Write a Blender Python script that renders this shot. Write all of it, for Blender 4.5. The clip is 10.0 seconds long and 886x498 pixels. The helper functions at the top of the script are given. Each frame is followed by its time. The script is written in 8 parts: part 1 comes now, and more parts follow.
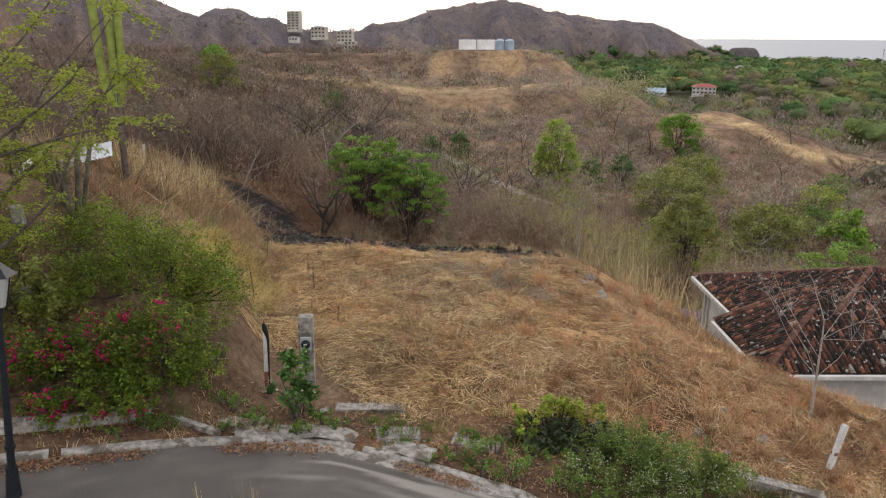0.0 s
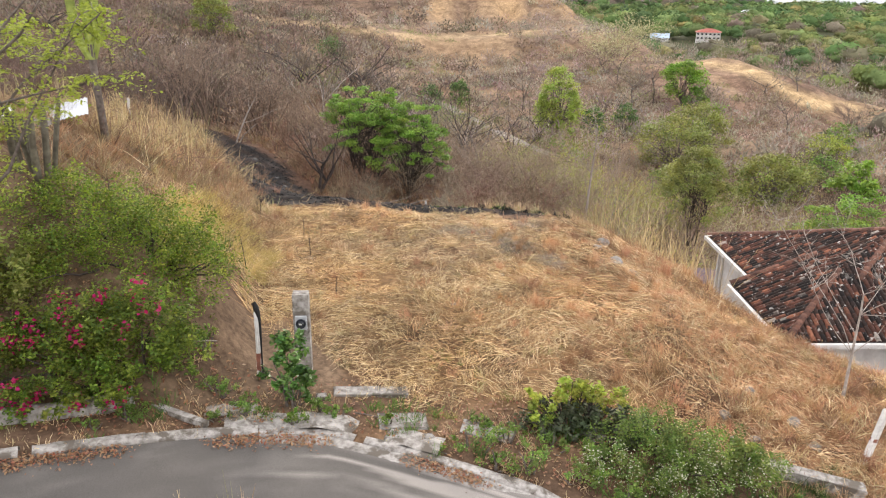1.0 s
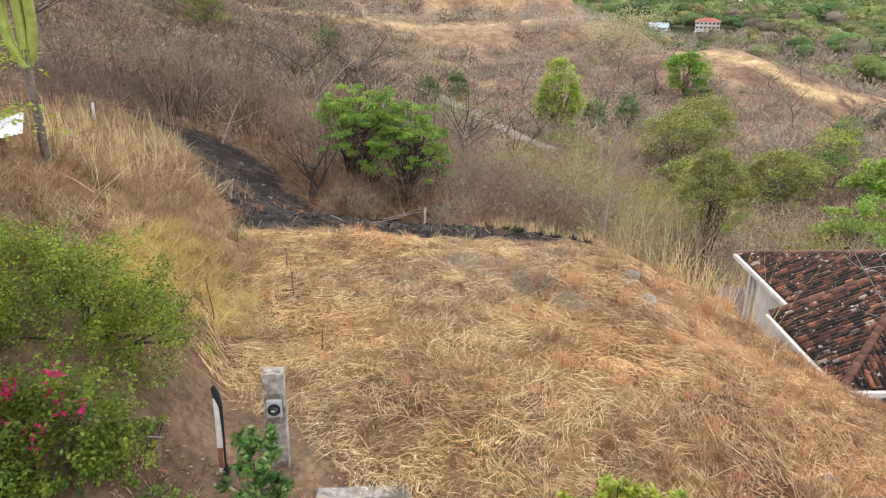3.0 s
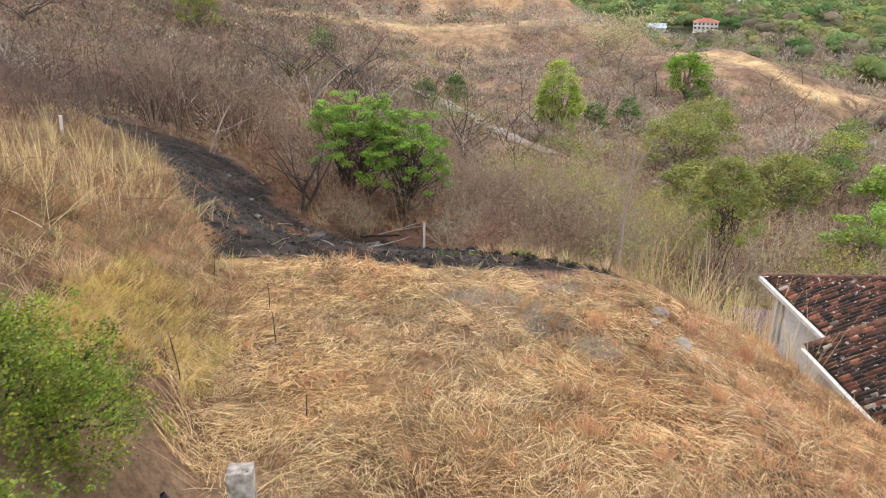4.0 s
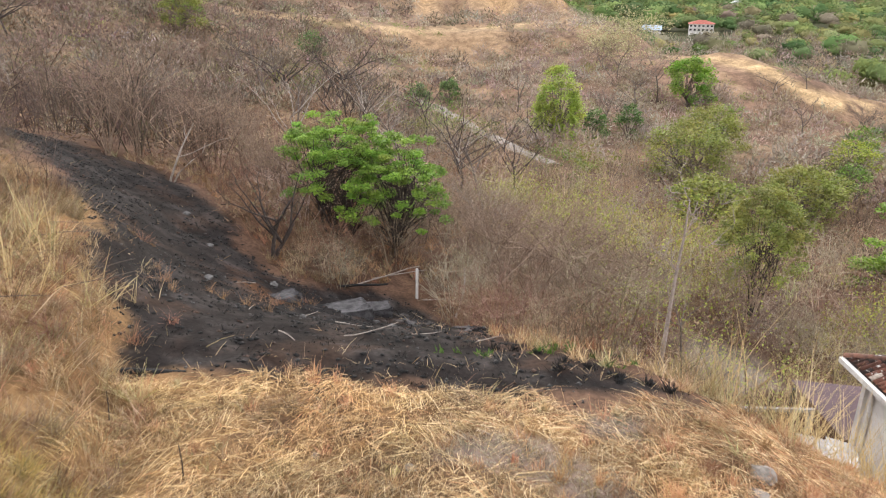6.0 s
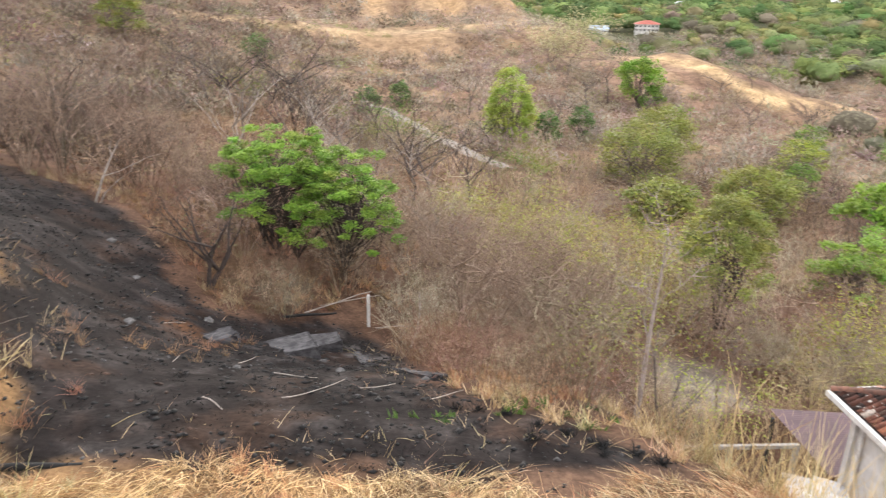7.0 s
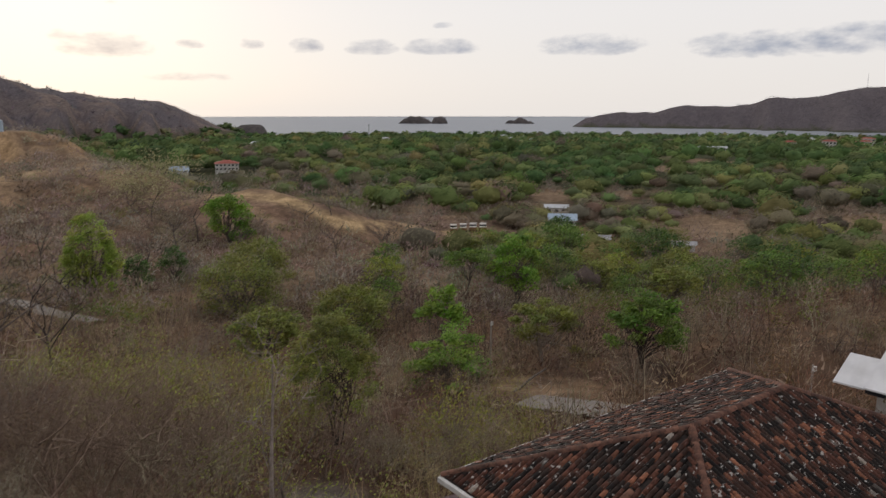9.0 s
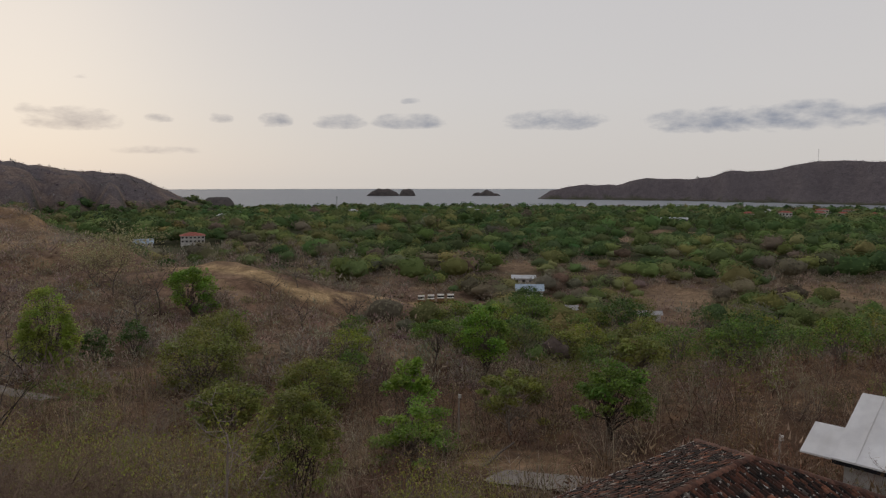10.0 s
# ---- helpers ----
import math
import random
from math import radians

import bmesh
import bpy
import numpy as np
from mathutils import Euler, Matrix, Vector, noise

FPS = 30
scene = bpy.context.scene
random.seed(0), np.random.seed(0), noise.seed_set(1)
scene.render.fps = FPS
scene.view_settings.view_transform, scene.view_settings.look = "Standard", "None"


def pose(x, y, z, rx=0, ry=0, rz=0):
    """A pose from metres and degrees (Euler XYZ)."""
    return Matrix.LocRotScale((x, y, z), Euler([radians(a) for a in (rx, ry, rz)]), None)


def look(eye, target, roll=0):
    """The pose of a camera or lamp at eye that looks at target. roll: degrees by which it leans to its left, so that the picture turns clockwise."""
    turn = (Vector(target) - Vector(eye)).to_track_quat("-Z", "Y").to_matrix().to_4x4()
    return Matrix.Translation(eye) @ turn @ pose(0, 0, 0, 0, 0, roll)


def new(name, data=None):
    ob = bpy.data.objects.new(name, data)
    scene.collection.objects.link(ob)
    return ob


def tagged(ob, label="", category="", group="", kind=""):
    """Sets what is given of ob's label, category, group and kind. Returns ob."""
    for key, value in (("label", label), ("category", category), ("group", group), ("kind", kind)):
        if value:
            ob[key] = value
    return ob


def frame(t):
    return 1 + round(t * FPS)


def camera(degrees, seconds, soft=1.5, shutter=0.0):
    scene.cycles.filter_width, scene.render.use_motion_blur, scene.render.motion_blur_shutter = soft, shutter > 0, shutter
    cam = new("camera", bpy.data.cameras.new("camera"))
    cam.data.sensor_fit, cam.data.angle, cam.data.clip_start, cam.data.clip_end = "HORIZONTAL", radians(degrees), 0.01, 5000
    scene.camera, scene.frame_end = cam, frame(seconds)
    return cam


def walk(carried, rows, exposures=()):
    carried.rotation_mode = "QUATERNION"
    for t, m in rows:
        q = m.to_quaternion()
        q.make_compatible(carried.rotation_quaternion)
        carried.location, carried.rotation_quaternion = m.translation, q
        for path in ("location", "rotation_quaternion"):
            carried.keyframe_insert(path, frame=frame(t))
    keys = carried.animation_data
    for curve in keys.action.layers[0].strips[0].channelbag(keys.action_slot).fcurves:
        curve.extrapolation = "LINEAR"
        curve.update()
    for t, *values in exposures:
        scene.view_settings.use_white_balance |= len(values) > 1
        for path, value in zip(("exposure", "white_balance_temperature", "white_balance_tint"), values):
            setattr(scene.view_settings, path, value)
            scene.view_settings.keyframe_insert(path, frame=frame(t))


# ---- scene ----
cam = camera(62.8, 10.0, soft=1.15, shutter=0.3)
PATH = [
    (0, (-0.01, 0.08, 6.006), (-0.009, 1.994, 5.429), 0.1),
    (0.5, (-0.072, 0.67, 5.989), (-0.07, 2.561, 5.337), 0.1),
    (1, (-0.147, 1.296, 5.996), (-0.143, 3.166, 5.286), 0.0),
    (1.5, (-0.21, 1.903, 6.019), (-0.204, 3.763, 5.283), 0.0),
    (2, (-0.306, 2.526, 6.045), (-0.296, 4.386, 5.309), 0.1),
    (2.5, (-0.317, 3.196, 6.027), (-0.304, 5.056, 5.293), 0.0),
    (3.8, (-0.366, 5.479, 6.029), (-0.353, 7.336, 5.288), 0.2),
    (4, (-0.422, 5.921, 5.98), (-0.402, 7.781, 5.245), 0.0),
    (4.5, (-0.41, 7.075, 5.929), (-0.387, 8.935, 5.195), 0.1),
    (5, (-0.382, 8.239, 5.904), (-0.357, 10.1, 5.171), 0.1),
    (5.5, (-0.409, 9.487, 5.905), (-0.38, 11.347, 5.171), 0.0),
    (5.7, (-0.456, 9.995, 5.9), (-0.423, 11.857, 5.168), 0.0),
    (6.8, (-0.382, 12.685, 5.969), (-0.297, 14.544, 5.236), 0.2),
    (7, (-0.349, 12.812, 5.931), (-0.186, 14.667, 5.201), 0.1),
    (7.5, (-0.327, 12.76, 5.93), (0.109, 14.572, 5.205), -0.0),
    (8, (-0.327, 12.655, 5.93), (0.397, 14.409, 5.297), -0.0),
    (8.5, (-0.28, 12.63, 5.93), (0.712, 14.292, 5.426), -0.0),
    (9, (-0.225, 12.754, 5.922), (0.945, 14.331, 5.543), -0.0),
    (9.5, (-0.089, 12.76, 5.947), (1.143, 14.314, 5.688), -0.0),
    (10, (-0.087, 12.724, 5.934), (1.169, 14.269, 5.749), -0.0),
]
walk(cam, [(t, look(eye, target, roll)) for t, eye, target, roll in PATH],
     [(0, -0.3), (0.6, 0.41), (1.2, 0.6), (5.5, 0.6), (7.4, 0.95), (8.0, 0.82), (8.5, -0.3), (8.7, -0.65), (9.2, -1.38), (9.5, -1.48), (10, -1.64)])

# ---- light ----
SUN_AZ, SUN_EL = radians(8.0), radians(14.0)
world = bpy.data.worlds.new("evening_sky")
scene.world = world
world.use_nodes = True
wn, wl = world.node_tree.nodes, world.node_tree.links
wn.clear()


def wnode(kind, **values):
    n = wn.new(kind)
    for key, value in values.items():
        n.inputs[key].default_value = value
    return n


def wmath(op, a, b=0.0, clamp=False):
    n = wn.new("ShaderNodeMath")
    n.operation, n.use_clamp = op, clamp
    for i, v in enumerate((a, b)):
        if isinstance(v, (int, float)):
            n.inputs[i].default_value = v
        else:
            wl.new(v, n.inputs[i])
    return n.outputs[0]


def wmix(fac, a, b):
    n = wn.new("ShaderNodeMixRGB")
    for i, v in enumerate((fac, a, b)):
        if isinstance(v, (int, float)):
            n.inputs[i].default_value = v
        elif isinstance(v, tuple):
            n.inputs[i].default_value = (*v, 1)
        else:
            wl.new(v, n.inputs[i])
    return n.outputs[0]


def wscale(col, k):
    n = wn.new("ShaderNodeVectorMath")
    n.operation = "SCALE"
    wl.new(col, n.inputs[0])
    n.inputs["Scale"].default_value = k
    return n.outputs[0]


sky = wn.new("ShaderNodeTexSky")
sky.sky_type, sky.sun_disc, sky.sun_elevation, sky.sun_rotation = "NISHITA", False, SUN_EL, SUN_AZ
sky.dust_density = 2.0
coord = wn.new("ShaderNodeTexCoord")
split = wn.new("ShaderNodeSeparateXYZ")
wl.new(coord.outputs["Generated"], split.inputs[0])
up = wmath("MAXIMUM", split.outputs[2], 0.0)
# thin overcast veil: pale and warm low down, greyer lavender above
ramp = wn.new("ShaderNodeValToRGB")
wl.new(wmath("MULTIPLY", up, 1.0), ramp.inputs[0])
ramp.color_ramp.elements[0].position, ramp.color_ramp.elements[0].color = 0.0, (0.99, 0.94, 0.90, 1)
ramp.color_ramp.elements[1].position, ramp.color_ramp.elements[1].color = 0.5, (0.91, 0.895, 0.94, 1)
mid = ramp.color_ramp.elements.new(0.12)
mid.color = (1.01, 0.975, 0.965, 1)
# glow round the low sun
sun_way = (math.sin(SUN_AZ) * math.cos(SUN_EL), math.cos(SUN_AZ) * math.cos(SUN_EL), math.sin(SUN_EL))
dot = wn.new("ShaderNodeVectorMath")
dot.operation = "DOT_PRODUCT"
wl.new(coord.outputs["Generated"], dot.inputs[0])
dot.inputs[1].default_value = sun_way
glow = wmath("POWER", wmath("MAXIMUM", dot.outputs["Value"], 0.0), 9.0)
veil = wmix(wmath("MULTIPLY", glow, 0.06), ramp.outputs[0], (1.45, 1.36, 1.20))
# low strips of cloud over the sea: bearing, half width, height, half height, thickness
CLOUDS = [(12.4, 3.7, 0.0780, 0.0168, 1.00), (18.0, 1.2, 0.0809, 0.0070, 0.80), (22.3, 1.0, 0.0833, 0.0083, 0.90),
          (26.2, 1.5, 0.0819, 0.0114, 1.00), (31.1, 2.3, 0.0814, 0.0119, 1.00), (36.5, 3.2, 0.0824, 0.0124, 1.00),
          (47.8, 4.3, 0.0830, 0.0160, 1.10), (62.1, 9.1, 0.0794, 0.0193, 1.10), (65.4, 2.8, 0.0918, 0.0101, 0.90),
          (71.3, 3.0, 0.0823, 0.0127, 1.00), (17.8, 4.0, 0.0405, 0.0064, 0.45), (12.7, 0.9, 0.1276, 0.0046, 0.40),
          (36.7, 1.0, 0.1083, 0.0052, 0.60), (9.9, 1.2, 0.0865, 0.0088, 0.80), (74.8, 4.9, 0.0696, 0.0141, 1.00),
          (2.7, 3.4, 0.0703, 0.0115, 1.00)]
bearing = wmath("MULTIPLY", wmath("ARCTAN2", split.outputs[0], split.outputs[1]), 57.2958)
flat = wn.new("ShaderNodeMapping")
flat.inputs["Scale"].default_value = (30.0, 30.0, 75.0)
wl.new(coord.outputs["Generated"], flat.inputs[0])
puff = wnode("ShaderNodeTexNoise", Scale=1.0, Detail=6.0, Roughness=0.6)
wl.new(flat.outputs[0], puff.inputs[0])
cloud = 0.0
for way, half, level, deep, thick in CLOUDS:
    across = wmath("POWER", wmath("ABSOLUTE", wmath("DIVIDE", wmath("SUBTRACT", bearing, way), half)), 3.0)
    off = wmath("DIVIDE", wmath("SUBTRACT", split.outputs[2], level - deep * 0.25), deep)
    upright = wmath("MULTIPLY", wmath("MULTIPLY", off, off), wmath("ADD", 0.75, wmath("LESS_THAN", off, 0.0)))
    cloud = wmath("MAXIMUM", cloud, wmath("MULTIPLY", wmath("SUBTRACT", 1.0, wmath("ADD", across, upright)), thick))
lumpy = wmath("ADD", cloud, wmath("MULTIPLY", wmath("SUBTRACT", puff.outputs[0], 0.53), 3.2))
cloud = wmath("MULTIPLY", wmath("MULTIPLY", lumpy, 0.7, True), wmath("MULTIPLY", cloud, 3.0, True), True)
veil = wmix(wmath("MULTIPLY", cloud, 0.88), veil, (0.40, 0.44, 0.55))
broad = wnode("ShaderNodeTexNoise", Scale=2.2, Detail=3.0)
wl.new(coord.outputs["Generated"], broad.inputs[0])
veil = wmix(wmath("MULTIPLY", wmath("SUBTRACT", broad.outputs[0], 0.45, True), 0.3), veil, (0.80, 0.80, 0.86))
full = wmix(0.92, wscale(sky.outputs[0], 0.08), veil)
back = wnode("ShaderNodeBackground", Strength=1.95)
wl.new(full, back.inputs[0])
wl.new(back.outputs[0], wn.new("ShaderNodeOutputWorld").inputs[0])

lamp = bpy.data.lights.new("sun", "SUN")
lamp.energy, lamp.angle, lamp.color = 1.5, radians(12), (1.0, 0.88, 0.72)
new("sun", lamp).matrix_world = look(Vector(sun_way) * 100, (0, 0, 0))

# ---- materials ----
MATS, TINTED = {}, set()


def material(name, rough=0.8, metal=0.0):
    m = bpy.data.materials.new(name)
    m.use_nodes = True
    b = m.node_tree.nodes["Principled BSDF"]
    b.inputs["Roughness"].default_value, b.inputs["Metallic"].default_value = rough, metal
    b.inputs["Specular IOR Level"].default_value = 0.3
    return m, m.node_tree.nodes, m.node_tree.links, b


def rgb(c):
    return (c[0], c[1], c[2], 1.0)


def mixer(nodes, links, kind, fac, a, b):
    n = nodes.new("ShaderNodeMixRGB")
    n.blend_type = kind
    for i, v in enumerate((fac, a, b)):
        if isinstance(v, (int, float)):
            n.inputs[i].default_value = v
        elif isinstance(v, tuple):
            n.inputs[i].default_value = rgb(v)
        else:
            links.new(v, n.inputs[i])
    return n.outputs[0]


def noise_out(nodes, links, scale, detail=4.0, stretch=None, rough=0.6, place=False):
    co = nodes.new("ShaderNodeNewGeometry") if place else nodes.new("ShaderNodeTexCoord")
    n = nodes.new("ShaderNodeTexNoise")
    n.inputs["Scale"].default_value, n.inputs["Detail"].default_value, n.inputs["Roughness"].default_value = scale, detail, rough
    if stretch:
        mp = nodes.new("ShaderNodeMapping")
        mp.inputs["Scale"].default_value = stretch
        links.new(co.outputs["Object"], mp.inputs[0])
        links.new(mp.outputs[0], n.inputs[0])
    else:
        links.new(co.outputs["Position" if place else "Object"], n.inputs[0])
    return n.outputs[0]


def ramp_out(nodes, links, src, stops):
    r = nodes.new("ShaderNodeValToRGB")
    links.new(src, r.inputs[0])
    e = r.color_ramp.elements
    while len(e) < len(stops):
        e.new(0.5)
    for el, (p, c) in zip(e, stops):
        el.position, el.color = p, rgb(c)
    return r.outputs[0]


def add_bump(nodes, links, bsdf, src, strength=0.3, dist=0.02):
    bp = nodes.new("ShaderNodeBump")
    bp.inputs["Strength"].default_value, bp.inputs["Distance"].default_value = strength, dist
    links.new(src, bp.inputs["Height"])
    links.new(bp.outputs[0], bsdf.inputs["Normal"])


def surface(name, base, dark, scale=6.0, big=0.7, rough=0.8, metal=0.0, bump=0.3, dist=0.01, patch=None, random_by=0.0):
    """A weathered surface: fine grain between two colours, broad stains, and bump."""
    if name in MATS:
        return MATS[name]
    m, n, l, b = material(name, rough, metal)
    fine = noise_out(n, l, scale, 6.0)
    wide = noise_out(n, l, big, 3.0)
    base, dark = tuple(v * 0.85 for v in base), tuple(v * 0.85 for v in dark)
    col = ramp_out(n, l, fine, [(0.33, dark), (0.62, base)])
    col = mixer(n, l, "MULTIPLY", 0.7, col, ramp_out(n, l, wide, [(0.3, (0.62, 0.60, 0.58)), (0.7, (1.1, 1.1, 1.1))]))
    if patch:
        spots = noise_out(n, l, patch[1], 5.0)
        col = mixer(n, l, "MIX", ramp_out(n, l, spots, [(patch[2], (0, 0, 0)), (patch[2] + 0.08, (1, 1, 1))]), col, patch[0])
    if random_by:
        info = n.new("ShaderNodeObjectInfo")
        col = mixer(n, l, "MULTIPLY", random_by, col, ramp_out(n, l, info.outputs["Random"], [(0, (0.45, 0.45, 0.45)), (1, (1.35, 1.3, 1.25))]))
    l.new(col, b.inputs["Base Color"])
    add_bump(n, l, b, fine, bump, dist)
    MATS[name] = m
    return m


def foliage(name, cols, translucent=0.35, rough=0.55, spec=0.3):
    """Leaves: each one takes its own colour from the list."""
    if name in MATS:
        return MATS[name]
    m, n, l, b = material(name, rough)
    b.inputs["Specular IOR Level"].default_value = spec
    geo = n.new("ShaderNodeNewGeometry")
    col = ramp_out(n, l, geo.outputs["Random Per Island"], [(i / max(1, len(cols) - 1), tuple(v * 0.76 for v in c)) for i, c in enumerate(cols)])
    at = n.new("ShaderNodeAttribute")
    at.attribute_name = "tint"
    col = mixer(n, l, "MULTIPLY", 1.0, col, at.outputs["Color"])
    l.new(col, b.inputs["Base Color"])
    TINTED.add(name)
    if translucent:
        tr = n.new("ShaderNodeBsdfTranslucent")
        l.new(col, tr.inputs[0])
        mx = n.new("ShaderNodeMixShader")
        mx.inputs[0].default_value = translucent
        l.new(b.outputs[0], mx.inputs[1])
        l.new(tr.outputs[0], mx.inputs[2])
        l.new(mx.outputs[0], n["Material Output"].inputs[0])
    MATS[name] = m
    return m


def ground_material():
    """Earth sheet: soil, straw, ash and scrub colours carried by the mesh, with grain and relief."""
    m, n, l, b = material("ground_cover", 1.0)
    b.inputs["Specular IOR Level"].default_value = 0.08
    at = n.new("ShaderNodeAttribute")
    at.attribute_name = "cover"
    fine = noise_out(n, l, 9.0, 8.0)
    mid_n = noise_out(n, l, 1.3, 6.0)
    wide = noise_out(n, l, 0.09, 5.0)
    col = mixer(n, l, "MULTIPLY", 0.9, at.outputs["Color"], ramp_out(n, l, fine, [(0.3, (0.5, 0.48, 0.46)), (0.68, (1.4, 1.38, 1.32))]))
    col = mixer(n, l, "MULTIPLY", 0.8, col, ramp_out(n, l, mid_n, [(0.3, (0.62, 0.6, 0.58)), (0.7, (1.28, 1.25, 1.2))]))
    col = mixer(n, l, "MULTIPLY", 0.7, col, ramp_out(n, l, wide, [(0.3, (0.7, 0.68, 0.7)), (0.7, (1.25, 1.22, 1.15))]))
    clump = noise_out(n, l, 0.42, 3.0)
    col = mixer(n, l, "MULTIPLY", 0.75, col, ramp_out(n, l, clump, [(0.36, (0.6, 0.57, 0.55)), (0.6, (1.2, 1.2, 1.18))]))
    l.new(col, b.inputs["Base Color"])
    add_bump(n, l, b, fine, 0.5, 0.05)
    return m


GROUND = ground_material()
CONCRETE = surface("weathered_concrete", (0.42, 0.405, 0.38), (0.22, 0.21, 0.195), 14, 1.2, 0.9, patch=((0.12, 0.105, 0.09), 3.0, 0.56))
DIRTY = surface("dirty_concrete", (0.42, 0.395, 0.36), (0.17, 0.15, 0.13), 10, 1.4, 0.95, patch=((0.10, 0.085, 0.068), 3.2, 0.52), bump=0.6, dist=0.02)
ASPHALT = surface("grey_asphalt", (0.135, 0.132, 0.128), (0.085, 0.083, 0.082), 60, 0.5, 0.9, bump=0.5, patch=((0.22, 0.21, 0.20), 1.1, 0.62))
TRACK = surface("pale_gravel", (0.30, 0.265, 0.235), (0.20, 0.175, 0.15), 5, 0.3, 0.95)
PLASTER = surface("white_plaster", (0.72, 0.70, 0.67), (0.58, 0.56, 0.53), 5, 0.5, 0.85, patch=((0.45, 0.42, 0.38), 1.3, 0.66))
WHITE = surface("white_paint", (0.78, 0.77, 0.74), (0.6, 0.58, 0.55), 20, 2.0, 0.6, patch=((0.30, 0.25, 0.2), 9.0, 0.66))
RUST = surface("rusty_red_paint", (0.30, 0.12, 0.08), (0.16, 0.07, 0.05), 20, 2, 0.8)
CHAR = surface("charred_black", (0.02, 0.02, 0.02), (0.008, 0.008, 0.008), 20, 3, 0.85, bump=0.8)
BARK = surface("grey_bark", (0.20, 0.165, 0.14), (0.085, 0.07, 0.06), 12, 1.5, 0.95, bump=0.6)
TWIG_WOOD = surface("grey_brown_wood", (0.34, 0.245, 0.178), (0.15, 0.105, 0.078), 12, 1.5, 0.95)
PALE_BARK = surface("pale_bark", (0.46, 0.41, 0.36), (0.28, 0.24, 0.21), 12, 1.5, 0.9)
DARK_BARK = surface("dark_bark", (0.085, 0.065, 0.055), (0.035, 0.028, 0.025), 12, 1.5, 0.95)
STONE = surface("grey_rock", (0.32, 0.29, 0.255), (0.16, 0.14, 0.12), 9, 1.5, 0.9, bump=0.7, dist=0.03)
ZINC = surface("zinc_sheet", (0.66, 0.68, 0.70), (0.5, 0.52, 0.55), 3, 0.5, 0.45, 0.3)
BLUE_ROOF = surface("blue_grey_sheet", (0.42, 0.52, 0.62), (0.32, 0.42, 0.52), 2, 0.3, 0.5)
RED_ROOF = surface("red_far_roof", (0.42, 0.13, 0.09), (0.28, 0.09, 0.07), 1.0, 0.2, 0.8)
DARK = surface("dark_metal", (0.035, 0.04, 0.05), (0.02, 0.022, 0.03), 20, 2, 0.5, 0.4)
GLASS_DARK = surface("shaded_glass", (0.05, 0.055, 0.06), (0.03, 0.03, 0.035), 2, 0.5, 0.15)

# ---- ground ----
def S(v, a, b):
    t = np.clip((v - a) / (b - a), 0.0, 1.0)
    return t * t * (3 - 2 * t)


def lerp(a, b, t):
    return a + (b - a) * t


def lattice(ix, iy, seed):
    h = (ix.astype(np.int64) * 374761393 + iy.astype(np.int64) * 668265263 + seed * 974634777) & 0x7FFFFFFF
    h = ((h ^ (h >> 13)) * 1274126177) & 0x7FFFFFFF
    return ((h ^ (h >> 16)) & 0xFFFF) / 65535.0


def vnoise(x, y, seed=0):
    x, y = np.asarray(x, float), np.asarray(y, float)
    ix, iy = np.floor(x), np.floor(y)
    fx, fy = x - ix, y - iy
    fx, fy = fx * fx * (3 - 2 * fx), fy * fy * (3 - 2 * fy)
    a, b = lattice(ix, iy, seed), lattice(ix + 1, iy, seed)
    c, d = lattice(ix, iy + 1, seed), lattice(ix + 1, iy + 1, seed)
    return lerp(lerp(a, b, fx), lerp(c, d, fx), fy) * 2 - 1


def fbm(x, y, octaves=4, seed=0):
    total, amp = 0.0, 0.5
    for k in range(octaves):
        total = total + amp * vnoise(x * 2 ** k, y * 2 ** k, seed + k)
        amp *= 0.5
    return total


# hills of the horizon: azimuth in degrees, distance, top, half width across, half width along
HILLS = [(4.4, 1000, 46, 105, 150), (-0.3, 960, 33, 70, 130), (9.5, 1020, 26, 60, 140), (12.3, 1030, 21, 60, 140),
         (15.2, 1040, 19, 50, 150), (16.4, 1050, 12, 30, 130), (18.2, 1060, -6, 30, 120), (19.6, 1080, -22, 30, 110), (-4.5, 900, 12, 50, 120), (-14.8, 720, 27, 55, 110), (-18.0, 700, 22, 40, 110),
         (-21, 690, 34, 45, 120), (-26, 680, 42, 60, 120), (-34, 600, 46, 90, 120), (-10.5, 730, 8, 40, 100)]
HEADLAND = [(46.6, 2080, -36, 30, 60), (47.4, 2080, -14, 60, 60), (50.3, 2080, 0, 55, 90), (52.3, 2080, 0, 45, 90), (54.4, 2090, 17, 60, 110), (57.5, 2080, 12, 70, 120), (60.2, 2050, 35, 70, 140),
            (63, 2050, 36, 80, 150), (65.8, 2030, 60, 85, 170), (69, 2000, 55, 90, 170), (73, 1950, 58, 120, 200)]
SEA = -42.0


def ridge(x, y, hills, floor):
    """A range of hills: its crest glides from top to top, with spurs and gullies on its flanks."""
    az, r = np.degrees(np.arctan2(x, y)), np.hypot(x, y)
    order = sorted(hills)
    keys = [h[0] for h in order]
    top = np.interp(az, keys, [h[2] for h in order]) + fbm(az * 1.3, r / 400, 4, 41) * 5
    dist = np.interp(az, keys, [h[1] for h in order])
    deep = np.interp(az, keys, [h[4] for h in order])
    ends = S(az, keys[0] - 0.8, keys[0]) * (1 - S(az, keys[-1], keys[-1] + 3.2))
    v = (r - dist) / deep
    v = v + fbm(az * 0.9, r / 260, 4, 43) * 0.75 * np.clip(np.abs(v), 0, 1)
    return floor + (top - floor) * np.exp(-v * v) * ends


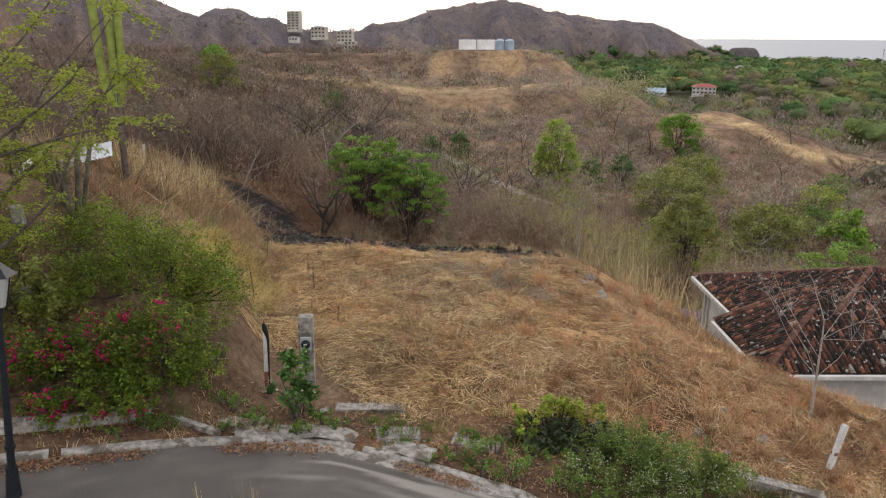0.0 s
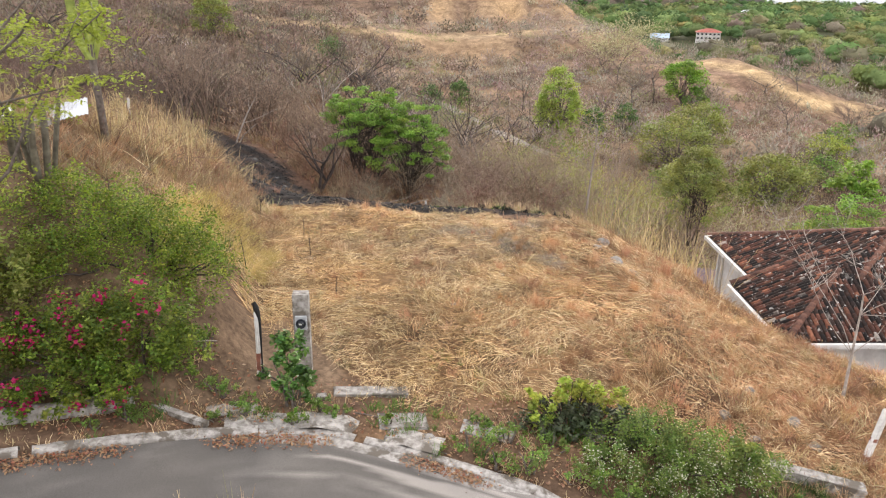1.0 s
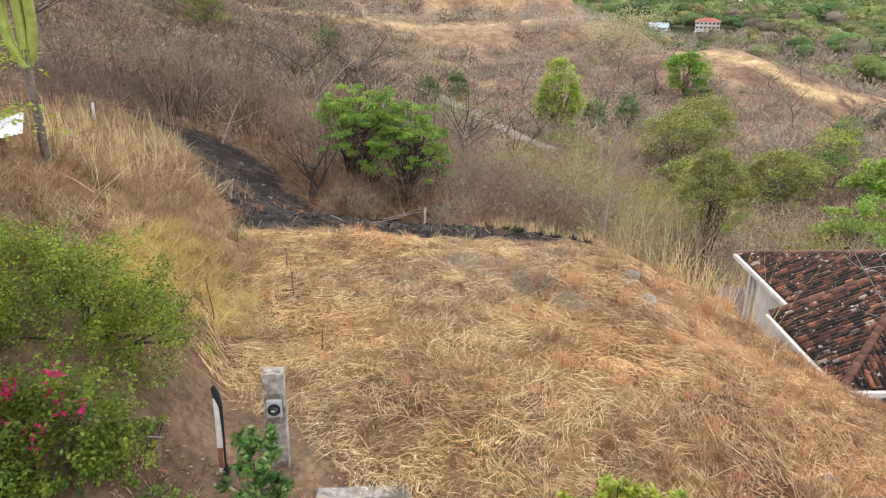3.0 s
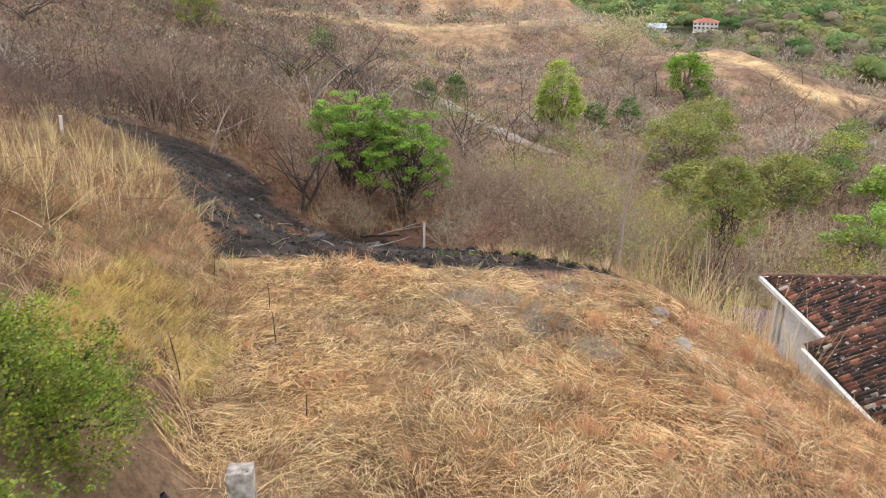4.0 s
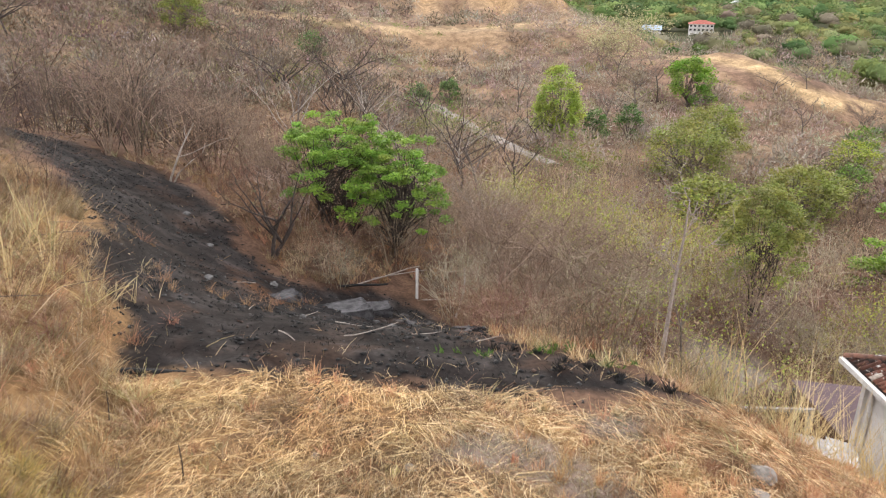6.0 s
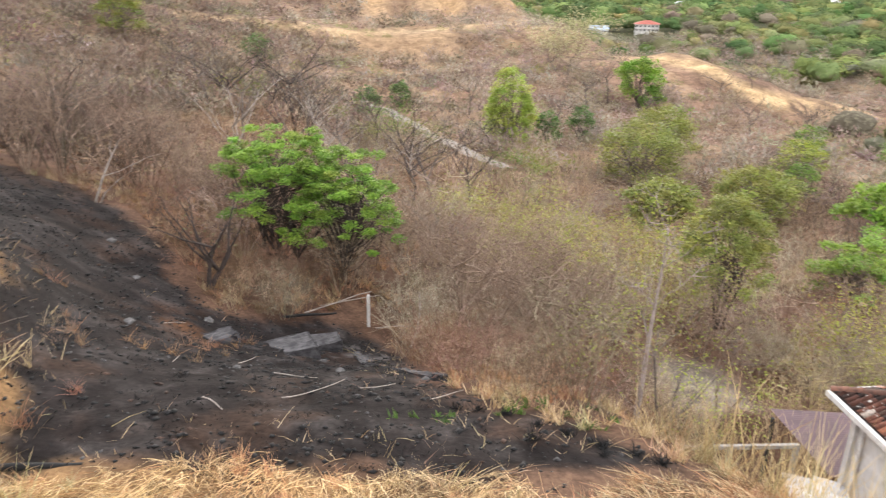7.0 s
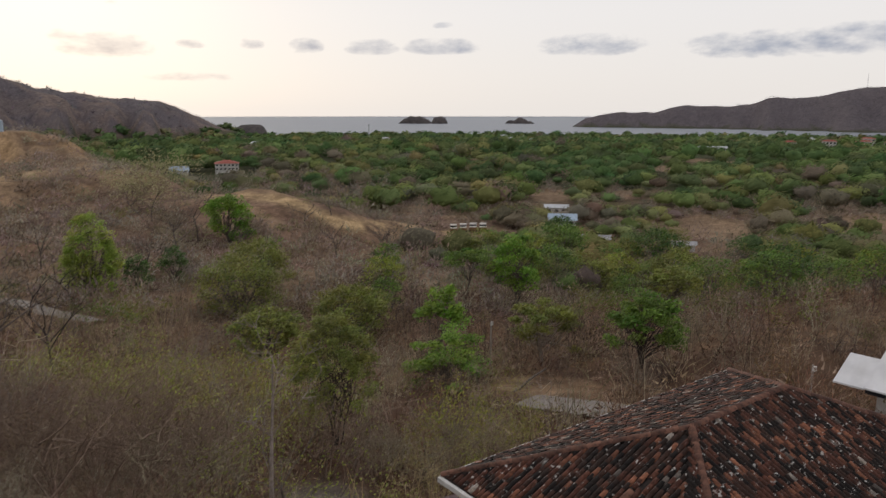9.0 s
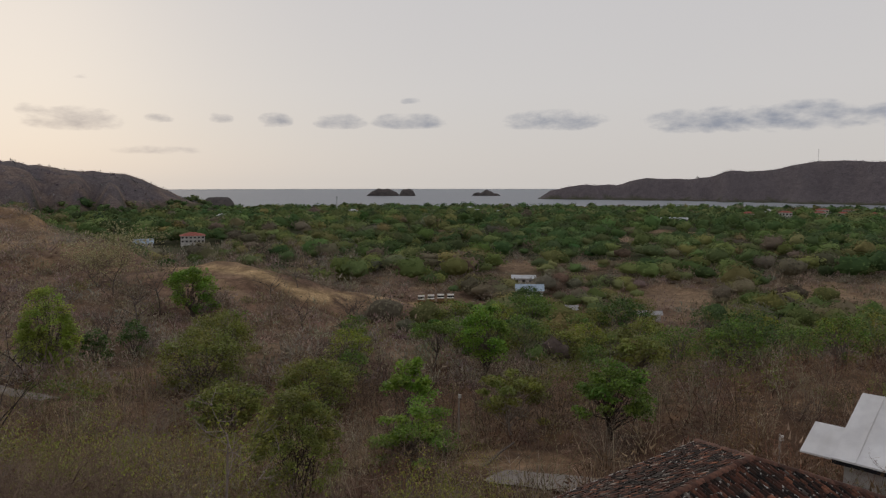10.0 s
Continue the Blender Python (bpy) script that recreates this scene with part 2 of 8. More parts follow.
def height(x, y):
    x, y = np.asarray(x, float), np.asarray(y, float)
    r = np.hypot(x, y)
    # street side, lot and the bank beside it
    xc = np.clip(x, -12, 12)
    front = -0.1 - 0.125 * (xc + 3.6)
    lot = -0.24 - 0.02 * xc - lerp(0.085, 0.165, S(y, 13.5, 17)) * np.maximum(0, np.minimum(x, 9) - 3) ** 1.5
    near = lerp(front, lot, S(y, 11.3, 14.5))
    foot = np.interp(y, [8, 12, 20, 24, 34], [-4.0, -3.2, -4.9, -6.4, -9])
    bank = 0.74 * np.clip(foot - x, 0, 4.0) + 0.10 * np.clip(foot - x - 4.0, 0, 40)
    near = near + bank * S(y, 10.3, 13.0) * (1 - 0.5 * S(y, 16.5, 21)) * (1 - 0.22 * S(y, 22, 28))
    near = near + 0.35 * S(foot - x, 0.0, 1.0) * S(y, 10.2, 10.9)
    near = near - 0.48 * S(x, 6.0, 8.0) * S(y, 16.5, 19.5)
    # terrace on which the tiled house stands
    cut = lerp(lerp(9.7, 8.3, S(y, 13, 16)), 4.6, S(y, 20.5, 25))
    near = lerp(near, -5.7, S(x, cut, np.maximum(9.3, cut + 1.0)) * S(y, 8, 13))
    # the fall to the valley behind the lot
    m36 = -6 - 6 * np.tanh((x - 1) / 18)
    m85 = -14.2 - 8 * np.tanh((x - 3) / 38)
    m = lerp(m36, m85, S(y, 36, 85))
    edge = np.interp(x, [-40, -10, -5, 0.6, 3.5, 6, 9, 12, 24], [50, 25.5, 20.6, 19.8, 19.2, 18.2, 19.0, 26.0, 28.0])
    z = lerp(near, m, S(y - edge, 0, np.interp(x, [-6, -2, 2, 4, 9], [14, 14, 16.8, 16.0, 10])))
    z = lerp(z, m, S(x, 26, 44))
    # plain and hillside beyond
    plain = -23.5 - 4 * S(r, 120, 250) - 13.0 * S(r, 380, 1250) - 9 * S(r, 1240, 1330)
    prof = np.interp(y, [0, 60, 85, 110, 140, 180, 189, 225, 262, 290, 330, 430], [-3, -9, -14, -17.5, -16, -12.5, -9.2, -8.2, -2.0, -2.5, -12, -27])
    prof = prof + np.clip(-x, 0, 70) * 0.2 * (1 - S(y, 150, 250))
    side = np.interp(y, [90, 140, 180, 230, 262, 300, 400], [70, 66, 56, 52, 47, 46, 60])
    far = lerp(prof, plain, S(x, side - 10, side + 18))
    # spur that runs out from the hillside
    ax, ay, bx, by = 44.0, 164.0, 116.0, 168.0
    s = np.clip(((x - ax) * (bx - ax) + (y - ay) * (by - ay)) / ((bx - ax) ** 2 + (by - ay) ** 2), 0, 1.25)
    d2 = (x - ax - s * (bx - ax)) ** 2 + (y - ay - s * (by - ay) - np.sin(s * 6) * 4) ** 2
    far = np.maximum(far, np.interp(s, [0, 0.32, 0.62, 0.85, 1, 1.25], [-13.0, -12.5, -19.5, -24, -28.5, -31]) - d2 / 130)
    far = np.maximum(far, ridge(x, y, HILLS, plain))
    far = np.maximum(far, ridge(x, y, HEADLAND, plain))
    z = lerp(z, far, S(np.hypot(x, y - 10), 70, 150))
    # relief
    z = z + fbm(x / 1.7, y / 1.7, 3, 3) * 0.10 * S(y, 11.5, 14) * (1 - S(r, 60, 120))
    z = z + fbm(x / 0.6, y / 0.6, 3, 6) * 0.13 * S(inside(x, y, BURNT), 0.0, 0.6) * (r < 60)
    z = z + fbm(x / 0.55, y / 0.55, 2, 5) * 0.06 * S(y, 12.5, 14) * (1 - S(r, 40, 50))
    z = z + fbm(x / 9, y / 9, 4, 7) * 1.1 * S(r, 30, 90) * (1 - S(r, 900, 1200))
    cut = S(y, 222, 240) * (1 - S(y, 252, 258)) * S(x, -30, 0) * (1 - S(x, 60, 75))
    z = z - np.abs(fbm(x / 7, y / 60, 3, 13)) * 7 * cut
    gully = np.abs(fbm(x / 70, y / 70, 5, 11))
    z = z - gully * 12 * S(z, -20, 10) * S(r, 300, 600)
    # levelled top of the cut hill
    pad = S(x, -6, 2) * (1 - S(x, 31, 37)) * S(y, 256, 260) * (1 - S(y, 278, 290))
    z = lerp(z, -0.7, pad)
    return z


def inside(x, y, poly):
    """How far inside a polygon: positive inside, in metres."""
    x, y = np.asarray(x, float), np.asarray(y, float)
    best, odd = np.full(x.shape, 1e9), np.zeros(x.shape, bool)
    for (x0, y0), (x1, y1) in zip(poly, poly[1:] + poly[:1]):
        t = np.clip(((x - x0) * (x1 - x0) + (y - y0) * (y1 - y0)) / ((x1 - x0) ** 2 + (y1 - y0) ** 2), 0, 1)
        best = np.minimum(best, np.hypot(x - x0 - t * (x1 - x0), y - y0 - t * (y1 - y0)))
        cross = (y0 > y) != (y1 > y)
        odd ^= cross & (x < (x1 - x0) * (y - y0) / ((y1 - y0) if y1 != y0 else 1e-9) + x0)
    return np.where(odd, best, -best)


BURNT = [(-5.2, 20.7), (-3.8, 21.0), (-2.4, 21.1), (-1.1, 20.7), (0.3, 20.5), (1.6, 20.2), (3.6, 20.3), (4.2, 20.6), (3.2, 21.3), (1.3, 22.6), (0.7, 25.0), (0.2, 29.5), (-0.4, 33.2), (-2.6, 34.4), (-4.0, 33.0), (-5.9, 33.0), (-8, 37.2),
         (-10.6, 40.6), (-16, 44), (-24, 47.5), (-25, 44), (-15, 37.0), (-10.3, 30.5), (-7.6, 25.5)]
CUT_LOT = [(-1.5, 11.9), (-0.5, 11.45), (1.5, 11.5), (3.6, 11.3), (4.8, 10.4), (8.4, 9.6), (8.6, 17), (8.2, 22), (5.4, 22.0), (4.3, 20.5), (3.6, 20.25), (1.6, 20.15), (0.3, 20.45), (-1.1, 20.65), (-2.4, 21.05), (-3.8, 20.95), (-5.2, 20.6), (-4.9, 17), (-3.6, 13.6), (-2.2, 12.6)]


def line_near(x, y, line, width):
    """Nearness to a line on the plan: 1 on it, falling off over the width."""
    best = np.full(np.shape(x), 1e9)
    for (x0, y0), (x1, y1) in zip(line, line[1:]):
        t = np.clip(((x - x0) * (x1 - x0) + (y - y0) * (y1 - y0)) / ((x1 - x0) ** 2 + (y1 - y0) ** 2), 0, 1)
        best = np.minimum(best, np.hypot(x - x0 - t * (x1 - x0), y - y0 - t * (y1 - y0)))
    return np.exp(-(best / width) ** 2)


def grey_patch(x, y):
    """Grey dead-weed litter between the straw on the lot."""
    w = 0.0
    for cx, cy, rx, ry in ((0.5, 19.0, 0.9, 0.45), (1.5, 17.95, 0.65, 0.6), (2.3, 17.05, 0.5, 0.5), (2.2, 19.5, 0.7, 0.35), (1.1, 18.6, 0.6, 0.4)):
        w = np.maximum(w, np.exp(-((x - cx) / rx) ** 2 - ((y - cy) / ry) ** 2))
    return S(w + 0.45 * fbm(x / 0.5, y / 0.5, 3, 63), 0.35, 0.75)


FIELDS = [(206, 219, 10, 26), (184, 131, 12, 30), (228, 110, 13, 26)]


def fields(x, y):
    """Dry open fields among the woods of the plain."""
    r = np.hypot(x, y)
    w = S(fbm(x / 60, y / 45, 3, 29), 0.22, 0.3) * (1 - S(r, 520, 700)) * S(x - 0.6 * (y - 12), 0, 20)
    for cx, cy, across, along_it in FIELDS:
        d = math.hypot(cx, cy - 12)
        ux, uy = cx / d, (cy - 12) / d
        s, c = (x - cx) * ux + (y - cy) * uy, (x - cx) * uy - (y - cy) * ux
        w = np.maximum(w, 1 - S((s / along_it) ** 2 + (c / across) ** 2 + 0.5 * fbm(x / 9, y / 9, 2, 33), 0.7, 1.1))
    return w


SPUR_CREST = [(54, 175), (64, 163), (67.5, 152.5), (71, 147), (80, 148.5), (100, 159), (116, 165)]
BENCH = [(-46, 186), (-12, 187.5), (18, 201), (36, 216), (48, 224)]


def spur_slope(x, y):
    return S(x, 36, 48) * (1 - S(x, 104, 118)) * S(y, 116, 130) * (1 - S(y, 166, 178))


def cover(x, y, z):
    """Colour of what lies on the earth; far mountains carry a haze tint."""
    r = np.hypot(x, y)
    n1, n2 = fbm(x / 2.2, y / 2.2, 4, 21), fbm(x / 30, y / 30, 4, 23)
    n3 = fbm(x / 0.7, y / 0.7, 3, 25)
    c = np.empty(x.shape + (3,))
    c[...] = (0.145, 0.098, 0.07)

    def lay(w, col):
        nonlocal c
        w = np.clip(w, 0, 1)[..., None]
        c = c * (1 - w) + np.array(col) * w
    lay(S(n1, -0.1, 0.4) * 0.55, (0.25, 0.16, 0.095))
    lay(S(r, 16, 24) * (1 - S(r, 45, 75)) * 0.8, (0.115, 0.07, 0.052))
    # Earth of the farther slopes lifted in colour to carry the pale haze.
    lay(S(r, 60, 120), (0.225, 0.16, 0.122))
    lay(S(r, 80, 130) * S(n2, 0.05, 0.35) * S(x, -30, 20) * 0.5, (0.30, 0.21, 0.145))
    hill = S(y, 140, 180) * (1 - S(r, 330, 380)) * (1 - S(x, 90, 125))
    lay(hill * S(n2 + n1 * 0.5, -0.1, 0.3) * S(x, -50, 10) * 0.55, (0.40, 0.285, 0.175))
    lay(spur_slope(x, y) * 0.85, (0.255, 0.17, 0.128))
    n4 = fbm(x / 11, y / 8, 3, 27)
    slope = S(r, 70, 100) * (1 - S(r, 300, 340)) * (1 - S(x, 110, 130))
    lay(slope * S(n4, 0.08, 0.25) * 0.65, (0.105, 0.07, 0.055))
    lay(slope * S(-n4, 0.12, 0.3) * 0.5, (0.34, 0.25, 0.165))
    lay(line_near(x, y, SPUR_CREST, 3.4) * S(n1 + n2 + n4, -0.35, 0.15), (0.56, 0.42, 0.25))
    lay(line_near(x, y, BENCH, 2.2) * 0.8, (0.50, 0.39, 0.25))
    lay(line_near(x, y, [(a, b + 13) for a, b in BENCH], 4.5) * 0.5, (0.13, 0.09, 0.075))
    lay(np.exp(-((y - 252) / 16) ** 2) * S(x, -34, -5) * (1 - S(x, 60, 70)) * S(fbm(x / 7, y / 60, 3, 13), -0.25, 0.2), (0.42, 0.30, 0.185))
    plain_w = S(r, 240, 330) * S(-24 - z, -3, 1)
    lay(plain_w, (0.07, 0.08, 0.04))
    lay(S(r, 160, 200) * fields(x, y), (0.30, 0.22, 0.155))
    # Distance haze put into the colour: mountains tinted purple-grey, tan patches greyed.
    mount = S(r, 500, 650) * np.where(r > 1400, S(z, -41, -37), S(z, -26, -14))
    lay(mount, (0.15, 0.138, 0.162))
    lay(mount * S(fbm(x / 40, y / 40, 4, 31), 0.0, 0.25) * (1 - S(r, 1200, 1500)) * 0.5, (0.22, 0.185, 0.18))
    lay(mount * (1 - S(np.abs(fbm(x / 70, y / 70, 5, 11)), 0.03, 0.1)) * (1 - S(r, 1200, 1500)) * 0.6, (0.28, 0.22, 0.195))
    straw = S(inside(x, y, CUT_LOT) + n1 * 0.8, -0.2, 0.6)
    lay(straw, (0.24, 0.155, 0.085))
    lay(straw * S(x + n1 * 3, 2.5, 6.0) * 0.7, (0.24, 0.13, 0.08))
    lay(straw * S(n3 + n1, 0.1, 0.5) * 0.7, (0.13, 0.085, 0.06))
    lay(grey_patch(x, y) * 0.85, (0.27, 0.215, 0.205))
    dark = np.exp(-((x + 4.55) / 0.4) ** 2 - ((y - 16.4) / 0.5) ** 2) + np.exp(-((x + 4.3) / 0.3) ** 2 - ((y - 15.3) / 0.7) ** 2)
    lay(dark * S(n3, -0.3, 0.1), (0.12, 0.072, 0.06))
    lay(np.exp(-((x - 33.5) / 3.2) ** 2 - ((y - 46.5) / 4.0) ** 2) * S(n1, -0.5, 0.1), (0.34, 0.24, 0.16))
    lay(np.exp(-((x - 11.6) / 2.0) ** 4 - ((y - 35.9) / 2.2) ** 4) * 0.85, (0.27, 0.25, 0.225))
    bankw = S(-3.6 - x + n1, 0, 1.2) * S(y, 15, 18) * (1 - S(y, 27, 34)) * (1 - S(r, 45, 60))
    lay(bankw * 0.9, (0.27, 0.175, 0.09))
    soil = S(-1.6 - x + n1 * 0.6, 0, 0.6) * (1 - S(y + n1, 12.8, 14.2)) * S(y, 10.3, 10.7)
    lay(soil, (0.20, 0.145, 0.102))
    lay(S(-7.5 - x, 0, 1.5) * (1 - S(y, 21, 24)), (0.17, 0.115, 0.08))
    burnt = S(inside(x, y, BURNT) + n1 * 1.1 + n3 * 0.4, -0.25, 0.35)
    lay(burnt, (0.017, 0.0148, 0.0155))
    lay(burnt * S(n3 + 0.5 * fbm(x / 0.25, y / 0.25, 2, 35), 0.0, 0.4) * 0.5, (0.036, 0.031, 0.032))
    lay(burnt * S(n1 + n3 * 0.5, 0.15, 0.45) * 0.6, (0.052, 0.033, 0.025))
    lay(burnt * np.exp(-((x + 5.6) / 1.0) ** 2 - ((y - 30.0) / 1.6) ** 2) * S(n3, -0.2, 0.2) * 0.8, (0.12, 0.062, 0.033))
    pale = np.exp(-((x + 1.2) / 1.6) ** 2 - ((y - 31.5) / 2.2) ** 2) + 0.8 * np.exp(-((x - 0.2) / 0.5) ** 2 - ((y - 28.5) / 2.5) ** 2) + 0.3
    lay(burnt * pale * S(fbm(x / 0.45, y / 0.45, 4, 37), 0.08, 0.34) * 0.75, (0.115, 0.11, 0.115))
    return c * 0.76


def part(name, bm, mat, parent=None, label="", smooth=False):
    """Links a bmesh as one mesh object, under a thing or a part."""
    me = bpy.data.meshes.new(name)
    bm.to_mesh(me)
    bm.free()
    return finish(name, me, mat, parent, label, smooth)


def finish(name, me, mat, parent=None, label="", smooth=False):
    me.materials.append(mat)
    if smooth:
        me.polygons.foreach_set("use_smooth", np.ones(len(me.polygons), bool))
    ob = new(name, me)
    if parent:
        ob.parent = parent
    if label:
        ob["label"] = label
    return ob


def np_mesh(name, verts, faces):
    """A mesh from arrays; all faces have the same number of corners."""
    verts, faces = np.asarray(verts, np.float32), np.asarray(faces, np.int32)
    me = bpy.data.meshes.new(name)
    k = faces.shape[1]
    me.vertices.add(len(verts))
    me.vertices.foreach_set("co", verts.ravel())
    me.loops.add(faces.size)
    me.loops.foreach_set("vertex_index", faces.ravel())
    me.polygons.add(len(faces))
    me.polygons.foreach_set("loop_start", np.arange(0, faces.size, k, dtype=np.int32))
    me.update(calc_edges=True)
    return me


def np_part(name, geo, mat, parent=None, label="", smooth=False, tint=None):
    """Links arrays as one mesh object. Leaves and twigs carry a tint for each plant or clump."""
    me = np_mesh(name, *geo)
    if mat.name in TINTED:
        c = np.ones((len(geo[0]), 4), np.float32)
        if tint is not None:
            c[:, :3] = tint
        me.attributes.new("tint", "FLOAT_COLOR", "POINT").data.foreach_set("color", c.ravel())
    return finish(name, me, mat, parent, label, smooth)


def join(geos):
    vs, fs, n = [], [], 0
    for v, f in geos:
        vs.append(v)
        fs.append(f + n)
        n += len(v)
    return np.concatenate(vs), np.concatenate(fs)


def grid_faces(nu, nv, closed=False):
    i, j = np.meshgrid(np.arange(nu - 1), np.arange(nv if closed else nv - 1), indexing="ij")
    j2 = (j + 1) % nv
    return np.stack([i * nv + j, (i + 1) * nv + j, (i + 1) * nv + j2, i * nv + j2], -1).reshape(-1, 4)


def build_ground():
    radii = [0.05]
    while radii[-1] < 2700:
        radii.append(radii[-1] + max(0.16, radii[-1] * 0.0145))
    radii = np.array(radii)
    angles = np.concatenate([np.arange(-62, 88, 0.55), np.arange(88, 298, 4.0)])
    a = np.radians(angles)
    x = radii[:, None] * np.sin(a)[None]
    y = 9.0 + radii[:, None] * np.cos(a)[None]
    z = height(x, y)
    me = np_mesh("ground", np.stack([x, y, z], -1).reshape(-1, 3), grid_faces(len(radii), len(a), True)[:, ::-1])
    col = me.attributes.new("cover", "FLOAT_COLOR", "POINT")
    c = np.ones((x.size, 4), np.float32)
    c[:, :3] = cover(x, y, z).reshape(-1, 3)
    col.data.foreach_set("color", c.ravel())
    ob = finish("ground", me, GROUND, smooth=True)
    return tagged(ob, "dry hillside earth with straw, ash and scrub soil", "ground", kind="structure")


build_ground()


def build_sea():
    m, n, l, b = material("sea_water", 0.4)
    b.inputs["Base Color"].default_value = (0.15, 0.17, 0.20, 1)
    b.inputs["Specular IOR Level"].default_value = 0.2
    add_bump(n, l, b, noise_out(n, l, 0.05, 6.0), 0.6, 1.5)
    a = np.radians(np.arange(0, 360.1, 2.0))
    radii = np.array([900, 1300, 1900, 2700, 3700, 4850.0])
    x, y = radii[:, None] * np.sin(a), radii[:, None] * np.cos(a)
    v = np.stack([x, y, np.full(x.shape, SEA)], -1).reshape(-1, 3)
    tagged(np_part("water", (v, grid_faces(len(radii), len(a))[:, ::-1]), m), "calm grey sea reaching the horizon", "sea", kind="structure")


build_sea()

# ---- plant builders ----
rng = np.random.default_rng(5)


def tube(points, radii, sides=4):
    p = np.asarray(points, float)
    d = np.gradient(p, axis=0)
    d /= np.linalg.norm(d, axis=1)[:, None] + 1e-9
    ref = np.where(np.abs(d[:, 2:3]) > 0.9, [[1.0, 0, 0]], [[0, 0, 1.0]])
    a = np.cross(d, ref)
    a /= np.linalg.norm(a, axis=1)[:, None] + 1e-9
    b = np.cross(d, a)
    th = np.arange(sides) * 2 * math.pi / sides
    ring = a[:, None] * np.cos(th)[None, :, None] + b[:, None] * np.sin(th)[None, :, None]
    v = p[:, None] + ring * np.asarray(radii, float)[:, None, None]
    return v.reshape(-1, 3), grid_faces(len(p), sides, True)


def leaves(centres, size, aspect=0.55, droop=0.0, up=0.3):
    """A pointed leaf at each place, turned at random."""
    c = np.asarray(centres, float)
    n = len(c)
    s = np.broadcast_to(size, (n,))[:, None] * rng.uniform(0.6, 1.35, (n, 1))
    d = rng.normal(size=(n, 3))
    d[:, 2] = d[:, 2] * 0.5 - droop
    d /= np.linalg.norm(d, axis=1)[:, None]
    k = rng.normal(size=(n, 3))
    k[:, 2] += up * 3
    w = np.cross(d, k)
    w /= np.linalg.norm(w, axis=1)[:, None] + 1e-9
    lift = np.cross(w, d) * s * 0.12
    v = np.stack([c - d * s * 0.5, c + w * s * aspect * 0.5 + lift, c + d * s * 0.5, c - w * s * aspect * 0.5 + lift], 1)
    return v.reshape(-1, 3), np.arange(n * 4).reshape(-1, 4)


def leaf_bits(centres, size, up=1.2):
    """Three-cornered leaf sprays for crowns seen from far."""
    c = np.asarray(centres, float)
    n = len(c)
    s = np.broadcast_to(size, (n,))[:, None] * rng.uniform(0.6, 1.4, (n, 1))
    k = rng.normal(size=(n, 3))
    k[:, 2] += up * 2
    d = np.cross(k, rng.normal(size=(n, 3)))
    d /= np.linalg.norm(d, axis=1)[:, None] + 1e-9
    w = np.cross(k, d)
    w /= np.linalg.norm(w, axis=1)[:, None] + 1e-9
    v = np.stack([c - d * s * 0.5 - w * s * 0.35, c - d * s * 0.4 + w * s * 0.4, c + d * s * 0.6], 1)
    return v.reshape(-1, 3), np.arange(n * 3).reshape(-1, 3)


def blades(roots, tips, width, bend=0.25):
    """Grass: a thin bent strip from each root to each tip, ending in a point."""
    r, t = np.asarray(roots, float), np.asarray(tips, float)
    n = len(r)
    d = t - r
    side = np.cross(d, rng.normal(size=(n, 3)))
    side /= np.linalg.norm(side, axis=1)[:, None] + 1e-9
    w = np.broadcast_to(width, (n,))[:, None] * side
    sag = np.zeros((n, 3))
    sag[:, 2] = np.linalg.norm(d, axis=1) * bend
    m = r + d * 0.55 + sag * 0.5
    v = np.stack([r - w * 0.5, r + w * 0.5, m + w * 0.45, m - w * 0.45, t + w * 0.12, t - w * 0.12], 1).reshape(-1, 3)
    i = np.arange(n)[:, None] * 6
    return v, np.concatenate([i + [0, 1, 2, 3], i + [3, 2, 4, 5]], 0)


def spread(geo, places, scales, turns, squash=None):
    """Copies of one shape at many places, as one set of faces."""
    v, f = geo
    places, n = np.asarray(places, float), len(places)
    c, s = np.cos(turns)[:, None], np.sin(turns)[:, None]
    x = v[None, :, 0] * c - v[None, :, 1] * s
    y = v[None, :, 0] * s + v[None, :, 1] * c
    z = np.broadcast_to(v[None, :, 2], x.shape)
    k = np.asarray(scales, float)[:, None]
    kz = k if squash is None else k * np.asarray(squash)[:, None]
    out = np.stack([x * k, y * k, z * kz], -1) + places[:, None]
    return out.reshape(-1, 3), (f[None] + (np.arange(n) * len(v))[:, None, None]).reshape(-1, f.shape[1])


def branch_points(start, way, length, steps=5, wander=0.18, rise=0.0):
    p, d = [np.array(start, float)], np.array(way, float)
    d /= np.linalg.norm(d)
    for _ in range(steps):
        d = d + rng.normal(size=3) * wander + np.array([0, 0, rise])
        d /= np.linalg.norm(d)
        p.append(p[-1] + d * length / steps)
    return np.array(p)


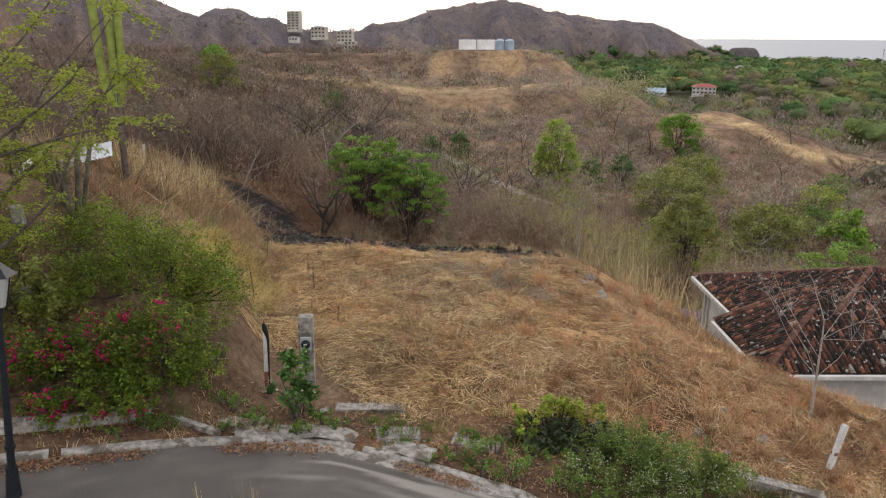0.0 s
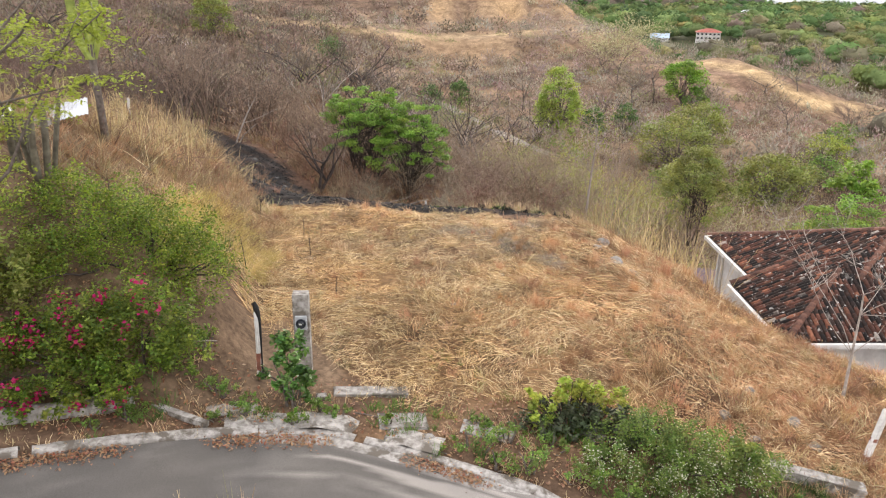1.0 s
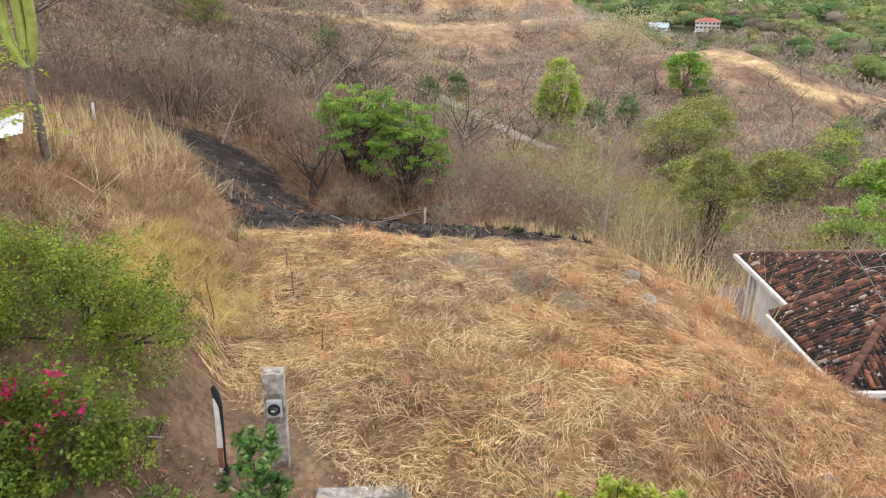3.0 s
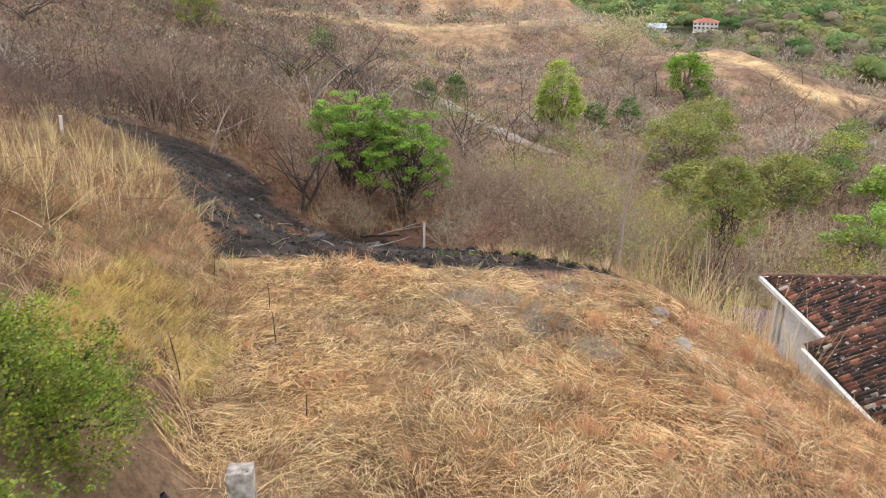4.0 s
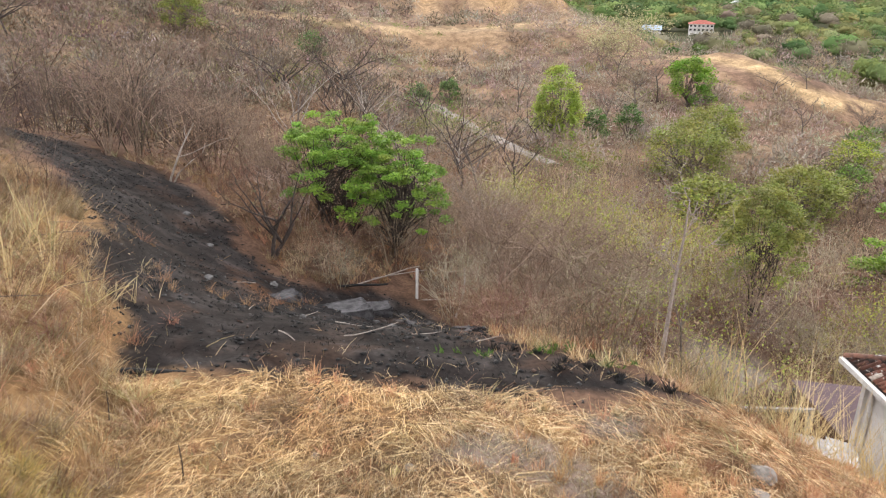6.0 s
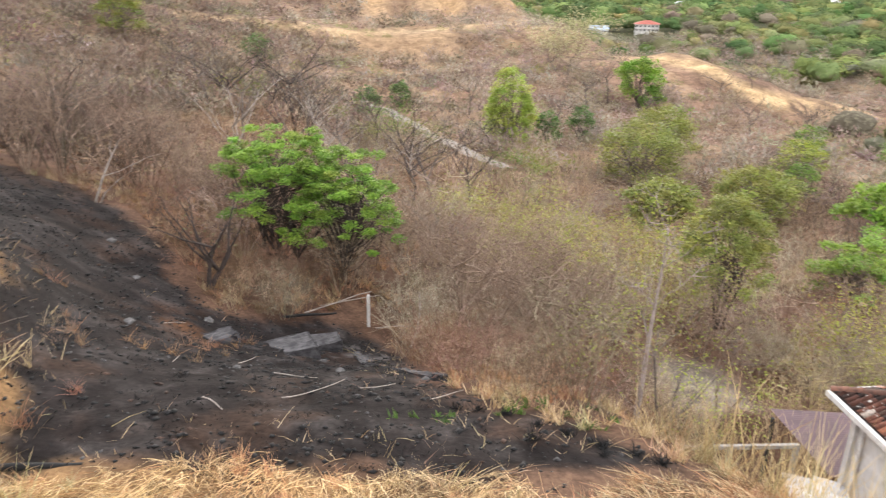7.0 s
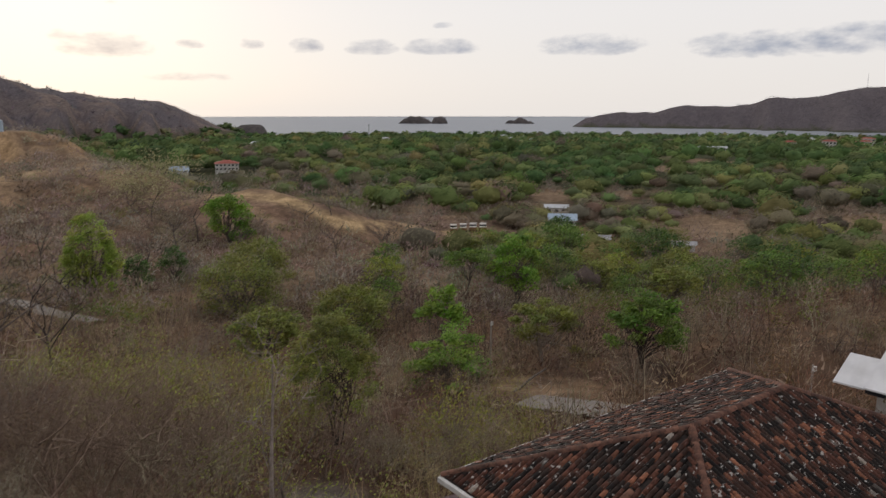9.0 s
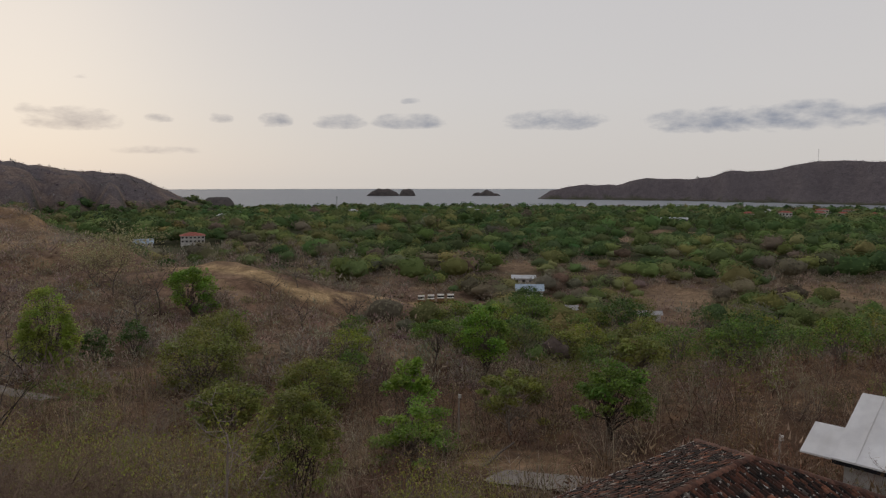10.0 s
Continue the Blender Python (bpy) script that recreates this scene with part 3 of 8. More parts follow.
def skeleton_tree(height_m, width_m, limbs=5, twigs=5, thick=0.12, limb_k=0.5, fork=0.35, lean=(0, 0), stems=1, sides=5, fine=True, flat=0.5, sway=0.10, top=0.55):
    """Trunk, limbs and twigs of a tree at the origin. Returns the wood and the outer points."""
    wood, tips = [], []
    for k in range(stems):
        off = rng.normal(size=2) * 0.25 * (stems > 1) * width_m * 0.2
        way = np.array([lean[0] + off[0] * 1.2, lean[1] + off[1] * 1.2, 1.0])
        trunk = branch_points((off[0] * 0.3, off[1] * 0.3, -0.25), way, height_m * (fork + 0.25), 6, sway)
        wood.append(tube(trunk, np.linspace(thick, thick * top, 7), sides))
        for i in range(limbs):
            a = (i + rng.uniform(-0.3, 0.3)) / limbs * 2 * math.pi + k
            at = trunk[rng.integers(3, 7)]
            goal = np.array([math.cos(a) * width_m * 0.45, math.sin(a) * width_m * 0.45, height_m * rng.uniform(0.72, 0.98)])
            w = goal - at
            limb = branch_points(at, w + np.array([0, 0, -flat * w[2] * 0.3]), np.linalg.norm(w), 5, 0.14)
            wood.append(tube(limb, np.linspace(thick * limb_k, thick * limb_k * 0.28, 6), max(3, sides - 1)))
            for _ in range(twigs):
                q = limb[rng.integers(2, 6)]
                d = rng.normal(size=3)
                d[2] = abs(d[2]) * 0.6 + 0.1
                tw = branch_points(q, d + w / np.linalg.norm(w) * 0.6, width_m * rng.uniform(0.12, 0.26), 3, 0.2)
                wood.append(tube(tw, np.linspace(thick * 0.16, thick * 0.05, 4), 3))
                tips += [tw[-1], tw[-2]]
                if fine:
                    for _ in range(2):
                        t2 = branch_points(tw[2], rng.normal(size=3) + np.array([0, 0, 0.4]), width_m * rng.uniform(0.06, 0.14), 2, 0.2)
                        wood.append(tube(t2, np.linspace(thick * 0.07, thick * 0.03, 3), 3))
                        tips.append(t2[-1])
    return join(wood), np.array(tips)


def crown_points(tips, n, puff, flat=0.5):
    """Leaf places in clumps round the outer points."""
    c = tips[rng.integers(0, len(tips), n)]
    o = rng.normal(size=(n, 3)) * puff
    o[:, 2] *= flat
    return c + o


def domed_tree(h, w, clumps=12, low=0.45, thick=0.12, stems=1, sides=4, lean=(0, 0), round_top=0.5, sub=3, ragged=0.16, full=0.0):
    """Trunk and limbs that end in separate leaf clumps over a flat dome. Returns the wood, the clump centres and their size."""
    wood, cs = [], []
    for i in range(clumps):
        a, k = i * 2.4 + rng.uniform(-0.4, 0.4), math.sqrt((i + 0.5) / clumps)
        top = low + (1 - low) * (1 - round_top * k ** 2.2) - rng.uniform(0, ragged)
        cs.append((math.cos(a) * k * w * 0.40 + lean[0] * h, math.sin(a) * k * w * 0.40 + lean[1] * h, h * min(top, 0.93)))
    for i in range(int(clumps * full)):
        a, e = i * 2.4 + rng.uniform(-0.5, 0.5), rng.uniform(0.05, 0.8)
        k = w * 0.42 * (1 - 0.5 * e * e) * rng.uniform(0.7, 1.0)
        cs.append((math.cos(a) * k + lean[0] * h, math.sin(a) * k + lean[1] * h, h * (low * 0.55 + (0.9 - low * 0.55) * e)))
    cs = np.array(cs)
    forks = []
    for k in range(stems):
        off = rng.normal(size=2) * w * 0.05 * (stems > 1)
        way = np.array([lean[0] + off[0] / h * 3, lean[1] + off[1] / h * 3, 1.0])
        trunk = branch_points((off[0] * 0.4, off[1] * 0.4, -0.3), way, h * low * 0.9 + 0.3, 5, 0.09)
        wood.append(tube(trunk, np.linspace(thick, thick * 0.62, 6), sides))
        forks.append(trunk)
    for c in cs:
        t = forks[rng.integers(0, stems)]
        at = t[rng.integers(2, 6)]
        g = c - at
        limb = branch_points(at, g, np.linalg.norm(g), 5, 0.12)
        limb += np.linspace(0, 1, 6)[:, None] * (c - limb[-1])
        wood.append(tube(limb, np.linspace(thick * 0.45, thick * 0.12, 6), max(3, sides - 1)))
        for _ in range(sub):
            tw = branch_points(limb[rng.integers(2, 6)], rng.normal(size=3) + (0, 0, 0.4), w * rng.uniform(0.08, 0.17), 3, 0.2)
            wood.append(tube(tw, np.linspace(thick * 0.14, thick * 0.04, 4), 3))
    return join(wood), cs, w * 0.66 / math.sqrt(clumps)


def clump_leaves(cs, size, n, leaf, flat=0.55):
    """Leaves on the shells of flattened clumps, thinner underneath."""
    k = rng.integers(0, len(cs), n)
    o = rng.normal(size=(n, 3))
    o /= np.linalg.norm(o, axis=1)[:, None]
    o[:, 2] = np.where((o[:, 2] < -0.2) & (rng.uniform(size=n) < 0.6), -o[:, 2], o[:, 2])
    kk = rng.uniform(0.65, 1.25, len(cs))[k][:, None]
    p = cs[k] + o * (rng.uniform(0.0, 1.0, (n, 1)) ** 0.4) * size * kk * (1, 1, flat) * rng.uniform(0.8, 1.15, (n, 1))
    geo = leaves(p, leaf, 0.6, up=0.8)
    tone = rng.uniform(0.72, 1.25, (len(cs), 1)) * rng.normal(1, 0.06, (len(cs), 3))
    return geo, np.repeat(tone[k], 4, 0)


def ground_at(x, y):
    return float(height(np.array([x]), np.array([y]))[0])


def tree(name, x, y, h, w, label, leaf_mat, n=1500, leaf=0.22, puff=0.5, wood=None, z=None, category="tree", **more):
    """A leafless or thinly leaved tree as a thing."""
    root = new(name)
    root.location = (x, y, ground_at(x, y) if z is None else z)
    geo, tips = skeleton_tree(h, w, **more)
    np_part("trunk", geo, wood or BARK, root, smooth=True)
    if n:
        np_part("crown", leaves(crown_points(tips, n, puff), leaf), leaf_mat, root)
    return tagged(root, label, category)


def leafy_tree(x, y, h, w, label, leaf_mat, n=1500, leaf=0.3, wood=None, z=None, flat=0.55, name="tree", **more):
    """A tree in leaf as a thing with trunk and crown."""
    root = new(name)
    root.location = (x, y, ground_at(x, y) if z is None else z)
    geo, cs, size = domed_tree(h, w, **more)
    np_part("trunk", geo, wood or BARK, root, smooth=True)
    crown, tone = clump_leaves(cs, size, n, leaf, flat)
    np_part("crown", crown, leaf_mat, root, tint=tone)
    return tagged(root, label, "tree", "green trees in the valley")


LEAF_BRIGHT = foliage("bright_green_leaves", [(0.14, 0.265, 0.032), (0.225, 0.38, 0.05), (0.31, 0.48, 0.072)])
LEAF_LIME = foliage("yellow_green_leaves", [(0.20, 0.25, 0.03), (0.32, 0.38, 0.05), (0.42, 0.45, 0.08)])
LEAF_OLIVE = foliage("olive_leaves", [(0.185, 0.21, 0.043), (0.25, 0.278, 0.06), (0.325, 0.345, 0.082)])
LEAF_DEEP = foliage("deep_green_leaves", [(0.05, 0.105, 0.025), (0.095, 0.175, 0.04), (0.14, 0.24, 0.055)])
LEAF_MID = foliage("mid_green_leaves", [(0.10, 0.17, 0.03), (0.16, 0.26, 0.045), (0.24, 0.35, 0.065)])
LEAF_DUSTY = foliage("dusty_leaves", [(0.17, 0.16, 0.09), (0.24, 0.22, 0.11), (0.27, 0.27, 0.12)])
TWIG_BROWN = foliage("brown_twigs", [(0.250, 0.176, 0.110), (0.410, 0.296, 0.188), (0.560, 0.425, 0.275)], 0.0, 0.9)
TWIG_DARK = foliage("dark_brown_twigs", [(0.075, 0.050, 0.039), (0.128, 0.086, 0.066), (0.185, 0.132, 0.101)], 0.0, 0.9)
TWIG_GREY = foliage("grey_twigs", [(0.270, 0.218, 0.150), (0.415, 0.343, 0.240), (0.550, 0.472, 0.342)], 0.0, 0.9)
TWIG_RUST = foliage("russet_twigs", [(0.160, 0.087, 0.053), (0.260, 0.148, 0.092), (0.360, 0.219, 0.133)], 0.0, 0.9)
STRAW = foliage("dry_straw", [(0.34, 0.22, 0.11), (0.57, 0.405, 0.205), (0.75, 0.575, 0.325), (0.84, 0.68, 0.43), (0.41, 0.24, 0.13)], 0.15, 0.7)
STRAW_RED = foliage("russet_grass", [(0.45, 0.232, 0.126), (0.61, 0.345, 0.19), (0.72, 0.475, 0.27)], 0.2, 0.8)
STRAW_PALE = foliage("pale_tall_grass", [(0.48, 0.36, 0.17), (0.62, 0.48, 0.25), (0.72, 0.58, 0.34)], 0.25, 0.7)
GRASS = foliage("green_grass", [(0.06, 0.13, 0.02), (0.10, 0.20, 0.035), (0.15, 0.24, 0.05)], 0.3)
PETAL = foliage("magenta_bracts", [(0.36, 0.008, 0.09), (0.52, 0.02, 0.15), (0.42, 0.012, 0.06)], 0.4)
FAR_DEEP = foliage("far_deep_green", [(0.092, 0.147, 0.060), (0.134, 0.201, 0.078), (0.186, 0.264, 0.100)], 0.2, 1.0, 0.05)
FAR_MID = foliage("far_green", [(0.145, 0.196, 0.073), (0.21, 0.27, 0.098), (0.28, 0.345, 0.128)], 0.2, 1.0, 0.05)
FAR_OLIVE = foliage("far_olive", [(0.20, 0.207, 0.087), (0.275, 0.28, 0.114), (0.355, 0.352, 0.145)], 0.2, 1.0, 0.05)
FAR_DUSTY = foliage("far_dusty", [(0.17, 0.145, 0.105), (0.23, 0.20, 0.14), (0.29, 0.255, 0.17)], 0.1, 1.0, 0.05)
FAR_TWIG_DARK = foliage("far_dark_twigs", [(0.158, 0.120, 0.091), (0.219, 0.168, 0.129), (0.279, 0.219, 0.168)], 0.0, 1.0, 0.05)
# Far brown and grey twigs are lightened: haze put into their colour.
FAR_TWIG_BROWN = foliage("far_brown_twigs", [(0.275, 0.218, 0.167), (0.365, 0.294, 0.225), (0.450, 0.370, 0.284)], 0.0, 1.0, 0.05)
FAR_TWIG_GREY = foliage("far_grey_twigs", [(0.330, 0.273, 0.214), (0.425, 0.359, 0.282), (0.520, 0.444, 0.353)], 0.0, 1.0, 0.05)
# Mountain woods: haze mixed into the colour as a purple-grey tint.
FAR_BARE_HAZED = foliage("hazed_far_woods", [(0.17, 0.155, 0.172), (0.232, 0.212, 0.226), (0.295, 0.265, 0.272)], 0.0, 1.0, 0.05)
DRY_LEAF = foliage("fallen_leaves", [(0.16, 0.06, 0.035), (0.28, 0.13, 0.06), (0.40, 0.24, 0.12), (0.24, 0.16, 0.09), (0.34, 0.11, 0.06)], 0.1)


# ---- scrub of the valley ----
def bare_shrub(stems, boughs, twigs, h, w, thick, near):
    """A leafless shrub: stems that arch outwards to a rounded top, forking into a haze of fine twigs."""
    out = []
    for i in range(stems):
        a, k = i * 2.4 + rng.uniform(-0.5, 0.5), math.sqrt((i + rng.uniform(0.2, 0.8)) / stems)
        goal = np.array([math.cos(a) * k * w * 0.5, math.sin(a) * k * w * 0.5, h * (1 - 0.45 * k * k) * rng.uniform(0.75, 1.0)])
        base = np.array([math.cos(a), math.sin(a), 0]) * w * 0.06
        st = branch_points(base - np.array([0, 0, 0.15]), goal - base + np.array([0, 0, h * 0.35]), np.linalg.norm(goal - base) * 0.85, 4 if near else 2, 0.10)
        n = len(st)
        st = st + np.linspace(0, 0.5, n)[:, None] * (goal * 0.8 - st[-1])
        out.append(tube(st, np.linspace(thick, thick * 0.4, n), 3) if near else strip(st, np.linspace(thick * 2, thick, n)))
        for _ in range(boughs):
            q = st[rng.integers(n // 2, n)]
            d = rng.normal(size=3) * (0.9, 0.9, 0.5) + (goal - base) / h * 0.9
            bo = branch_points(q, d, h * rng.uniform(0.18, 0.34), 3 if near else 1, 0.2)
            out.append(strip(bo, np.linspace(thick * 1.0, thick * 0.55, len(bo))))
            for _ in range(twigs):
                tw = branch_points(bo[rng.integers(1, len(bo))], rng.normal(size=3) + (0, 0, 0.5), h * rng.uniform(0.07, 0.17), 1, 0.2)
                out.append(strip(tw, [thick * 0.6, thick * 0.35]))
    return join(out)


def haze_shrub(h, w, n, size):
    """A leafless shrub from afar: a rounded haze of short twigs that point outwards and up."""
    o = rng.normal(size=(n, 3))
    o[:, 2] = np.abs(o[:, 2])
    o /= np.linalg.norm(o, axis=1)[:, None]
    k = rng.uniform(0.1, 1.0, (n, 1)) ** 0.5
    bump = 1 + 0.22 * np.sin(o[:, :1] * 5 + h) * np.cos(o[:, 1:2] * 4)
    p = o * k * bump * (w * 0.5, w * 0.5, h * 0.95)
    d = o + rng.normal(size=(n, 3)) * 0.55 + (0, 0, 0.5)
    d /= np.linalg.norm(d, axis=1)[:, None]
    side = np.cross(d, rng.normal(size=(n, 3)))
    side /= np.linalg.norm(side, axis=1)[:, None] + 1e-9
    s = size * rng.uniform(0.6, 1.5, (n, 1))
    v = np.stack([p - d * s * 0.5 - side * s * 0.17, p - d * s * 0.5 + side * s * 0.17, p + d * s * 0.6], 1).reshape(-1, 3)
    return v, np.arange(n * 3).reshape(-1, 3)


def strip(points, widths):
    p = np.asarray(points)
    d = p[-1] - p[0]
    side = np.cross(d, rng.normal(size=3))
    side /= np.linalg.norm(side) + 1e-9
    w = np.asarray(widths)[:, None] * side[None] * 0.5
    v = np.stack([p - w, p + w], 1).reshape(-1, 3)
    return v, grid_faces(len(p), 2)


ROAD = [(-4, 138), (-2.7, 135.3), (2.4, 125), (6.8, 111), (11, 101.5), (15.2, 92.5)]
LOWER_ROAD = [(30.0, 44.6), (31.0, 41.6), (31.9, 39.4), (33.4, 36.6)]


def road_distance(x, y):
    best = np.full(np.shape(x), 1e9)
    for (x0, y0), (x1, y1) in list(zip(ROAD, ROAD[1:])) + list(zip(LOWER_ROAD, LOWER_ROAD[1:])):
        t = np.clip(((x - x0) * (x1 - x0) + (y - y0) * (y1 - y0)) / ((x1 - x0) ** 2 + (y1 - y0) ** 2), 0, 1)
        best = np.minimum(best, np.hypot(x - x0 - t * (x1 - x0), y - y0 - t * (y1 - y0)))
    return best


def scatter(n, r0, r1, az0, az1):
    """Random places in a sector round the lot, evenly by area, off the ash, the roads and the house."""
    r = np.sqrt(rng.uniform(r0 * r0, r1 * r1, n))
    a = np.radians(rng.uniform(az0, az1, n))
    x, y = r * np.sin(a), 12 + r * np.cos(a)
    keep = (inside(x, y, BURNT) < -0.3) & (inside(x, y, CUT_LOT) < -0.8) & (road_distance(x, y) > 2.6)
    keep &= ~((x > 3.5) & (x < 26) & (y > 8) & (y < 30.5))
    keep &= ~((np.abs(x + 0.9) < 1.1) & (y > 33.2) & (y < 36.2))
    keep &= ~((x > 8.8) & (x < 13.8) & (y > 33) & (y < 38.6))
    keep &= np.exp(-((x - 33.5) / 3.2) ** 2 - ((y - 46.5) / 4.0) ** 2) < 0.4
    keep &= ~((x < -4) & (y < 29 - (x + 4) * 0.9) & (r < 40))
    return x[keep], y[keep]


def scrub(name, label, geos, mat, x, y, size, squash, tone=(0.5, 1.3), smooth=False):
    z = height(x, y)
    pick = rng.integers(0, len(geos), len(x))
    sets, tints = [], []
    for i, g in enumerate(geos):
        s = pick == i
        if s.any():
            k = rng.uniform(size[0], size[1], s.sum())
            v = rng.uniform(*tone, (s.sum(), 1)) * rng.normal(1, 0.07, (s.sum(), 3))
            tints.append(np.repeat(v, len(g[0]), 0))
            sets.append(spread(g, np.stack([x[s], y[s], z[s]], 1), k, rng.uniform(0, 6.28, s.sum()), rng.uniform(squash[0], squash[1], s.sum())))
    tagged(np_part(name, join(sets), mat, tint=np.concatenate(tints), smooth=smooth), label, "scrub", kind="stuff")


def build_scrub():
    near = [bare_shrub(9, 6, 8, 2.6, 2.8, 0.0105, True) for _ in range(6)]
    mid_g = [bare_shrub(7, 4, 2, 2.9, 3.2, 0.017, False) for _ in range(7)]
    fill_g = [haze_shrub(2.0, 3.2, 64, 0.26) for _ in range(8)]
    far_g = [haze_shrub(2.4, 4.6, 66, 0.44) for _ in range(8)]
    dim_g = [haze_shrub(2.6, 4.6, 52, 0.56) for _ in range(8)]
    x, y = scatter(640, 9, 34, -75, 40)
    d = fbm(x / 7, y / 7, 3, 51)
    a, b = d < -0.02, (d >= -0.02) & (d < 0.2)
    c = d >= 0.2
    left = x < -4 + rng.normal(size=len(x)) * 3
    scrub("near_brush", "leafless dark brown thicket above the ash", near, TWIG_DARK, x[(a | c) & left], y[(a | c) & left], (0.9, 1.6), (0.8, 1.2))
    a, c = a & ~left, c & ~left
    scrub("near_brush", "leafless brown thicket on the slope below the ash", near, TWIG_BROWN, x[a], y[a], (0.7, 1.35), (0.7, 1.1))
    scrub("near_brush", "leafless russet thicket on the slope below the ash", near, TWIG_RUST, x[b], y[b], (0.5, 1.1), (0.6, 1.0))
    scrub("near_brush", "leafless pale grey thicket on the slope", near, TWIG_GREY, x[c], y[c], (0.8, 1.4), (0.8, 1.2))
    # thick low growth along the edge of the ash
    x, y = rng.uniform(-26, 3, 2200), rng.uniform(24, 50, 2200)
    d = inside(x, y, BURNT)
    s = (d < -0.25) & (d > -3.6) & (x - y * 0.62 > -30.5) & ~((np.abs(x + 0.9) < 1.0) & (y > 33.6)) & (x + 10 > (30 - y) * 0.9)
    x, y = x[s], y[s]
    small = [bare_shrub(7, 4, 4, 1.3, 1.5, 0.008, True) for _ in range(4)]
    n = min(len(x), 150)
    scrub("edge_brush", "low russet leafless brush along the ash", small, TWIG_RUST, x[:n // 2], y[:n // 2], (0.6, 1.3), (0.7, 1.2), (0.5, 1.1))
    scrub("edge_brush", "low pale leafless brush along the ash", small, TWIG_BROWN, x[n // 2:n], y[n // 2:n], (0.6, 1.3), (0.7, 1.2), (0.6, 1.3))
    x, y = scatter(2400, 32, 95, -62, 78)
    d = fbm(x / 14, y / 14, 3, 53)
    a, b = d < 0.06, (d >= 0.06) & (d < 0.2)
    c = d >= 0.2
    left = (x < rng.normal(size=len(x)) * 8 - 12) | ((x > 36 + rng.normal(size=len(x)) * 6) & (rng.uniform(size=len(x)) < 0.5))
    scrub("valley_brush", "leafless dark brown scrub on the hillside", mid_g, TWIG_DARK, x[left & ~c], y[left & ~c], (0.9, 1.8), (0.8, 1.2))
    a, b = a & ~left, b & ~left
    scrub("valley_brush", "leafless brown scrub filling the valley", mid_g, TWIG_BROWN, x[a], y[a], (0.7, 1.5), (0.8, 1.2))
    scrub("valley_brush", "leafless grey scrub filling the valley", mid_g, TWIG_GREY, x[b], y[b], (0.8, 1.5), (0.8, 1.3))
    scrub("valley_brush", "leafless russet scrub filling the valley", mid_g, TWIG_RUST, x[c], y[c], (0.6, 1.2), (0.7, 1.1))
    x, y = scatter(1900, 27, 92, -62, 78)
    s = rng.uniform(size=len(x)) < 0.5
    scrub("low_brush", "low reddish brush under the thicket", fill_g, TWIG_RUST, x[s], y[s], (0.6, 1.2), (0.6, 1.0), (0.45, 0.9))
    scrub("low_brush", "low grey-brown brush under the thicket", fill_g, TWIG_BROWN, x[~s], y[~s], (0.6, 1.3), (0.6, 1.0), (0.5, 1.0))
    for r0, r1, count, geos in ((86, 175, 4300, far_g), (175, 335, 5600, dim_g)):
        x, y = scatter(count, r0, r1, -45, 74)
        d = fbm(x / 26, y / 26, 3, 55) + 0.35 * S(-x, -20, 30) - 0.32 * line_near(x, y, BENCH, 7.0) - 0.26 * spur_slope(x, y) - 0.2 * line_near(x, y, SPUR_CREST, 5)
        keep = (d > -0.22) & ~in_open(x, y)
        x, y, d = x[keep], y[keep], d[keep]
        dark = (x < rng.normal(size=len(x)) * 25 - 15)
        scrub("hillside_scrub", "dark leafless scrub on the far hillside", geos, FAR_TWIG_DARK, x[dark], y[dark], (0.7, 1.6), (0.7, 1.2), (0.75, 1.3))
        x, y, d = x[~dark], y[~dark], d[~dark]
        a = d < 0.10
        scrub("hillside_scrub", "grey-brown leafless scrub on the far hillside", geos, FAR_TWIG_BROWN, x[a], y[a], (0.5, 1.4), (0.7, 1.2), (0.75, 1.25))
        scrub("hillside_scrub", "pale leafless scrub on the far hillside", geos, FAR_TWIG_GREY, x[~a], y[~a], (0.5, 1.2), (0.7, 1.2), (0.75, 1.2))


def leafy_shrub(h, w, n, leaf, puff):
    geo, tips = skeleton_tree(h, w, 4, 3, 0.05, 0.2, stems=1, sides=3, fine=False)
    return leaf_bits(crown_points(tips, n, puff, 0.7), leaf, 0.6)


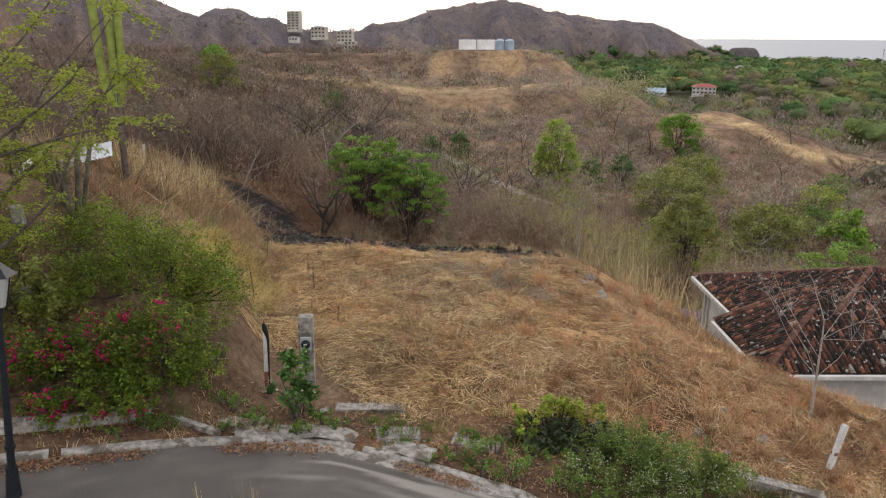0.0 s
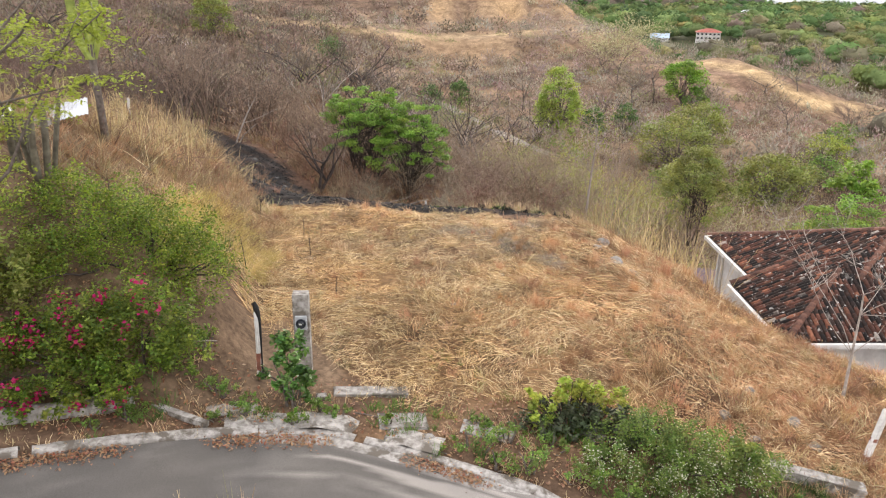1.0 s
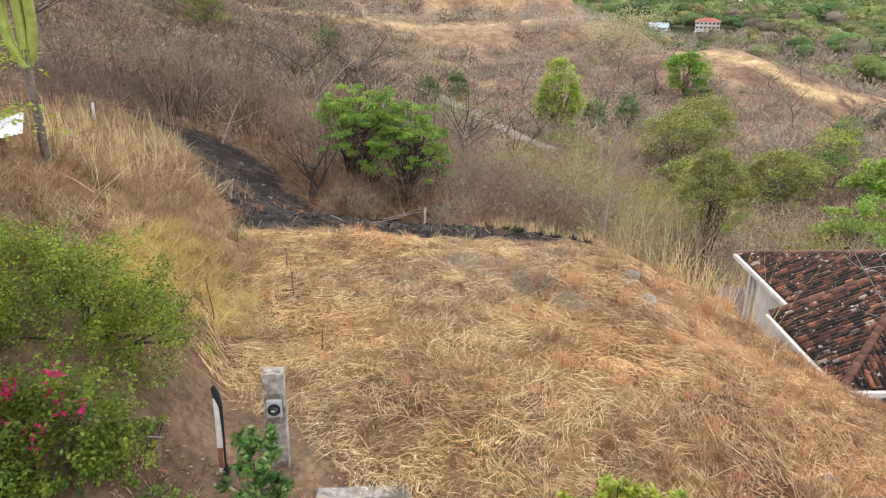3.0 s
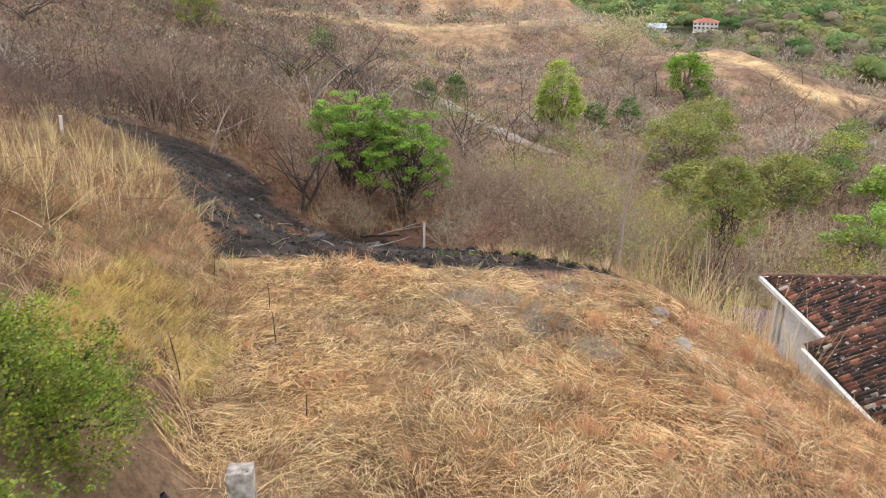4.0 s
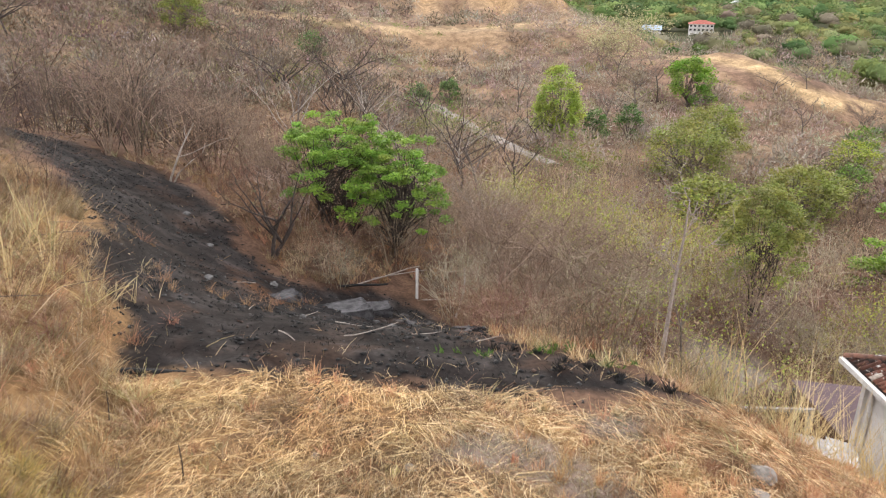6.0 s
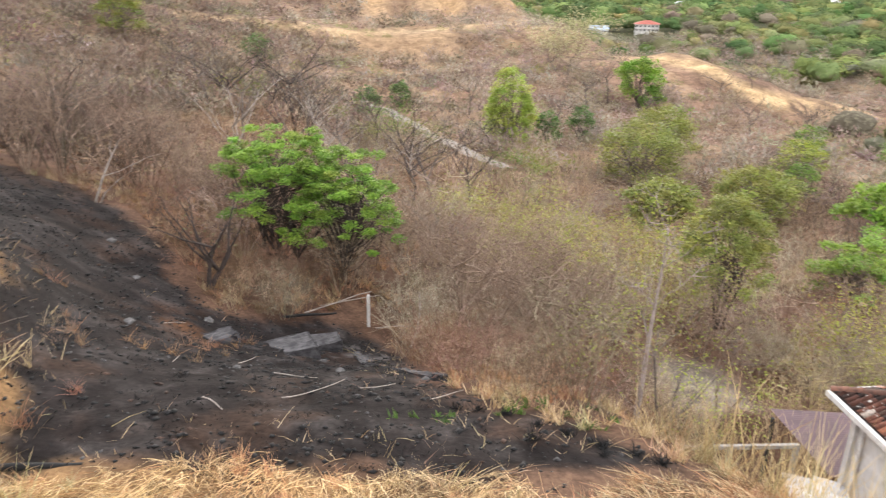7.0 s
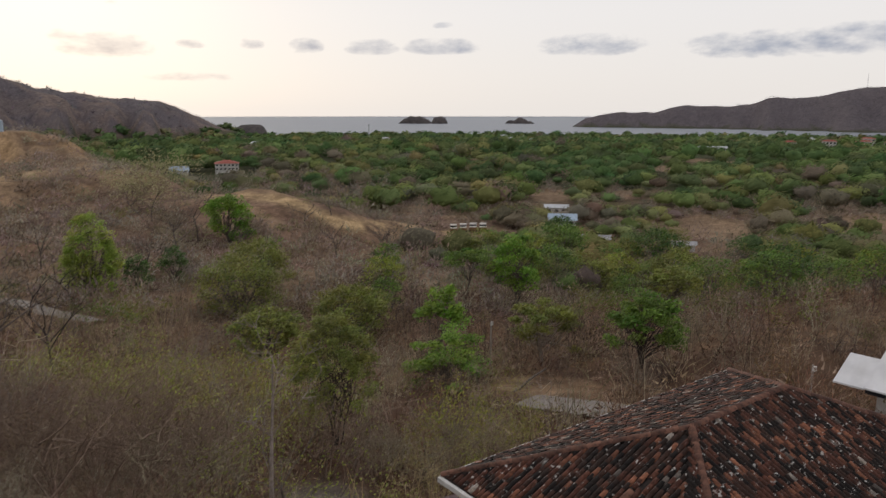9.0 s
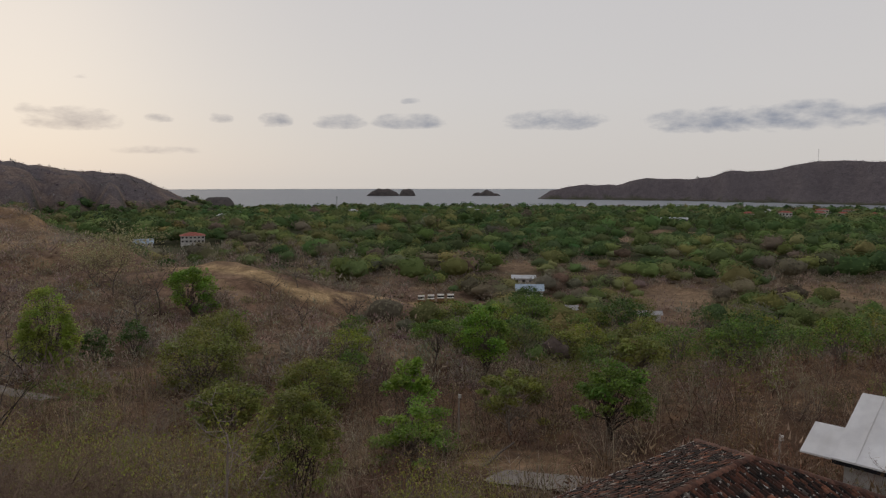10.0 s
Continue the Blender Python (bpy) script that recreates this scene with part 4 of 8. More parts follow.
def build_leafy_scrub():
    """Thin sprinkling of half-bare, yellowing shrubs in the valley."""
    thin = [leafy_shrub(3.0, 2.8, 420, 0.06, 0.3) for _ in range(6)]
    x, y = scatter(250, 16, 48, 6, 44)
    keep = fbm(x / 6, y / 6, 3, 57) > 0.0
    scrub("yellowing_shrubs", "half-bare shrubs with thin yellow-green leaves", thin, foliage("thin_yellowing_leaves", [(0.26, 0.28, 0.055), (0.36, 0.38, 0.075), (0.44, 0.44, 0.10)]), x[keep], y[keep], (0.7, 1.3), (0.8, 1.4))
    tufty = [haze_shrub(2.2, 4.2, 70, 0.42) for _ in range(6)]
    x, y = scatter(700, 60, 190, -30, 40)
    s = (fbm(x / 18, y / 18, 3, 58) > 0.02) & ~in_open(x, y)
    scrub("olive_brush", "low brush with a first flush of olive leaves", tufty, FAR_OLIVE, x[s], y[s], (0.4, 1.0), (0.6, 1.0), (0.8, 1.3))
    mid_l = [leafy_shrub(3.6, 3.4, 300, 0.16, 0.45) for _ in range(6)]
    x, y = scatter(480, 60, 125, -12, 76)
    d = fbm(x / 16, y / 16, 3, 59) + 0.25 * S(x - y * 0.45, -5, 25)
    a, b = (d > 0.22) & (d < 0.42), d >= 0.42
    scrub("olive_shrubs", "dusty olive shrubs among the bare scrub", mid_l, LEAF_OLIVE, x[a], y[a], (0.6, 1.4), (0.7, 1.2), (0.4, 1.0))
    scrub("green_shrubs", "green shrubs among the bare scrub", mid_l, LEAF_MID, x[b], y[b], (0.6, 1.5), (0.7, 1.2), (0.45, 1.1))


def lumps(d, k, seed_dirs):
    """How far a crown bulges in each direction: rounded swellings round some random directions."""
    return 0.62 + k * np.max(np.exp((d @ seed_dirs.T - 1) * 8.0), axis=1)


def far_tree(h, w, n, leaf, low=0.18, around=9, rings=6):
    """A broad crown seen from afar: a lumpy rounded mass set all over with leaf sprays that face outwards."""
    dirs = rng.normal(size=(11, 3))
    dirs[:, 2] = np.abs(dirs[:, 2]) * 0.9
    dirs /= np.linalg.norm(dirs, axis=1)[:, None]
    size, mid_z = np.array([w * 0.46, w * 0.46, h * 0.52]), h * 0.48
    # inner mass
    th, ph = np.meshgrid(np.arange(around) * 2 * math.pi / around, np.radians(np.linspace(-62, 86, rings)), indexing="xy")
    d = np.stack([np.cos(th) * np.cos(ph), np.sin(th) * np.cos(ph), np.sin(ph)], -1).reshape(-1, 3)
    core = d * lumps(d, 0.52, dirs)[:, None] * size * 0.74 * (1 + rng.normal(size=(len(d), 1)) * 0.11)
    core[:, 2] = np.maximum(core[:, 2], (low - 0.48) * h)
    q = grid_faces(rings, around, True)
    tri = np.concatenate([q[:, [0, 1, 2]], q[:, [0, 2, 3]]])[:, ::-1]
    # sprays
    o = rng.normal(size=(n, 3))
    o /= np.linalg.norm(o, axis=1)[:, None]
    o[:, 2] = np.where(o[:, 2] < -0.45, -o[:, 2], o[:, 2])
    p = o * (lumps(o, 0.52, dirs) * rng.uniform(0.84, 1.08, n))[:, None] * size
    p[:, 2] = np.maximum(p[:, 2], (low - 0.48) * h)
    near = dirs[np.argmax(o @ dirs.T, axis=1)]
    k = o + (o - near) * 0.7 + rng.normal(size=(n, 3)) * 0.17 + (0, 0, 0.25)
    e = np.cross(k, rng.normal(size=(n, 3)))
    e /= np.linalg.norm(e, axis=1)[:, None] + 1e-9
    f = np.cross(k, e)
    f /= np.linalg.norm(f, axis=1)[:, None] + 1e-9
    s = (leaf * rng.uniform(0.6, 1.4, n))[:, None]
    v = np.stack([p - e * s * 0.5 - f * s * 0.35, p - e * s * 0.4 + f * s * 0.4, p + e * s * 0.6], 1).reshape(-1, 3)
    return join([(core + (0, 0, mid_z), tri), (v + (0, 0, mid_z), np.arange(n * 3).reshape(-1, 3))])


# kept open: place, half width, clear run towards the lot
OPEN = [(200, 213, 8, 26), (179, 128, 9, 26), (222, 108, 9, 26), (138.5, 393, 13, 60), (114.2, 396, 11, 60), (144, 152, 7, 13), (167, 177, 7, 13), (127, 126, 7, 11), (137, 108, 5, 11), (125, 168, 8, 20), (517, 355, 26, 60), (13, 264, 16, 30), (822, 388, 26, 230), (1022, 438, 24, 230)]


def in_open(x, y):
    out = np.zeros(np.shape(x), bool)
    for cx, cy, w, run in OPEN:
        d = math.hypot(cx, cy - 12)
        ux, uy = cx / d, (cy - 12) / d
        s, c = (x - cx) * ux + (y - cy) * uy, (x - cx) * uy - (y - cy) * ux
        out |= (s < 9) & (s > -run) & (np.abs(c) < w)
    return out


def build_forest():
    """Green woods of the coastal plain, from the foot of the hills to the shore."""
    mats = [("dark green", FAR_DEEP), ("green", FAR_MID), ("olive", FAR_OLIVE), ("dusty brown", FAR_DUSTY)]
    for r0, r1, count, n, leaf, size in ((100, 230, 620, 380, 0.48, (0.5, 1.1)), (230, 480, 1500, 200, 0.68, (0.6, 1.6)), (480, 800, 2300, 90, 1.0, (0.9, 2.0)), (800, 1260, 2600, 34, 1.9, (0.9, 2.0))):
        geos = [far_tree(7.5, 10, n, leaf, around=9 if r0 < 400 else 6, rings=6 if r0 < 400 else 4) for _ in range(7)]
        r = np.sqrt(rng.uniform(r0 * r0, r1 * r1, count))
        a = np.radians(rng.uniform(0 if r0 > 200 else 24, 78, count))
        x, y = r * np.sin(a), 12 + r * np.cos(a)
        z = height(x, y)
        d = fbm(x / 38, y / 38, 3, 61)
        open_field = fields(x, y)
        keep = (z < -20.5) & (z > SEA + 0.5) & (open_field < 0.4) & (road_distance(x, y) > 6) & ~in_open(x, y)
        if r0 < 200:
            keep &= (d > -0.06) & ~((x < 124) & (y > 132))
        x, y, d, r = x[keep], y[keep], d[keep], r[keep]
        az = np.degrees(np.arctan2(x, y - 12))
        keep = (az > 30 + rng.normal(size=len(x)) * 2.5) | (r > 330 + rng.normal(size=len(x)) * 40) | (rng.uniform(size=len(x)) < 0.2)
        x, y, d, r, az = x[keep], y[keep], d[keep], r[keep], az[keep]
        mix = d + rng.normal(size=len(x)) * 0.16 + 0.16 * (1 - S(r, 260, 420)) + 0.3 * (1 - S(az, 32, 40)) * (1 - S(r, 330, 420))
        cuts = (-9, 0.08, 0.32, 0.50, 9) if r0 > 200 else (-9, -0.04, 0.18, 0.40, 9)
        for (word, mat), lo, hi in zip(mats, cuts, cuts[1:]):
            s = (mix >= lo) & (mix < hi)
            if s.any():
                scrub("plain_woods", word + " broad-crowned trees of the coastal plain", geos, mat, x[s], y[s], size, (0.5, 0.95), (0.70, 1.2), True)
    # leafless woods between the spur and the green plain
    geos = [haze_shrub(6.5, 7.5, 110, 0.75) for _ in range(6)]
    for count, az0, az1, r0, r1, mat, word in ((420, 9, 32, 185, 370, FAR_TWIG_GREY, "grey leafless woods behind the dry spur"), (170, 9, 31, 190, 380, FAR_TWIG_DARK, "dark leafless woods behind the dry spur"), (260, 27, 74, 95, 430, FAR_TWIG_BROWN, "brown leafless trees among the green woods")):
        r, a = np.sqrt(rng.uniform(r0 * r0, r1 * r1, count)), np.radians(rng.uniform(az0, az1, count))
        x, y = r * np.sin(a), 12 + r * np.cos(a)
        s = (height(x, y) < -19) & (fields(x, y) < 0.4) & ~in_open(x, y) & (spur_slope(x, y) < 0.2)
        scrub("leafless_woods", word, geos, mat, x[s], y[s], (0.55, 1.25), (0.7, 1.1), (0.7, 1.2))
    # scrub on the mountains, its colour tinted with haze
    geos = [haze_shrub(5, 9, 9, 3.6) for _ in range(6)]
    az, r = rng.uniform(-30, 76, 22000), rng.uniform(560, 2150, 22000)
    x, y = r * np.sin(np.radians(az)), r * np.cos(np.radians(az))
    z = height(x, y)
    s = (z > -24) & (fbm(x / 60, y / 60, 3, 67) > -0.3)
    scrub("mountain_scrub", "dark leafless woods on the mountains", geos, FAR_BARE_HAZED, x[s], y[s], (0.3, 0.75), (0.6, 1.0), (0.7, 1.3))


build_scrub()
build_leafy_scrub()
build_forest()


# ---- trees and shrubs that stand out ----
def build_trees():
    leafy_tree(-3.7, 38.4, 6.6, 5.4, "spreading bright green tree at the edge of the ash", LEAF_BRIGHT, 25000, 0.095, DARK_BARK, z=-5.7, flat=0.5,
               name="spreading_tree", clumps=110, low=0.67, thick=0.055, stems=3, sides=5, round_top=0.6, sub=3, ragged=0.34, full=0.1, lean=(-0.03, 0))
    leafy_tree(-2.0, 38.0, 6.1, 4.9, "bright green tree with low drooping boughs beside the ash", LEAF_BRIGHT, 21000, 0.095, DARK_BARK, z=-5.9, flat=0.5,
               name="spreading_tree", clumps=95, low=0.64, thick=0.05, stems=3, sides=5, round_top=0.75, sub=3, ragged=0.36, full=0.3, lean=(0.06, 0))
    leafy_tree(17.6, 112, 10.5, 8.6, "upright yellow-green tree beside the gravel track", foliage("fresh_lime_leaves", [(0.27, 0.37, 0.06), (0.40, 0.51, 0.09), (0.50, 0.60, 0.13)], 0.5), 9500, 0.32, clumps=34, low=0.10, thick=0.16, round_top=1.0, flat=1.0, full=1.4, ragged=0.05)
    leafy_tree(43.3, 132, 9, 9.5, "bright green tree on the dry spur", LEAF_BRIGHT, 5200, 0.42, clumps=22, low=0.34, thick=0.2, stems=2, flat=0.8, full=0.8, lean=(-0.05, 0))
    for x, y, h, w in ((23.5, 114, 4.8, 4.5), (29, 116, 5.2, 5), (-2, 122, 4, 5), (-22, 150, 5, 6), (3, 130, 4.5, 4)):
        leafy_tree(x, y, h, w, "low round dark green bush-like tree", LEAF_DEEP, 1500, 0.3, clumps=13, low=0.15, thick=0.1, stems=2, flat=0.9, full=1.0)
    for x, y, h, w, m in ((30.4, 94.5, 7.5, 12, LEAF_OLIVE), (36.5, 104, 7.5, 11, LEAF_OLIVE), (36, 78, 6.5, 9.5, LEAF_OLIVE), (25, 74, 5.5, 8, LEAF_OLIVE), (-45, 150, 8, 9, LEAF_OLIVE)):
        leafy_tree(x, y, h, w, "olive green broad tree among bare scrub", m, 6000, 0.30, clumps=26, low=0.3, thick=0.14, stems=2, flat=0.75, full=1.0)
    leafy_tree(13.8, 39.6, 5.9, 4.4, "dense olive dome-shaped tree with bare stems", LEAF_OLIVE, 14000, 0.11, DARK_BARK, z=-8.4, clumps=44, low=0.5, thick=0.04, stems=5, flat=0.8, round_top=0.85, full=0.6, ragged=0.1)
    leafy_tree(29.3, 52.2, 4.3, 7.2, "bright green two-lobed tree below the lot", LEAF_BRIGHT, 6500, 0.22, clumps=30, low=0.3, thick=0.1, stems=3, round_top=0.6, full=0.15, flat=0.4, ragged=0.6)
    leafy_tree(33.2, 59.0, 8.2, 4.4, "slender bright green tree below the lot", LEAF_BRIGHT, 2400, 0.30, clumps=15, low=0.55, thick=0.1, flat=0.8, lean=(0.07, -0.05), ragged=0.35)
    leafy_tree(62.3, 81, 9.6, 8.0, "tall rounded green tree on the valley floor", LEAF_BRIGHT, 6500, 0.34, clumps=26, low=0.4, thick=0.16, stems=2, round_top=0.7, flat=0.8, full=1.0)
    leafy_tree(60, 88.5, 6.5, 8.6, "flat-topped green tree on the valley floor", LEAF_MID, 3200, 0.3, clumps=18, low=0.65, thick=0.12, round_top=0.3, flat=0.35)
    leafy_tree(39.6, 52.6, 5.4, 6.8, "olive tree with pale forked trunk", LEAF_OLIVE, 5000, 0.25, PALE_BARK, clumps=26, low=0.5, thick=0.09, stems=3, flat=0.5, full=0.2, ragged=0.3)
    leafy_tree(41.3, 44.2, 5.8, 6.4, "green spreading tree on the valley floor", foliage("leaf_green", [(0.11, 0.19, 0.03), (0.18, 0.29, 0.045), (0.26, 0.39, 0.065)]), 7500, 0.23, DARK_BARK, clumps=28, low=0.42, thick=0.13, stems=2, round_top=0.7, full=0.5, ragged=0.4)
    for x, y, h, w, m in ((82, 84, 5, 9, LEAF_OLIVE), (95, 80, 7, 10, LEAF_OLIVE), (75, 66, 5, 8, LEAF_OLIVE), (110, 95, 8, 11, LEAF_DEEP),
                          (100, 110, 8, 11, LEAF_MID), (92, 120, 7, 9, LEAF_MID), (-51, 168, 7, 7, LEAF_BRIGHT), (118, 128, 7, 10, LEAF_DEEP),
                          (86, 98, 6, 8, LEAF_DEEP), (104, 70, 7, 9, LEAF_MID)):
        leafy_tree(x, y, h, w, "broad green tree standing in dry scrub", m, 2000, 0.45, clumps=20, low=0.32, thick=0.15, stems=2, sub=1, flat=0.7, full=0.8)
    # trees scattered over the valley floor
    pool = [("olive green round-crowned tree of the valley", LEAF_OLIVE), ("green round-crowned tree of the valley", LEAF_MID), ("dark green broad tree of the valley", LEAF_DEEP), ("yellow-green tree of the valley", LEAF_LIME)]
    r, a = np.sqrt(rng.uniform(80 ** 2, 150 ** 2, 150)), np.radians(rng.uniform(27, 74, 150))
    made = 0
    for x, y in zip(r * np.sin(a), 12 + r * np.cos(a)):
        if made < 50 and spur_slope(x, y) < 0.3 and road_distance(x, y) > 4 and not in_open(x, y) and not (x < 30 and y > 118):
            word, m = pool[(0, 1, 0, 2, 1, 0, 3, 0)[made % 8]]
            k = rng.uniform(0.6, 1.15)
            leafy_tree(x, y, 6.5 * k, 7.5 * k, word, m, int(1500 * k), 0.30, clumps=18, low=0.36, thick=0.12, stems=2, round_top=0.6, sub=1, flat=0.7, full=0.8)
            made += 1
    # leafless trees
    B = "leafless trees"
    for x, y, h, w in ((-20.9, 112.2, 8.5, 13), (-12.6, 117.2, 9.5, 12), (-64.6, 127.1, 8, 12)):
        tagged(tree("crooked_tree", x, y, h, w, "big dark leafless tree with wide crooked limbs", LEAF_DUSTY, 0, wood=DARK_BARK, limbs=7, twigs=6, thick=0.2, limb_k=0.55, fork=0.2, sides=5, sway=0.2, flat=1.0), group=B)
    for x, y, h, w in ((-14, 86, 9, 8), (-8, 92, 9, 9), (-24, 74, 8, 8), (-20, 100, 9, 9), (33, 128, 9, 9), (39, 136, 10, 10), (-34, 66, 8, 8), (62, 142, 6, 8), (72, 150, 6, 8), (26, 120, 7, 5), (-30, 130, 8, 9), (85, 168, 7, 9), (4, 72, 8, 9), (-3, 80, 8, 8), (44, 128, 6, 7), (56, 118, 6, 7), (14, 128, 8, 6)):
        tagged(tree("bare_tree", x, y, h, w, "dark leafless tree with crooked limbs", LEAF_DUSTY, 0, wood=BARK, limbs=7, twigs=7, thick=0.13, fork=0.35, sides=4), group=B)
    r, a = np.sqrt(rng.uniform(46 ** 2, 104 ** 2, 40)), np.radians(rng.uniform(-34, 9, 40))
    for i, (x, y) in enumerate(zip(r * np.sin(a), 12 + r * np.cos(a))):
        if i < 24 and road_distance(x, y) > 2.5:
            k = rng.uniform(0.7, 1.1)
            pale = i % 3 == 0
            tagged(tree("bare_tree", x, y, 7.5 * k, 6.5 * k, "pale-barked leafless tree above the scrub" if pale else "dark crooked leafless tree above the scrub", LEAF_DUSTY, 0, wood=PALE_BARK if pale else DARK_BARK, limbs=6, twigs=5, thick=0.12 * k, limb_k=0.55, fork=0.3, sides=4, sway=0.16, top=0.5), group=B)
    for x, y, h, w in ((2.3, 32.7, 4.6, 3.6), (4.0, 34.3, 5.0, 4.4), (5.5, 35.4, 4.6, 4.0), (3.7, 36.1, 5.0, 4.5), (1.7, 36.8, 4.2, 3.8), (7.0, 38.0, 4.8, 4.2), (6.0, 39.6, 5.0, 4.6), (7.0, 35.4, 4.0, 3.6), (12.8, 38.7, 4.2, 3.6), (-11.0, 44.0, 4.5, 3.2), (-14.3, 45.1, 4.6, 3.4), (-15.2, 43.8, 4.6, 3.2), (-9.4, 44.9, 3.8, 3.0), (-6.6, 40.2, 3.6, 3.0)):
        tagged(tree("bare_thicket_tree", x, y, h, w, "leafless many-stemmed tree fanning out of the thicket", LEAF_DUSTY, 0, wood=TWIG_WOOD, limbs=4, twigs=9, thick=0.046, limb_k=0.6, fork=0.5, stems=6, sides=4, sway=0.08, top=0.4), group=B)
    for x, y, h, w in ((-16, 46, 5.0, 3.2), (-21, 50, 5.5, 3.5), (-12, 48, 4.5, 3), (-9, 44, 4.5, 3), (2.0, 36.5, 4.2, 3.0), (5.0, 34, 4.4, 3.2), (3.2, 31, 3.6, 2.6), (8.5, 34, 4.6, 3.2), (-26, 55, 6, 4), (11.5, 34, 4, 3), (0.6, 39, 4.4, 3.2), (6.8, 29.5, 3.4, 2.4), (18, 37, 4.6, 3.4), (-7, 39, 3.6, 2.8), (1.6, 33.2, 3.2, 2.4)):
        tagged(tree("bare_tree", x, y, h, w, "thin grey leafless young tree on the slope", LEAF_DUSTY, 0, wood=TWIG_WOOD, limbs=7, twigs=9, thick=0.026, fork=0.35, stems=3, sides=4), group=B)
    for x, y, h, w in ((2.0, 40, 4.2, 3.6), (17.5, 36, 4.0, 2.6), (12.5, 55, 5, 4), (-1.5, 45, 4.5, 3.5)):
        tagged(tree("bare_tree", x, y, h, w, "whitish leafless tree with fine twigs", LEAF_DUSTY, 0, wood=surface("ashen_twigs", (0.34, 0.29, 0.26), (0.19, 0.16, 0.14), 12, 1.5, 0.95), limbs=9, twigs=16, thick=0.02, fork=0.3, stems=3, sides=4), group=B)
    tree("pale_tree", 4.75, 25.3, 5.6, 2.3, "slim pale-trunked tree with few yellow leaves", LEAF_LIME, 420, 0.06, 0.3, surface("pinkish_bark", (0.36, 0.30, 0.27), (0.2, 0.165, 0.145), 12, 1.5, 0.9), limbs=9, twigs=4, thick=0.07, limb_k=0.15, fork=0.62, lean=(0.05, 0), sides=6, sway=0.03, flat=0.0, top=0.2)
    tree("slim_tree", 6.9, 28.0, 5.8, 3.8, "slim dark tree with scattered yellow-green leaves", LEAF_LIME, 900, 0.07, 0.35, BARK, limbs=9, twigs=6, thick=0.05, limb_k=0.35, fork=0.5, sides=5)
    tree("ghost_tree", 35.5, 150, 12, 13, "tall half-bare tree with a thin pale green haze of leaves", foliage("pale_haze_leaves", [(0.36, 0.33, 0.17), (0.46, 0.43, 0.22), (0.54, 0.50, 0.28)], 0.3), 4200, 0.34, 0.9, wood=BARK, limbs=9, twigs=8, thick=0.12, limb_k=0.35, fork=0.3, stems=2, sides=4)
    tree("grey_shrub_tree", 78, 138.5, 5.5, 7, "grey leafless shrub-like tree on the dry spur", LEAF_DUSTY, 0, wood=BARK, limbs=9, twigs=9, thick=0.09, fork=0.1, stems=3, sides=4)
    dead = new("dead_tree")
    dead.location = (-11.1, 40.8, ground_at(-11.1, 40.8))
    dead.rotation_euler, dead.scale = (0, radians(8), 0), (1.35, 1.0, 0.86)
    np_part("trunk", tube([(-0.3, 0, -0.3), (-0.22, 0, 0.3), (-0.05, 0, 1.2), (0.12, 0.02, 2.0), (0.28, 0.05, 2.6), (0.42, 0.05, 3.1)], [0.038, 0.035, 0.032, 0.026, 0.02, 0.01], 7), PALE_BARK, dead, smooth=True)
    for pts, r0 in (([(-0.22, 0.1, -0.3), (-0.02, 0.1, 0.5), (0.4, 0.0, 1.25), (0.72, 0.0, 1.7), (0.8, 0, 2.2)], 0.032), ([(0.0, 0, 1.35), (0.4, -0.1, 1.65), (0.8, -0.1, 2.05), (1.25, -0.1, 2.5), (1.6, -0.1, 2.7)], 0.022), ([(0.2, 0.05, 2.3), (0.1, 0.2, 2.6), (0.12, 0.25, 2.9)], 0.015)):
        np_part("limb", tube(pts, np.linspace(r0, r0 * 0.35, len(pts)), 6), PALE_BARK, dead, smooth=True)
    tagged(dead, "white dead forked tree at the edge of the ash", "tree")
    tree("dark_forked_tree", -6.0, 34.4, 3.0, 2.6, "dark forked leaning tree at the edge of the ash", LEAF_DUSTY, 60, 0.1, 0.3, DARK_BARK, limbs=5, twigs=5, thick=0.09, fork=0.3, stems=2, lean=(0.25, 0), sides=6)
    tree("sapling", 7.2, 12.75, 3.5, 2.9, "leafless grey sapling on the cut slope", LEAF_DUSTY, 0, wood=PALE_BARK, limbs=9, twigs=9, thick=0.034, limb_k=0.24, fork=0.42, sides=6, sway=0.012, top=0.35)


build_trees()


